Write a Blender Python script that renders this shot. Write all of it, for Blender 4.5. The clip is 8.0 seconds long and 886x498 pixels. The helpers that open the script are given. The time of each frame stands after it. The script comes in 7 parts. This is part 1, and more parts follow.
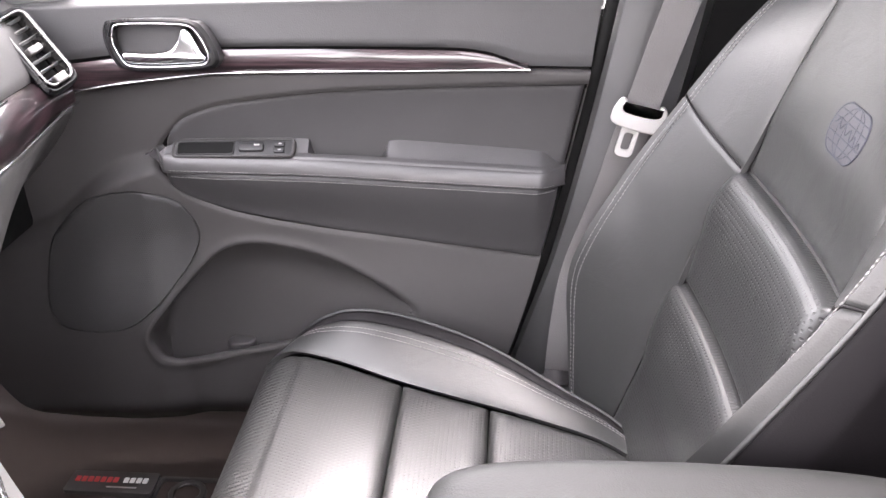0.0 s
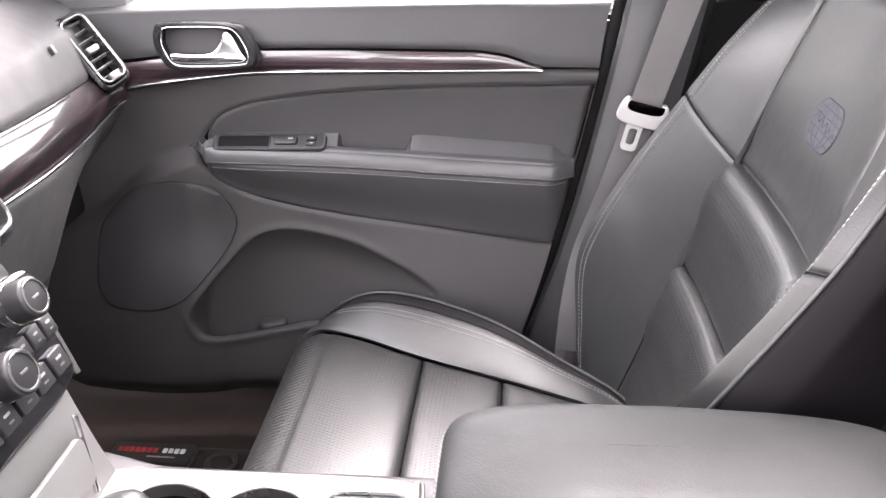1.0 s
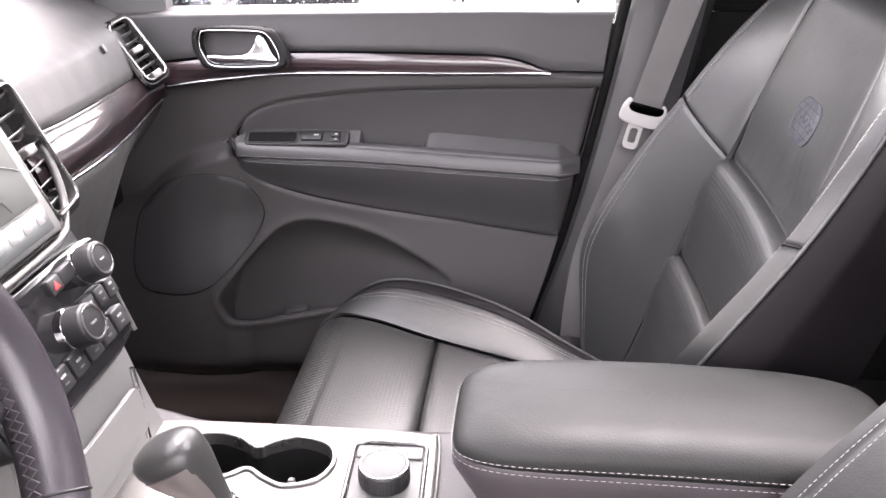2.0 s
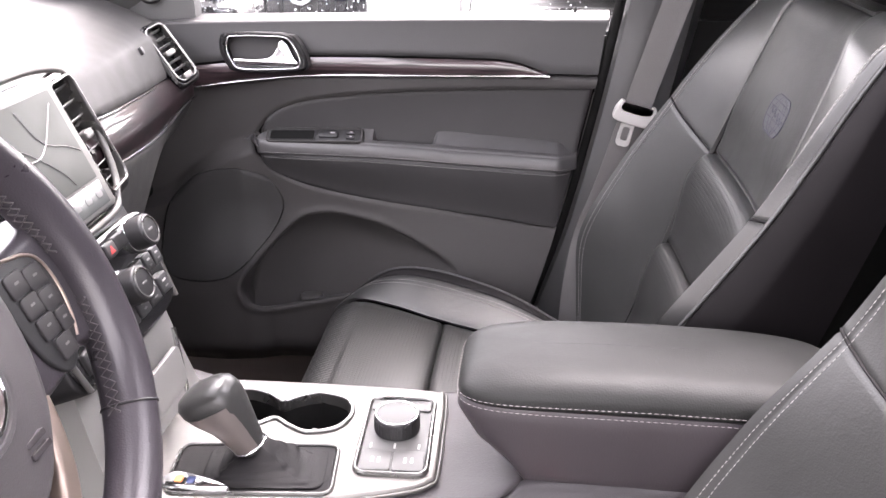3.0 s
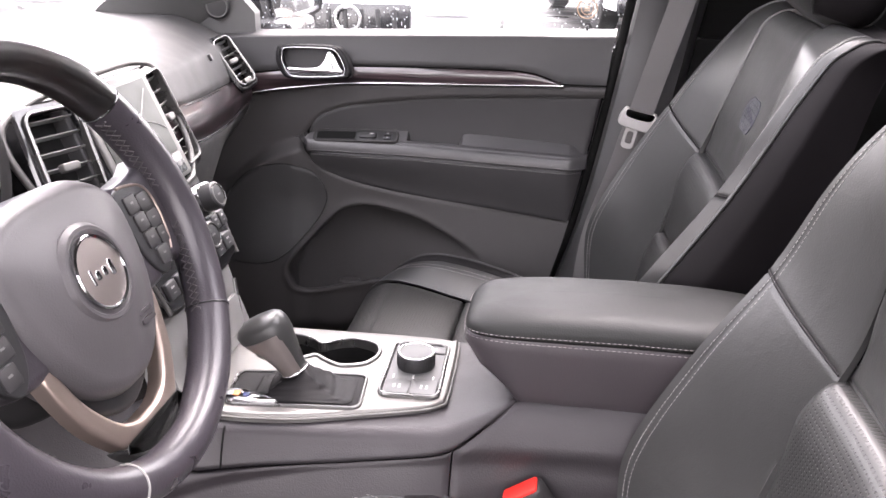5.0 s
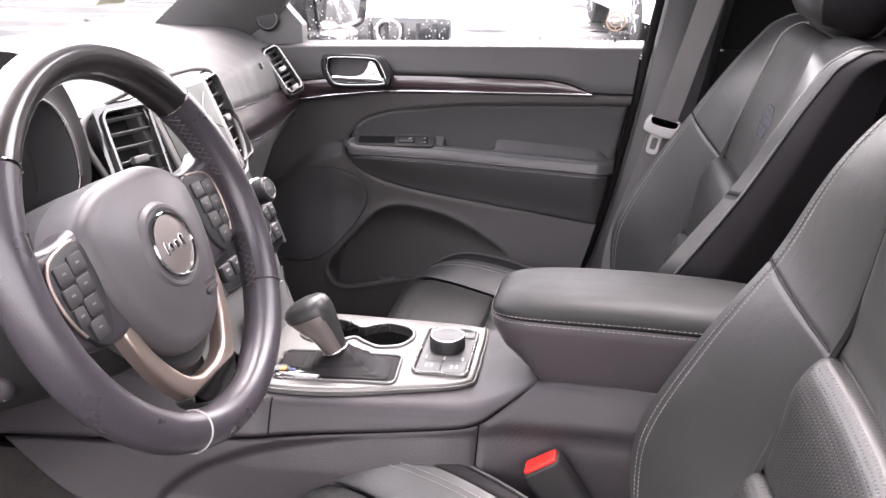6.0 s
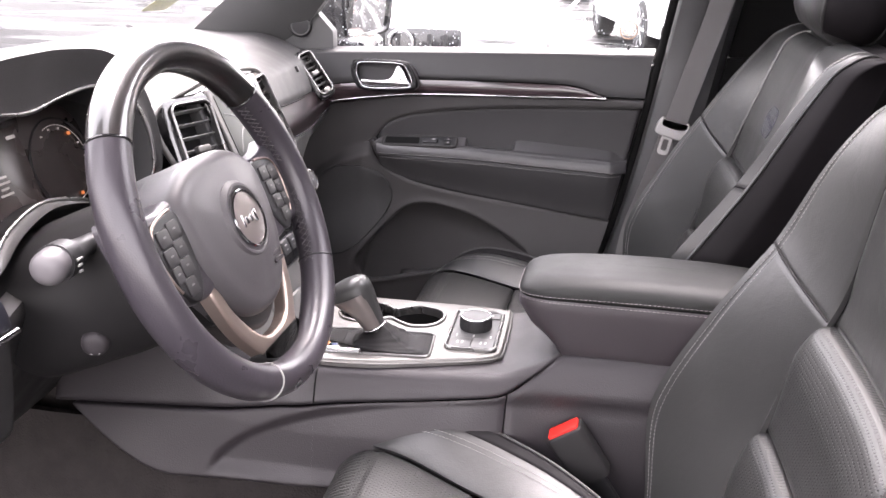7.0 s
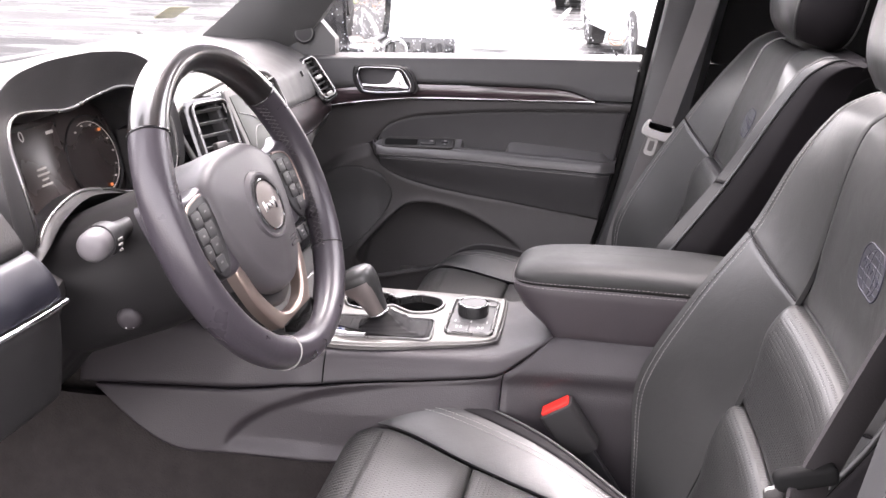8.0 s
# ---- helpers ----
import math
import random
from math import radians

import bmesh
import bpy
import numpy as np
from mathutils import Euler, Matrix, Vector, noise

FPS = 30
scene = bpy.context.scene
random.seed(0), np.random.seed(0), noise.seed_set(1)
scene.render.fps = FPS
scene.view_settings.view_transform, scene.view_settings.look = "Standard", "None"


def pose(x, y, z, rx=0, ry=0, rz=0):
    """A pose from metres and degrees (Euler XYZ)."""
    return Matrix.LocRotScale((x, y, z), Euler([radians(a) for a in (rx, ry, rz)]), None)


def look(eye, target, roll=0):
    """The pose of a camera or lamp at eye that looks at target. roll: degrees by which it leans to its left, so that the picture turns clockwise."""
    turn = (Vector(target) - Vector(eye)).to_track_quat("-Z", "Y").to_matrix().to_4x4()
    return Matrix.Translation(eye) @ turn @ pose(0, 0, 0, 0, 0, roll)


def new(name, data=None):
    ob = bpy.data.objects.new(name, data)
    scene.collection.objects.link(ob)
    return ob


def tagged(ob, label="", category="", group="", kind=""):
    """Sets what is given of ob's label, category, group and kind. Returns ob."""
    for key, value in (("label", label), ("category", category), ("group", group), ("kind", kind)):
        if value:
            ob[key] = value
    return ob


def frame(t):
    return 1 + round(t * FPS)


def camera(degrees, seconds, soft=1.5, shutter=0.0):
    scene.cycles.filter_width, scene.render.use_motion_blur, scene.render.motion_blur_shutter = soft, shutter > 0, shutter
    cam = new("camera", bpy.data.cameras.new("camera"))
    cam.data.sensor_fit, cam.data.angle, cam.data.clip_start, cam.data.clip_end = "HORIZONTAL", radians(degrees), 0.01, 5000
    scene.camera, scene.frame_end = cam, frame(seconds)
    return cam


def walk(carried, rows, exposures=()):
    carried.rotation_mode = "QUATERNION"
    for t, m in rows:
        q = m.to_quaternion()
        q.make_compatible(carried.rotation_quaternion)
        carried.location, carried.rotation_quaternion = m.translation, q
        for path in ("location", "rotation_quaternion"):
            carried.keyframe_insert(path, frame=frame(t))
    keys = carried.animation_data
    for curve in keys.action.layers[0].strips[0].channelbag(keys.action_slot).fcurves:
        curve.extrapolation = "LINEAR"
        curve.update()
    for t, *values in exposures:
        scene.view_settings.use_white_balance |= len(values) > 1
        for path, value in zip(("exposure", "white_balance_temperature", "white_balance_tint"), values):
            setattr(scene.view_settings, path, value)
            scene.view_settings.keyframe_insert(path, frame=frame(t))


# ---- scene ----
# x: towards the rear of the car, y: towards the passenger door, z: up from the ground; y = 0 is the middle of the car
cam = camera(53.2, 8.0)
PATH = [
    (0, (0.1280, -0.4381, 1.4336), (0.0100, 1.3572, 0.5602), -0.15),
    (0.5, (0.1310, -0.4848, 1.4405), (-0.0030, 1.3101, 0.5684), -0.28),
    (1, (0.1350, -0.5443, 1.4501), (-0.0240, 1.2552, 0.5918), -0.23),
    (1.5, (0.1320, -0.5972, 1.4543), (-0.0370, 1.2078, 0.6095), 0.05),
    (3, (0.1430, -0.7752, 1.4592), (-0.0450, 1.0513, 0.6664), 0.42),
    (3.5, (0.1470, -0.8341, 1.4618), (-0.0469, 0.9968, 0.6809), 0.51),
    (4, (0.1570, -0.8787, 1.4535), (-0.0500, 0.9602, 0.6949), 0.59),
    (4.5, (0.1780, -0.9318, 1.4548), (-0.0590, 0.9104, 0.7129), 0.73),
    (6, (0.2280, -1.0864, 1.4652), (-0.1411, 0.7509, 0.7666), 0.48),
    (6.5, (0.2180, -1.1417, 1.4616), (-0.1630, 0.6980, 0.7760), 0.66),
    (7, (0.2100, -1.2085, 1.4667), (-0.1669, 0.6364, 0.7929), 0.87),
    (7.5, (0.2070, -1.2566, 1.4676), (-0.1600, 0.5935, 0.8024), 0.99),
    (8, (0.2180, -1.3075, 1.4707), (-0.1429, 0.5477, 0.8164), 1.01),
]
walk(cam, [(t, look(eye, target, roll)) for t, eye, target, roll in PATH], [(0, 5.03, 6680, 22), (1.0, 4.76, 6680, 22), (1.5, 4.62, 6680, 23), (3.5, 4.22, 6680, 24), (6.0, 3.97, 6680, 24), (8.0, 3.92, 6680, 24)])

# ---------------------------------------------------------------- world and light
world = bpy.data.worlds.new("overcast_sky")
scene.world = world
world.use_nodes = True
wn, wl = world.node_tree.nodes, world.node_tree.links
sky = wn.new("ShaderNodeTexSky")
sky.sky_type, sky.sun_disc = "NISHITA", False
sky.sun_elevation, sky.sun_rotation = radians(60), radians(5)
sky.air_density, sky.dust_density = 2.0, 3.0
grey = wn.new("ShaderNodeHueSaturation")
grey.inputs["Saturation"].default_value = 0.12
wl.new(sky.outputs["Color"], grey.inputs["Color"])
wl.new(grey.outputs["Color"], wn["Background"].inputs["Color"])
wn["Background"].inputs["Strength"].default_value = 0.14
sun = new("sun", bpy.data.lights.new("sun", "SUN"))
sun.data.energy, sun.data.angle, sun.data.color = 0.8, radians(50), (1.0, 0.96, 0.92)
sun.matrix_world = look((0.2, 2.0, 3.5), (0, 0, 0))

# ---------------------------------------------------------------- materials
def material(name):
    m = bpy.data.materials.new(name)
    m.use_nodes = True
    return m, m.node_tree.nodes, m.node_tree.links, m.node_tree.nodes["Principled BSDF"]


def surface(name, colour, rough=0.5, metal=0.0, grain=0.0, grain_size=0.002, wear=0.15, wear_size=0.06, coat=0.0, rough_vary=0.08, spec=0.5, wrinkle=0.0):
    """A plain surface with a fine grain, and soft stains and worn patches in colour and gloss; wrinkle: depth of soft waves."""
    m, n, l, b = material(name)
    tc = n.new("ShaderNodeTexCoord")
    big = n.new("ShaderNodeTexNoise")
    big.inputs["Scale"].default_value, big.inputs["Detail"].default_value = 1 / wear_size, 4
    l.new(tc.outputs["Object"], big.inputs["Vector"])
    mix = n.new("ShaderNodeMix")
    mix.data_type = "RGBA"
    mix.inputs[6].default_value = (*[c * (1 - wear) for c in colour], 1)
    mix.inputs[7].default_value = (*[min(1, c * (1 + wear)) for c in colour], 1)
    l.new(big.outputs["Fac"], mix.inputs["Factor"])
    l.new(mix.outputs[2], b.inputs["Base Color"])
    rr = n.new("ShaderNodeMapRange")
    rr.inputs["From Min"].default_value, rr.inputs["From Max"].default_value = 0.3, 0.7
    rr.inputs["To Min"].default_value, rr.inputs["To Max"].default_value = max(0.02, rough - rough_vary), min(1, rough + rough_vary)
    l.new(big.outputs["Fac"], rr.inputs["Value"])
    l.new(rr.outputs["Result"], b.inputs["Roughness"])
    b.inputs["Metallic"].default_value = metal
    b.inputs["Specular IOR Level"].default_value = spec
    b.inputs["Coat Weight"].default_value = coat
    b.inputs["Coat Roughness"].default_value = 0.05
    if grain:
        v = n.new("ShaderNodeTexVoronoi")
        v.feature = "SMOOTH_F1"
        v.inputs["Scale"].default_value = 1 / grain_size
        l.new(tc.outputs["Object"], v.inputs["Vector"])
        bump = n.new("ShaderNodeBump")
        bump.inputs["Strength"].default_value, bump.inputs["Distance"].default_value = grain, grain_size * 0.35
        l.new(v.outputs["Distance"], bump.inputs["Height"])
        l.new(bump.outputs["Normal"], b.inputs["Normal"])
        if wrinkle:
            wave, soft = n.new("ShaderNodeTexNoise"), n.new("ShaderNodeBump")
            wave.inputs["Scale"].default_value, wave.inputs["Detail"].default_value, wave.inputs["Distortion"].default_value = 22, 3, 0.8
            soft.inputs["Strength"].default_value, soft.inputs["Distance"].default_value = 0.6, wrinkle
            l.new(tc.outputs["Object"], wave.inputs["Vector"])
            l.new(wave.outputs["Fac"], soft.inputs["Height"])
            l.new(soft.outputs["Normal"], bump.inputs["Normal"])
    return m


def perforated(name, colour, rough, pitch, radius, hole=0.25):
    """Leather or plastic pierced with small holes in staggered rows, by the surface's own metres."""
    m, n, l, b = material(name)
    uv = n.new("ShaderNodeUVMap")
    sep = n.new("ShaderNodeSeparateXYZ")
    l.new(uv.outputs["UV"], sep.inputs["Vector"])

    def op(kind, a, c=None):
        q = n.new("ShaderNodeMath")
        q.operation = kind
        for k, val in enumerate((a, c)):
            if val is None:
                continue
            if isinstance(val, (int, float)):
                q.inputs[k].default_value = val
            else:
                l.new(val, q.inputs[k])
        return q.outputs[0]

    v = op("DIVIDE", sep.outputs["Y"], pitch)
    row = op("FLOOR", v)
    shift = op("MULTIPLY", op("MODULO", op("ABSOLUTE", row), 2.0), 0.5)
    u = op("ADD", op("DIVIDE", sep.outputs["X"], pitch), shift)
    fu, fv = op("SUBTRACT", op("FRACT", u), 0.5), op("SUBTRACT", op("FRACT", v), 0.5)
    dist = op("SQRT", op("ADD", op("MULTIPLY", fu, fu), op("MULTIPLY", fv, fv)))
    rng = n.new("ShaderNodeMapRange")
    rng.interpolation_type = "SMOOTHSTEP"
    rng.inputs["From Min"].default_value, rng.inputs["From Max"].default_value = radius * 0.7, radius * 1.25
    l.new(dist, rng.inputs["Value"])
    tc = n.new("ShaderNodeTexCoord")
    noise_node = n.new("ShaderNodeTexNoise")
    noise_node.inputs["Scale"].default_value = 18
    l.new(tc.outputs["Object"], noise_node.inputs["Vector"])
    tone = n.new("ShaderNodeMapRange")
    tone.inputs["To Min"].default_value, tone.inputs["To Max"].default_value = 0.85, 1.15
    l.new(noise_node.outputs["Fac"], tone.inputs["Value"])
    fac = op("MULTIPLY", op("ADD", op("MULTIPLY", rng.outputs["Result"], 1 - hole), hole), tone.outputs["Result"])
    col = n.new("ShaderNodeVectorMath")
    col.operation = "SCALE"
    col.inputs[0].default_value = colour
    l.new(fac, col.inputs["Scale"])
    l.new(col.outputs["Vector"], b.inputs["Base Color"])
    b.inputs["Roughness"].default_value = rough
    bump = n.new("ShaderNodeBump")
    bump.inputs["Strength"].default_value, bump.inputs["Distance"].default_value = 0.6, pitch * 0.2
    l.new(rng.outputs["Result"], bump.inputs["Height"])
    l.new(bump.outputs["Normal"], b.inputs["Normal"])
    return m


def wood_grain(name, dark, light, axis_scale, rough=0.12, coat=1.0):
    """Lacquered dark wood: long streaks under a clear coat."""
    m, n, l, b = material(name)
    tc = n.new("ShaderNodeTexCoord")
    mp = n.new("ShaderNodeMapping")
    mp.inputs["Scale"].default_value = axis_scale
    l.new(tc.outputs["Object"], mp.inputs["Vector"])
    nz = n.new("ShaderNodeTexNoise")
    nz.inputs["Scale"].default_value, nz.inputs["Detail"].default_value, nz.inputs["Distortion"].default_value = 1.0, 6, 0.6
    l.new(mp.outputs["Vector"], nz.inputs["Vector"])
    ramp = n.new("ShaderNodeValToRGB")
    ramp.color_ramp.elements[0].position, ramp.color_ramp.elements[0].color = 0.42, (*dark, 1)
    ramp.color_ramp.elements[1].position, ramp.color_ramp.elements[1].color = 0.6, (*light, 1)
    l.new(nz.outputs["Fac"], ramp.inputs["Fac"])
    l.new(ramp.outputs["Color"], b.inputs["Base Color"])
    b.inputs["Roughness"].default_value = 0.35
    b.inputs["Coat Weight"].default_value, b.inputs["Coat Roughness"].default_value = coat, rough
    b.inputs["Specular IOR Level"].default_value = 0.5 if coat > 0.9 else 0.04
    return m


def clear_glass(name, tint=(0.97, 0.98, 0.98)):
    m, n, l, b = material(name)
    n.remove(b)
    clear, gloss, mix, fr = n.new("ShaderNodeBsdfTransparent"), n.new("ShaderNodeBsdfGlossy"), n.new("ShaderNodeMixShader"), n.new("ShaderNodeLayerWeight")
    clear.inputs["Color"].default_value = (*tint, 1)
    gloss.inputs["Roughness"].default_value = 0.02
    fr.inputs["Blend"].default_value = 0.5
    steep, share = n.new("ShaderNodeMath"), n.new("ShaderNodeMath")
    steep.operation, share.operation = "POWER", "MULTIPLY_ADD"
    steep.inputs[1].default_value = 5.0
    share.inputs[1].default_value, share.inputs[2].default_value = 0.6, 0.03
    l.new(fr.outputs["Facing"], steep.inputs[0])
    l.new(steep.outputs[0], share.inputs[0])
    l.new(share.outputs[0], mix.inputs["Fac"])
    l.new(clear.outputs["BSDF"], mix.inputs[1])
    l.new(gloss.outputs["BSDF"], mix.inputs[2])
    l.new(mix.outputs["Shader"], n["Material Output"].inputs["Surface"])
    return m


def glow(name, colour, strength):
    m, n, l, b = material(name)
    b.inputs["Base Color"].default_value = (*[c * 0.5 for c in colour], 1)
    b.inputs["Emission Color"].default_value, b.inputs["Emission Strength"].default_value = (*colour, 1), strength
    return m


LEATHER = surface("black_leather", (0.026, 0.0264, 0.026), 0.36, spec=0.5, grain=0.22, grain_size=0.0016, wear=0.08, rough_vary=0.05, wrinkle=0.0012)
# far darker than LEATHER: the seats' shaded sides, with the shade in the colour
LEATHER_SIDE = surface("shaded_black_vinyl", (0.0072, 0.0062, 0.007), 0.6, spec=0.16, grain=0.25, grain_size=0.0013)
PERF = perforated("perforated_black_leather", (0.0205, 0.0208, 0.0205), 0.4, 0.0058, 0.2)
GRILLE = perforated("speaker_grille_plastic", (0.021, 0.0206, 0.021), 0.6, 0.003, 0.2, 0.3)
DOOR_PLASTIC = surface("door_plastic", (0.04, 0.038, 0.038), 0.55, spec=0.22, grain=0.3, grain_size=0.0011)
DOOR_SOFT = surface("door_soft_vinyl", (0.036, 0.035, 0.036), 0.52, spec=0.2, grain=0.3, grain_size=0.0015)
# lighter than DOOR_SOFT: sky light on the armrest's top is put into its colour
ARM_PAD = surface("armrest_leather_lit", (0.046, 0.0447, 0.046), 0.38, spec=0.5, grain=0.25, grain_size=0.0015, rough_vary=0.05)
DASH = surface("dash_vinyl", (0.029, 0.0282, 0.0282), 0.58, spec=0.25, grain=0.3, grain_size=0.0015)
DASH_DARK = surface("hood_vinyl", (0.036, 0.035, 0.0352), 0.57, spec=0.35, grain=0.3, grain_size=0.0015)
HUB = surface("wheel_hub_vinyl", (0.055, 0.051, 0.054), 0.45, grain=0.3, grain_size=0.0013)
WHEEL_LEATHER = surface("wheel_leather", (0.034, 0.03, 0.0355), 0.31, grain=0.25, grain_size=0.0014, wear=0.1, rough_vary=0.05, wrinkle=0.001)
LID_SIDE = surface("lid_side_leather", (0.037, 0.0315, 0.035), 0.44, grain=0.22, grain_size=0.0015)
KNOB_PLATE = surface("dark_satin_metal", (0.2, 0.175, 0.165), 0.4, metal=0.7)
# darker copy of the belt webbing, with shade put into its colour
DARK_BELT = surface("darkened_webbing", (0.03, 0.027, 0.028), 0.75, grain=0.4, grain_size=0.0015)
BRIGHT = surface("satin_bright_trim", (0.19, 0.187, 0.183), 0.28, metal=0.9, wear=0.05)
SLAT = surface("vent_slat_grey", (0.12, 0.12, 0.118), 0.4)
SILL = surface("sill_soft_vinyl", (0.042, 0.0415, 0.0425), 0.5, spec=0.3, grain=0.3, grain_size=0.0015)
# the console's silver, lightened to make up for less light on this upright face
FALL = surface("lightened_satin_silver", (0.25, 0.246, 0.239), 0.42, metal=0.35, wear=0.05)
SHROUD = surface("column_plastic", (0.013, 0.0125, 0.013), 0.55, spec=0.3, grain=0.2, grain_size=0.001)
KEY_DARK = surface("wheel_key_dark", (0.018, 0.017, 0.018), 0.42)
KEY_GREY = surface("selector_key_grey", (0.05, 0.05, 0.05), 0.45)
LID_TOP = surface("lid_top_leather", (0.0165, 0.0168, 0.0165), 0.52, spec=0.2, grain=0.25, grain_size=0.0016, wear=0.08, rough_vary=0.05, wrinkle=0.001)
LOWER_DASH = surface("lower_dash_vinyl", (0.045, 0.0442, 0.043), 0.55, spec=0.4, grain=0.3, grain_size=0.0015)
CONSOLE = surface("console_plastic", (0.023, 0.02, 0.0224), 0.5, spec=0.38, grain=0.35, grain_size=0.0017)
DARK = surface("dark_plastic", (0.012, 0.012, 0.013), 0.45, grain=0.2, grain_size=0.001)
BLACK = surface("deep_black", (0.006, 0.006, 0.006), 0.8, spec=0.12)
GLOSS = surface("piano_black", (0.01, 0.01, 0.011), 0.12, coat=1.0, rough_vary=0.03)
CHROME = surface("chrome", (0.62, 0.62, 0.63), 0.1, metal=1.0, wear=0.03, rough_vary=0.04)
PLATE = surface("console_plate_silver", (0.145, 0.141, 0.134), 0.4, metal=0.6, wear=0.04, grain=0.05, grain_size=0.0008)
SILVER = surface("satin_silver", (0.115, 0.112, 0.108), 0.46, metal=0.6, wear=0.05, grain=0.08, grain_size=0.0008)
COPPER = surface("brushed_warm_metal", (0.4, 0.325, 0.285), 0.36, metal=0.9, wear=0.06)
WOOD = wood_grain("dark_wood_veneer", (0.006, 0.0036, 0.0042), (0.04, 0.022, 0.026), (7, 60, 210), 0.05)
WOOD_DASH = wood_grain("dark_dash_veneer", (0.002, 0.0013, 0.0016), (0.012, 0.0065, 0.008), (60, 6, 110), 0.03, 0.45)
WHEEL_WOOD = wood_grain("dark_wheel_wood", (0.003, 0.0025, 0.0025), (0.009, 0.006, 0.0055), (20, 20, 40), 0.04)
THREAD = surface("grey_thread", (0.24, 0.234, 0.226), 0.7)
LACE = surface("dark_lacing_thread", (0.06, 0.056, 0.058), 0.6)
PALE_THREAD = surface("pale_thread", (0.2, 0.185, 0.185), 0.7)
BOOT = surface("boot_leather", (0.0065, 0.006, 0.0065), 0.6, grain=0.3, grain_size=0.0016, spec=0.18)
PILLAR_DARK = surface("dark_pillar_plastic", (0.05, 0.05, 0.051), 0.48, grain=0.25, grain_size=0.001)
PANEL_GREY = surface("panel_grey", (0.13, 0.128, 0.126), 0.4)
BELT = surface("grey_webbing", (0.115, 0.11, 0.11), 0.6, grain=0.5, grain_size=0.0018)
STALK_GREY = surface("stalk_grey", (0.1, 0.094, 0.098), 0.45)
END_GLOSS = surface("dark_blue_gloss", (0.009, 0.0092, 0.0135), 0.45, spec=0.3, coat=0.05, wear=0.5, wear_size=0.03)
BUCKLE_GREY = surface("pale_grey_plastic", (0.3, 0.293, 0.286), 0.45)
PILLAR = surface("pillar_plastic", (0.06, 0.06, 0.06), 0.5, grain=0.25, grain_size=0.001)
HEADLINER = surface("dark_headliner", (0.12, 0.118, 0.115), 0.95, grain=0.3, grain_size=0.002)
CARPET = surface("dark_carpet", (0.022, 0.0195, 0.019), 1.0, grain=1.0, grain_size=0.003, wear=0.4, wear_size=0.03, spec=0.1)
MAT = surface("brown_grey_rubber", (0.028, 0.0205, 0.0175), 0.6, spec=0.2, grain=0.3, grain_size=0.002, wear=0.25)
MAT_DARK = surface("dark_rubber", (0.03, 0.027, 0.026), 0.5)
RED = surface("red_plastic", (0.5, 0.018, 0.012), 0.5, spec=0.3)
RED_PRINT = surface("red_print", (0.45, 0.04, 0.04), 0.5)
WHITE_PRINT = surface("white_print", (0.75, 0.75, 0.75), 0.5)
EMBOSS = surface("embossed_leather", (0.022, 0.022, 0.027), 0.42, grain=0.2, grain_size=0.0016)
EMBOSS_LINE = surface("embossed_line", (0.03, 0.031, 0.042), 0.5, spec=0.2)
SCREEN = surface("display_glass", (0.04, 0.0435, 0.04), 0.4, spec=0.15, wear=0.1, wear_size=0.03)
SCREEN_KEY = surface("display_keys", (0.05, 0.055, 0.055), 0.2)
# the brownish haze of reflections on the glass is put into its base colour
CLUSTER = surface("cluster_glass_hazed", (0.03, 0.0235, 0.022), 0.25, coat=0.5, wear=0.3, wear_size=0.08)
ORANGE = glow("orange_gauge_marks", (1.0, 0.3, 0.08), 0.035)
PALE_GLOW = glow("pale_gauge_marks", (0.8, 0.75, 0.7), 0.014)
GLASS = clear_glass("window_glass")
WHITE_PAINT = surface("white_car_paint", (0.8, 0.8, 0.8), 0.25, coat=1.0, wear=0.02)
BLACK_PAINT = surface("wet_black_plastic", (0.015, 0.015, 0.017), 0.25, coat=0.6)
DROPS = surface("rain_drops", (0.7, 0.72, 0.74), 0.1)
TYRE = surface("tyre_rubber", (0.02, 0.02, 0.02), 0.7)
RIM = surface("alloy_rim", (0.55, 0.55, 0.56), 0.25, metal=0.9)
LAMP = surface("headlamp_lens", (0.5, 0.52, 0.54), 0.12, coat=1.0, wear=0.4, wear_size=0.05)

# ---------------------------------------------------------------- mesh helpers
PLACE = {}


def thing(name, label, category, loc, group="", kind=""):
    ob = new(name)
    ob.empty_display_size = 0.05
    ob.location = loc
    PLACE[ob] = Vector(loc)
    return tagged(ob, label, category, group, kind)


def put(name, me, mat, parent=None, label="", sharp=40):
    """Links a mesh, given in the place's metres, as one object with its origin in its middle."""
    me.materials.append(mat)
    n = len(me.vertices)
    co = np.empty(n * 3)
    me.vertices.foreach_get("co", co)
    co = co.reshape(-1, 3)
    mid = Vector((co.min(0) + co.max(0)) / 2)
    me.vertices.foreach_set("co", (co - np.array(mid)).ravel())
    me.shade_smooth()
    me.set_sharp_from_angle(angle=radians(sharp))
    me.update()
    ob = new(name, me)
    PLACE[ob] = mid
    ob.location = mid - (PLACE[parent] if parent else Vector())
    if parent:
        ob.parent = parent
    if label:
        ob["label"] = label
    return ob


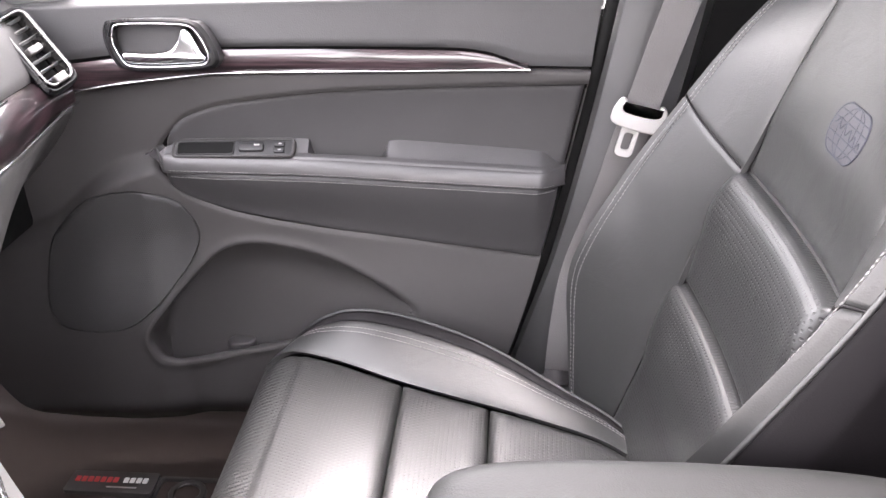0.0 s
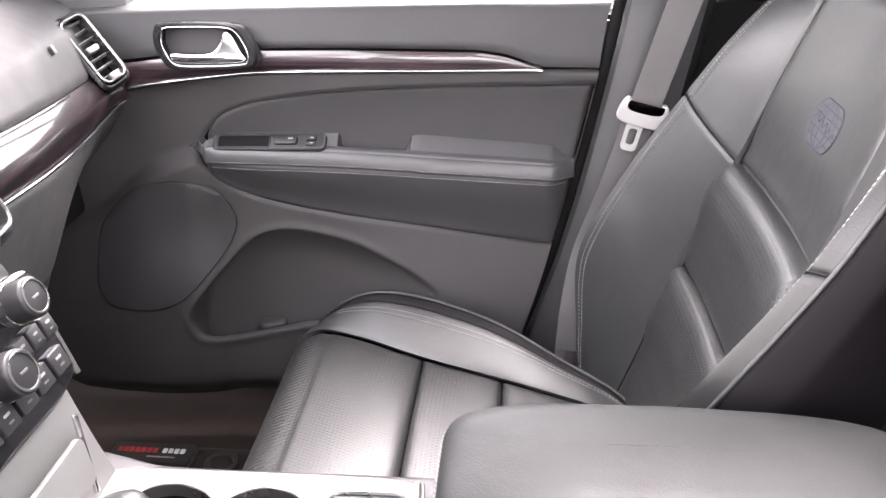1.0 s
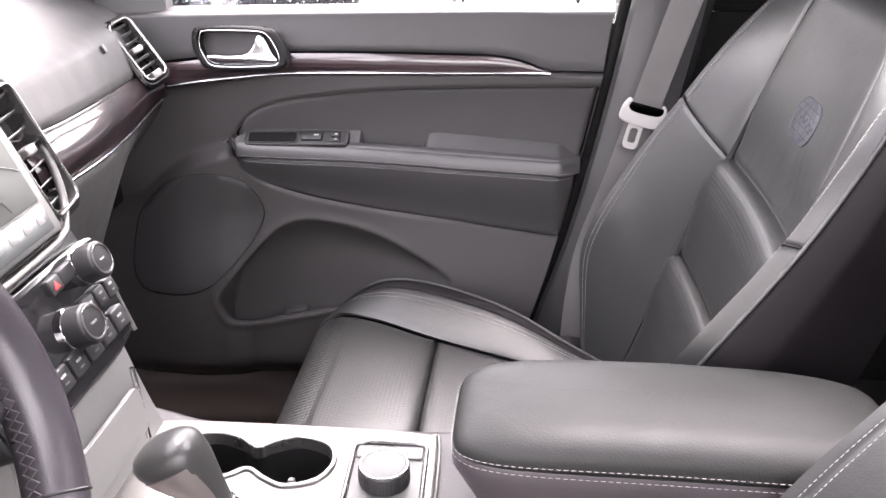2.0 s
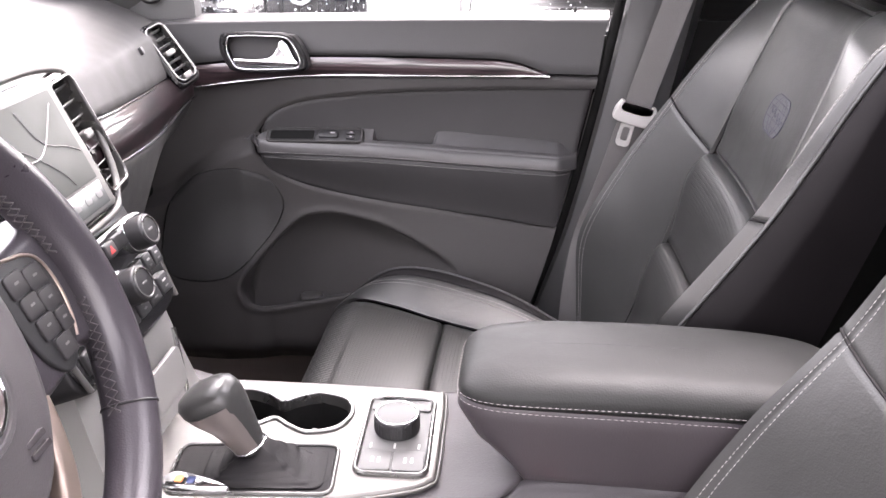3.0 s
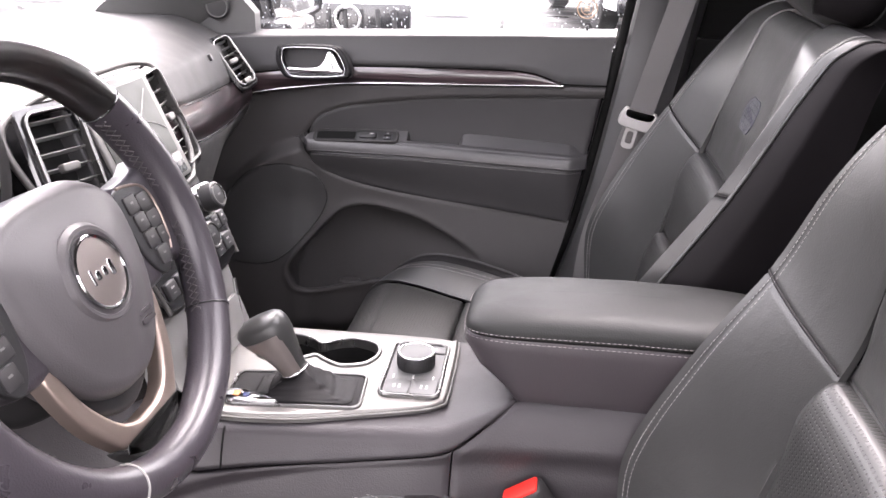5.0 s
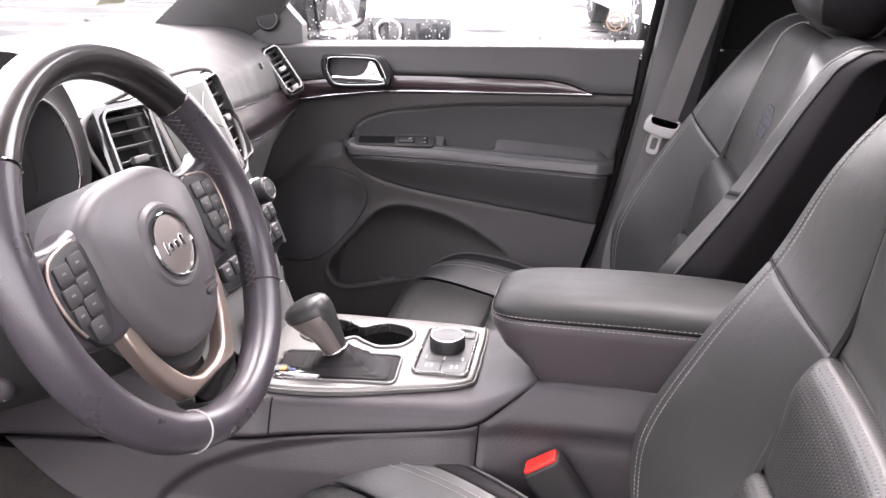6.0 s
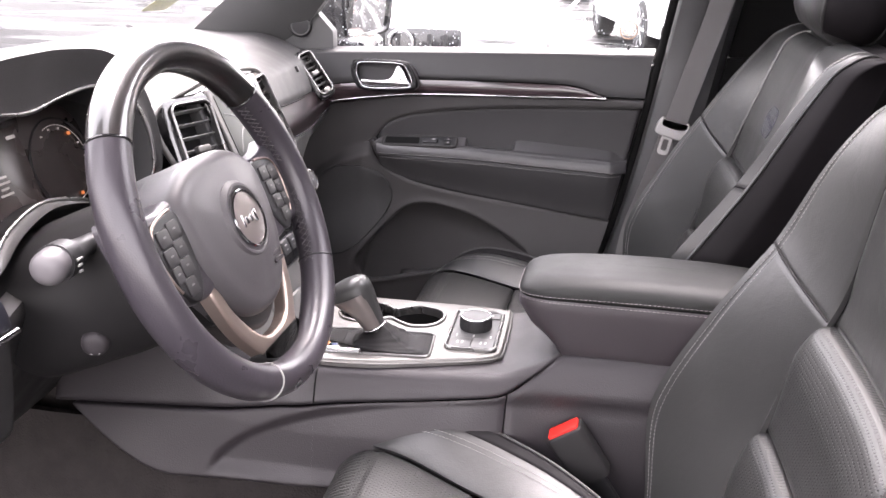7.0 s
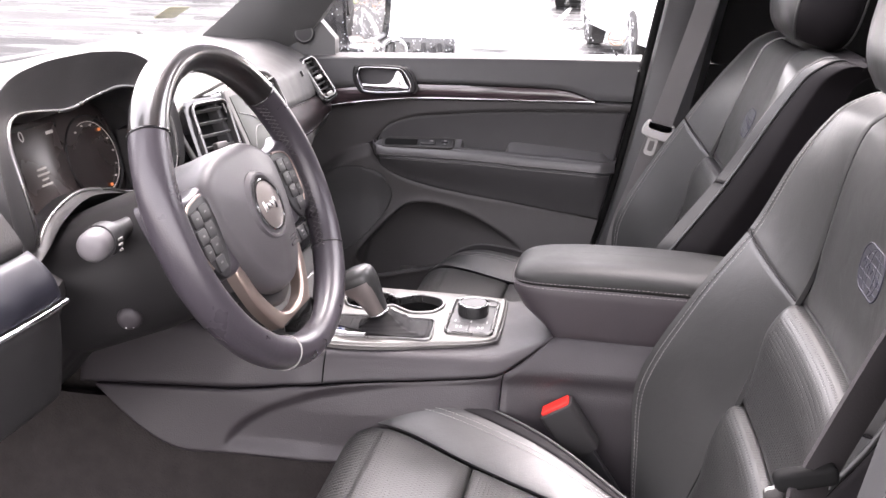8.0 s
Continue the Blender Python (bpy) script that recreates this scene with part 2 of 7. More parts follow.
def poly(name, verts, faces, mat, parent=None, label="", sharp=40, uv=None):
    me = bpy.data.meshes.new(name)
    me.from_pydata([tuple(v) for v in verts], [], faces)
    if uv is not None:
        layer = me.uv_layers.new(name="UVMap")
        idx = np.empty(len(me.loops), dtype=np.int32)
        me.loops.foreach_get("vertex_index", idx)
        layer.data.foreach_set("uv", np.asarray(uv)[idx].ravel())
    bm = bmesh.new()
    bm.from_mesh(me)
    bmesh.ops.recalc_face_normals(bm, faces=bm.faces)
    bm.to_mesh(me)
    bm.free()
    return put(name, me, mat, parent, label, sharp)


def part(name, bm, mat, parent=None, label="", sharp=40):
    me = bpy.data.meshes.new(name)
    bmesh.ops.recalc_face_normals(bm, faces=bm.faces)
    bm.to_mesh(me)
    bm.free()
    return put(name, me, mat, parent, label, sharp)


def smooth01(x):
    x = np.clip(x, 0, 1)
    return x * x * (3 - 2 * x)


def curve(xs, ys):
    """A smooth curve through given points (monotone cubic by finite differences)."""
    xs, ys = np.array(xs, float), np.array(ys, float)
    h = np.diff(xs)
    d = np.diff(ys) / h
    m = np.zeros(len(xs))
    m[0], m[-1] = d[0], d[-1]
    for i in range(1, len(xs) - 1):
        m[i] = 0 if d[i - 1] * d[i] <= 0 else 2 * d[i - 1] * d[i] / (d[i - 1] + d[i])

    def f(x):
        x = np.clip(x, xs[0], xs[-1])
        i = np.clip(np.searchsorted(xs, x) - 1, 0, len(h) - 1)
        t = (x - xs[i]) / h[i]
        return ((2 * t**3 - 3 * t**2 + 1) * ys[i] + (t**3 - 2 * t**2 + t) * h[i] * m[i]
                + (-2 * t**3 + 3 * t**2) * ys[i + 1] + (t**3 - t**2) * h[i] * m[i + 1])
    return f


def spline(points, n, closed=False):
    """n points along a Catmull-Rom curve through the given ones."""
    p = np.array(points, float)
    k = len(p)
    out = []
    spans = k if closed else k - 1
    for j in range(n):
        t = j / n * spans if closed else j / (n - 1) * spans
        i = min(int(t), spans - 1)
        f = t - i
        if closed:
            a, b, c, d = p[(i - 1) % k], p[i % k], p[(i + 1) % k], p[(i + 2) % k]
        else:
            b, c = p[i], p[i + 1]
            a = p[i - 1] if i else 2 * b - c
            d = p[i + 2] if i + 2 < k else 2 * c - b
        out.append(0.5 * (2 * b + (c - a) * f + (2 * a - 5 * b + 4 * c - d) * f**2 + (3 * b - a - 3 * c + d) * f**3))
    return np.array(out)


def grid_faces(nu, nv, base=0, wrap=False):
    out = []
    for i in range(nu - 1):
        for j in range(nv if wrap else nv - 1):
            k = (j + 1) % nv
            out.append((base + i * nv + j, base + (i + 1) * nv + j, base + (i + 1) * nv + k, base + i * nv + k))
    return out


def patch(name, surf, a, b, c, d, nu, nv, mat, parent=None, label="", puff=0.006, edge=0.012, dips=(1, 1, 1, 1), depth=0.02, flip=1, crease=None, holes=(), cut=None):
    """A padded panel on a surface surf(q, s): from q = a to b and s = c to d, each a number or a function of the other way.
    Its edges roll in at the seams, and a skirt goes down behind them; holes: outlines in (q, s) that are left open;
    cut: an outline seen from above that is left open, under a plate."""
    U, V = np.meshgrid(np.linspace(0, 1, nu), np.linspace(0, 1, nv), indexing="ij")

    def val(x, w):
        return x(w) if callable(x) else x + 0 * w
    s0, s1 = val(c, U), val(d, U)
    S = s0 + (s1 - s0) * V
    q0, q1 = val(a, S), val(b, S)
    Q = q0 + (q1 - q0) * U
    P = surf(Q, S)
    du, dv = np.gradient(P, axis=0), np.gradient(P, axis=1)
    N = np.cross(du, dv) * flip
    N /= np.linalg.norm(N, axis=2, keepdims=True) + 1e-12
    lu = np.concatenate([np.zeros((1, nv)), np.cumsum(np.linalg.norm(np.diff(P, axis=0), axis=2), 0)])
    lv = np.concatenate([np.zeros((nu, 1)), np.cumsum(np.linalg.norm(np.diff(P, axis=1), axis=2), 1)], 1)
    big = 9.0
    de = np.minimum.reduce([lu if dips[0] else lu + big, (lu[-1:] - lu) if dips[1] else lu + big,
                            lv if dips[2] else lv + big, (lv[:, -1:] - lv) if dips[3] else lv + big])
    h = puff * (np.sqrt(np.clip(1 - (1 - np.clip(de / edge, 0, 1)) ** 2, 0, 1)) - 1)
    if crease is not None:
        h = h + crease(lu, lv, Q, S)
    P = P + N * h[..., None]
    verts, uv = list(P.reshape(-1, 3)), list(np.stack([lu - lu[-1:] / 2, lv], -1).reshape(-1, 2))
    faces = grid_faces(nu, nv)
    for outline in holes:
        mid_q, mid_s = ([0.25 * sum(A[i, j] for i, j in (divmod(v, nv) for v in f)) for f in faces] for A in (Q, S))
        gone = outline_distance(np.array(mid_q), np.array(mid_s), outline) > 0
        near = {v for f, g in zip(faces, gone) if g for v in f} & {v for f, g in zip(faces, gone) if not g for v in f}
        for v in near:
            i, j = divmod(v, nv)
            qn, sn = outline[np.argmin((outline[:, 0] - Q[i, j]) ** 2 + (outline[:, 1] - S[i, j]) ** 2)]
            verts[v] = surf(np.array(qn), np.array(sn))
        faces = [f for f, g in zip(faces, gone) if not g]
    if cut is not None:
        c = np.array([np.mean([verts[v] for v in f], axis=0) for f in faces])
        faces = [f for f, d, z in zip(faces, outline_distance(c[:, 0], c[:, 1], cut), c[:, 2]) if d < 0 or z < 0.8]
    rim = [(i, 0) for i in range(nu)] + [(nu - 1, j) for j in range(1, nv)] + [(i, nv - 1) for i in range(nu - 2, -1, -1)] + [(0, j) for j in range(nv - 2, 0, -1)]
    base = len(verts)
    for i, j in rim:
        verts.append(P[i, j] - N[i, j] * depth)
        uv.append((lu[i, j] - lu[-1, j] / 2, lv[i, j]))
    m = len(rim)
    for k in range(m):
        i, j = rim[k]
        i2, j2 = rim[(k + 1) % m]
        faces.append((i * nv + j, base + k, base + (k + 1) % m, i2 * nv + j2))
    return poly(name, verts, faces, mat, parent, label, 60, uv)


def loft(name, rings, mat, parent=None, label="", caps=(1, 1), sharp=40):
    rings = [np.array(r, float) for r in rings]
    nu, nv = len(rings), len(rings[0])
    verts = [v for r in rings for v in r]
    faces = grid_faces(nu, nv, 0, True)
    if caps[0]:
        faces.append(tuple(range(nv)))
    if caps[1]:
        faces.append(tuple(range((nu - 1) * nv, nu * nv)))
    return poly(name, verts, faces, mat, parent, label, sharp)


def tube_data(points, r, n=8, closed=False, flat=1.0, up=None):
    p = np.array(points, float)
    k = len(p)
    t = np.roll(p, -1, 0) - np.roll(p, 1, 0) if closed else np.gradient(p, axis=0)
    t /= np.linalg.norm(t, axis=1, keepdims=True) + 1e-12
    ref = np.array(up if up is not None else (0.0, 0.0, 1.0), float)
    verts = []
    rr = np.broadcast_to(np.asarray(r, float), (k,))
    for i in range(k):
        a = np.cross(t[i], ref)
        if np.linalg.norm(a) < 1e-3:
            a = np.cross(t[i], (1.0, 0.3, 0.0))
        a /= np.linalg.norm(a)
        b = np.cross(a, t[i])
        for j in range(n):
            w = 2 * math.pi * j / n
            verts.append(p[i] + rr[i] * (math.cos(w) * a + flat * math.sin(w) * b))
    faces = grid_faces(k, n, 0, True)
    if closed:
        faces += [((k - 1) * n + j, j, (j + 1) % n, (k - 1) * n + (j + 1) % n) for j in range(n)]
    else:
        faces += [tuple(range(n)), tuple(range((k - 1) * n, k * n))]
    return verts, faces


def tube(name, points, r, mat, parent=None, label="", n=8, closed=False, flat=1.0, up=None):
    v, f = tube_data(points, r, n, closed, flat, up)
    return poly(name, v, f, mat, parent, label, 50)


def stitches(name, points, mat, parent, pitch=0.0058, length=0.004, r=0.0005, label=""):
    """A row of thread stitches along a line."""
    p = np.array(points, float)
    seg = np.concatenate([[0], np.cumsum(np.linalg.norm(np.diff(p, axis=0), axis=1))])
    verts, faces = [], []
    at = lambda s: np.array([np.interp(s, seg, p[:, k]) for k in range(3)])
    s = pitch * 0.4
    while s + length < seg[-1]:
        v, f = tube_data([at(s), at(s + length * 0.5), at(s + length)], [r * 0.5, r, r * 0.5], 4)
        base = len(verts)
        verts += v
        faces += [tuple(base + i for i in q) for q in f]
        s += pitch
    return poly(name, verts, faces, mat, parent, label, 60)


def rounded(w, h, r, n=6):
    """A rounded rectangle round (0, 0)."""
    r = min(r, w / 2 - 1e-5, h / 2 - 1e-5)
    out = []
    for cx, cy, a0 in ((w / 2 - r, h / 2 - r, 0), (-w / 2 + r, h / 2 - r, 90), (-w / 2 + r, -h / 2 + r, 180), (w / 2 - r, -h / 2 + r, 270)):
        for k in range(n):
            a = radians(a0 + 90 * k / (n - 1))
            out.append((cx + r * math.cos(a), cy + r * math.sin(a)))
    return np.array(out)


def inset(outline, d):
    """An outline (counter-clockwise) moved inwards by d."""
    p = np.array(outline, float)
    t = np.roll(p, -1, 0) - np.roll(p, 1, 0)
    t /= np.linalg.norm(t, axis=1, keepdims=True) + 1e-12
    return p + d * np.stack([-t[:, 1], t[:, 0]], 1)


def ccw(outline):
    p = np.array(outline, float)
    area = np.sum(p[:, 0] * np.roll(p[:, 1], -1) - np.roll(p[:, 0], -1) * p[:, 1])
    return p if area > 0 else p[::-1]


class Frame:
    """A flat working plane: origin o, two ways a and b in it, and its normal n."""

    def __init__(self, o, a, b):
        self.o, self.a, self.b = np.array(o, float), np.array(a, float), np.array(b, float)
        self.a /= np.linalg.norm(self.a)
        self.b -= self.a * (self.a @ self.b)
        self.b /= np.linalg.norm(self.b)
        self.n = np.cross(self.a, self.b)

    def __call__(self, u, v, w=0.0):
        return self.o + self.a * u + self.b * v + self.n * w


def slab(name, fr, outline, w0, w1, mat, parent=None, label="", bevel=0.002, steps=3, sharp=35, dome=0.0):
    """A plate with the given outline, from w0 up to w1 over the plane, with a rounded upper edge."""
    o = ccw(outline)
    rings = [[fr(u, v, w0) for u, v in o], [fr(u, v, w1 - bevel) for u, v in o]]
    for k in range(1, steps + 1):
        a = math.pi / 2 * k / steps
        rings.append([fr(u, v, w1 - bevel + bevel * math.sin(a)) for u, v in inset(o, bevel * (1 - math.cos(a)))])
    if dome:
        c = o.mean(0)
        for k in (0.85, 0.65, 0.4, 0.15):
            rings.append([fr(c[0] + (u - c[0]) * k, c[1] + (v - c[1]) * k, w1 + dome * (1 - k * k)) for u, v in inset(o, bevel)])
    return loft(name, rings, mat, parent, label, sharp=sharp)


def ring_plate(name, fr, outer, inner, w0, w1, mat, parent=None, label="", bevel=0.0015):
    """A frame between two outlines of the same number of points."""
    o, i = ccw(outer), ccw(inner)
    rings = [[fr(u, v, w0) for u, v in o], [fr(u, v, w1 - bevel) for u, v in o], [fr(u, v, w1) for u, v in inset(o, bevel)],
             [fr(u, v, w1) for u, v in inset(i, -bevel)], [fr(u, v, w1 - bevel) for u, v in i], [fr(u, v, w0) for u, v in i]]
    rings.append(rings[0])
    nv = len(rings[0])
    verts = [v for r in rings[:-1] for v in r]
    faces = grid_faces(6, nv, 0, True) + [(5 * nv + j, j, (j + 1) % nv, 5 * nv + (j + 1) % nv) for j in range(nv)]
    return poly(name, verts, faces, mat, parent, label, 40)


def circle(r, n=32, rx=None, cx=0.0, cy=0.0):
    a = np.arange(n) * 2 * math.pi / n
    return np.stack([cx + (rx or r) * np.cos(a), cy + r * np.sin(a)], 1)


def box(name, lo, hi, mat, parent=None, label="", bevel=0.004, segments=2):
    bm = bmesh.new()
    bmesh.ops.create_cube(bm, size=1)
    for v in bm.verts:
        v.co = Vector([lo[k] + (hi[k] - lo[k]) * (v.co[k] + 0.5) for k in range(3)])
    if bevel:
        bmesh.ops.bevel(bm, geom=bm.edges[:], offset=bevel, segments=segments, profile=0.5, affect="EDGES")
    return part(name, bm, mat, parent, label)


def sheet(name, P, thick, way, mat, parent=None, label="", sharp=40):
    """A closed slab from a grid of points, thickened along a way."""
    nu, nv = P.shape[:2]
    back = P + np.array(way, float) * thick
    verts = list(P.reshape(-1, 3)) + list(back.reshape(-1, 3))
    k = nu * nv
    faces = grid_faces(nu, nv) + [tuple(reversed(f)) for f in grid_faces(nu, nv, k)]
    rim = [i * nv for i in range(nu)] + [(nu - 1) * nv + j for j in range(1, nv)] + [i * nv + nv - 1 for i in range(nu - 2, -1, -1)] + list(range(nv - 2, 0, -1))
    for a, b in zip(rim, rim[1:] + rim[:1]):
        faces.append((a, b, b + k, a + k))
    return poly(name, verts, faces, mat, parent, label, sharp)

# ---------------------------------------------------------------- passenger door
door = thing("door_1", "black passenger door panel with dark wood strip and chrome handle", "car door", (-0.2, 0.74, 0.55), kind="structure")
rear_x = curve([0.55, 0.707, 0.857, 1.058, 1.243], [0.105, 0.15, 0.194, 0.236, 0.268])
z_trim = curve([-0.62, -0.46, -0.35, -0.246, -0.064, 0.064, 0.106, 0.132, 0.153, 0.167], [1.12, 1.136, 1.149, 1.156, 1.159, 1.159, 1.155, 1.148, 1.1405, 1.1355])
z_chrome = curve([-0.62, -0.46, -0.35, -0.25, 0.0, 0.166, 0.28], [1.07, 1.098, 1.115, 1.124, 1.131, 1.1345, 1.1345])
z_rec = curve([-0.356, -0.35, -0.338, -0.308, -0.243, -0.065, 0.25], [1.003, 1.018, 1.034, 1.06, 1.08, 1.1005, 1.114])
z_lo = curve([-0.356, -0.35, -0.318, -0.255, -0.116, 0.05, 0.2], [1.0, 0.984, 0.951, 0.924, 0.899, 0.879, 0.861])
z_bottom = curve([-0.66, -0.604, -0.57, -0.537, -0.4, -0.283, 0.2], [0.70, 0.612, 0.575, 0.557, 0.552, 0.558, 0.565])
POCKET = spline([(-0.383, 0.745), (-0.379, 0.708), (-0.36, 0.691), (-0.33, 0.688), (-0.264, 0.704), (-0.19, 0.722), (-0.1, 0.738), (-0.02, 0.752), (0.012, 0.772),
                 (-0.002, 0.794), (-0.06, 0.829), (-0.121, 0.857), (-0.17, 0.869), (-0.213, 0.875), (-0.25, 0.872), (-0.28, 0.86), (-0.305, 0.838), (-0.345, 0.795)], 320, True)
xi = np.concatenate([np.linspace(-0.356, -0.33, 40), np.linspace(-0.328, 0.32, 260)])
INSERT = np.concatenate([np.stack([xi, z_lo(xi)], 1), np.stack([xi, z_rec(xi)], 1)[::-1]])
z_ridge = curve([-0.66, -0.52, -0.47, -0.42, -0.37, -0.34, -0.2], [0.87, 0.905, 0.945, 0.98, 0.998, 1.004, 1.006])


def outline_distance(x, z, pts):
    """Signed distance to an outline, positive inside."""
    best = np.full(np.shape(x), 9.0)
    inside = np.zeros(np.shape(x), bool)
    for (x0, z0), (x1, z1) in zip(pts, np.roll(pts, -1, 0)):
        ex, ez = x1 - x0, z1 - z0
        t = np.clip(((x - x0) * ex + (z - z0) * ez) / (ex * ex + ez * ez + 1e-12), 0, 1)
        best = np.minimum(best, np.hypot(x - x0 - t * ex, z - z0 - t * ez))
        hit_edge = ((z0 > z) != (z1 > z)) & (x < x0 + ex * (z - z0) / (ez + 1e-12))
        inside ^= hit_edge
    return np.where(inside, best, -best)


def door_low_y(x, z):
    """The plastic lower panel; it swells out below a ridge that runs on from the armrest's nose."""
    y = 0.732 - (0.016 * smooth01((0.25 - x) / 0.4) + 0.014 * smooth01((-0.33 - x) / 0.05)) * smooth01((z_ridge(x) + 0.014 - z) / 0.035)
    y = y - 0.036 * smooth01((0.9 - z) / 0.17) + 0.06 * smooth01((0.64 - z) / 0.1) ** 2
    return y - 0.012 * smooth01((-0.36 - x) / 0.1) * smooth01((1.05 - z) / 0.2) - 0.03 * smooth01((-0.42 - x) / 0.16) * smooth01((z - 0.8) / 0.2)


def lower_panel_y(x, z):
    """The same with its edge rolled in at the soft inserts and a low lip round the map pocket."""
    sd = outline_distance(x, z, POCKET[::4])
    edge = np.exp(-(outline_distance(x, z, INSERT[::3]) / 0.0035) ** 2)
    return door_low_y(x, z) + 0.004 * edge - 0.004 * np.exp(-(sd / 0.009) ** 2) * smooth01((0.0 - x) / 0.2) + 0.004 * np.exp(-((sd - 0.002) / 0.004) ** 2)


def at_x(f, a):
    """A door line over the share of the way from a to the door's rear edge."""
    def g(u):
        z = f(a + u * (rear_x(1.0) - a))
        return f(a + u * (rear_x(z) - a))
    return g


def low_surface(q, s):
    return np.stack([q, lower_panel_y(q, s), s], -1)


patch("front_panel", lambda q, s: np.stack([q, door_low_y(q, s), s], -1), -0.66, -0.402, lambda u: z_bottom(-0.66 + u * 0.258), lambda u: z_chrome(-0.66 + u * 0.258) - 0.003, 60, 110, DOOR_PLASTIC, door,
      puff=0.004, edge=0.01, dips=(0, 0, 0, 1), flip=1)
lower = patch("lower_panel", low_surface, -0.402, rear_x, at_x(z_bottom, -0.402), at_x(lambda x: z_chrome(x) - 0.003, -0.402), 230, 200, DOOR_PLASTIC, door, "black moulded plastic with a map pocket",
              puff=0.003, edge=0.006, dips=(0, 0, 0, 1), flip=1, holes=(POCKET, INSERT))
# the map pocket: a bin that goes in and down behind the lip
rings = []
way_in = inset(ccw(POCKET), 1.0) - ccw(POCKET)
for back, draw, drop in ((-0.0008, -0.0015, 0.0), (0.004, 0.0015, 0.0), (0.012, 0.003, 0.002), (0.03, 0.004, 0.02), (0.05, 0.004, 0.045), (0.062, 0.006, 0.06), (0.066, 0.014, 0.055)):
    row = []
    for (x, z), (ex, ez) in zip(ccw(POCKET), way_in):
        far = float(smooth01(np.array((0.03 - x) / 0.2)))
        y = float(lower_panel_y(np.array(x), np.array(z)))
        row.append((x + ex * draw, y + (back * far if back > 0 else back), z + ez * draw - drop * far * float(smooth01(np.array((0.77 - z) / 0.05)))))
    rings.append(row)
loft("map_pocket", rings, DOOR_PLASTIC, lower, "deep dark pocket", caps=(0, 1), sharp=50)


# soft inserts and the armrest ledge: a stitched front, a switch pod, a pull cup and a raised pad
z_seam = curve([-0.353, -0.342, -0.157, 0.023, 0.21], [0.998, 0.986, 0.985, 0.979, 0.972])
z_back = curve([-0.353, -0.335, -0.15, -0.02, 0.09, 0.18, 0.215], [1.008, 1.021, 1.029, 1.027, 1.021, 1.015, 1.005])


def low_insert(q, s):
    z = z_lo(q) + (z_seam(q) - z_lo(q)) * s
    nose = smooth01((q + 0.36) / 0.1)
    y = 0.722 - (0.019 * smooth01(s) + 0.002) * nose - 0.015 * (1 - nose) + 0.025 * smooth01((-0.334 - q) / 0.02) + 0.034 * smooth01((q - 0.18) / 0.05) * s
    return np.stack([q, y, z], -1)


def high_insert(q, s):
    z = 0.985 + (z_rec(q) - 0.985) * s
    return np.stack([q, 0.7375 - 0.004 * s + 0.008 * np.sin(s * 2.2) * smooth01((q + 0.34) / 0.2) - 0.012 * smooth01((-0.29 - q) / 0.07) + 0.03 * smooth01((-0.334 - q) / 0.02), z], -1)


def ledge(q, s):
    """The armrest from its stitched seam (s = 0) over its lip (0.5) to the back of its top (1)."""
    nose = smooth01((q + 0.362) / 0.05)
    turn = np.clip(s / 0.62, 0, 1) * math.pi / 2
    y = 0.7165 - 0.0145 * np.cos(turn) ** 0.85 + 0.022 * np.clip((s - 0.55) / 0.45, 0, 1)
    lip = z_seam(q) + 0.024
    back = smooth01((s - 0.55) / 0.45)
    z = z_seam(q) + (lip - z_seam(q)) * np.sin(turn) + (z_back(q) - lip) * np.clip((s - 0.5) / 0.5, 0, 1)
    cup = smooth01((q + 0.138) / 0.008) * smooth01((-0.024 - q) / 0.016)
    z = z - 0.034 * cup * smooth01((s - 0.62) / 0.1) + 0.003 * smooth01((q + 0.03) / 0.02) * back
    y = 0.7035 + (y - 0.7035) * nose - 0.002 * smooth01((q + 0.03) / 0.03) * (1 - back) + 0.03 * smooth01((q - 0.185) / 0.05) + 0.012 * smooth01((-0.34 - q) / 0.013)
    return np.stack([q, y, z], -1)


patch("lower_insert", low_insert, -0.353, lambda s: rear_x(0.862 + 0.11 * s) - 0.003, 0.0, 1.0, 120, 26, DOOR_SOFT, door, "soft stitched vinyl", puff=0.002, edge=0.005)
patch("upper_insert", high_insert, -0.353, lambda s: rear_x(0.985 + 0.13 * s) - 0.003, 0.0, 1.0, 120, 40, DOOR_SOFT, door, "soft black vinyl", puff=0.004, edge=0.01, dips=(1, 1, 0, 1))
armrest = patch("armrest", ledge, -0.353, 0.224, 0.0, 1.0, 280, 60, ARM_PAD, door, "padded black armrest with double stitching and a pull cup", puff=0.002, edge=0.004, dips=(0, 1, 1, 0))
sheet("insert_backing", np.array([[(x, 0.738, z) for z in np.linspace(0.965, 1.012, 4)] for x in np.linspace(-0.375, -0.315, 5)]), 0.003, (0, 1, 0), DOOR_PLASTIC, lower)
xs = np.linspace(-0.335, 0.21, 140)
for base, s_at in ((ledge, np.full(140, 0.07)), (low_insert, 1 - 0.006 / (z_seam(xs) - z_lo(xs)))):
    line = base(xs, s_at) + np.array((0, -0.0006, 0))
    stitches("stitching", line, THREAD, armrest, pitch=0.0052, length=0.0036, r=0.00045)


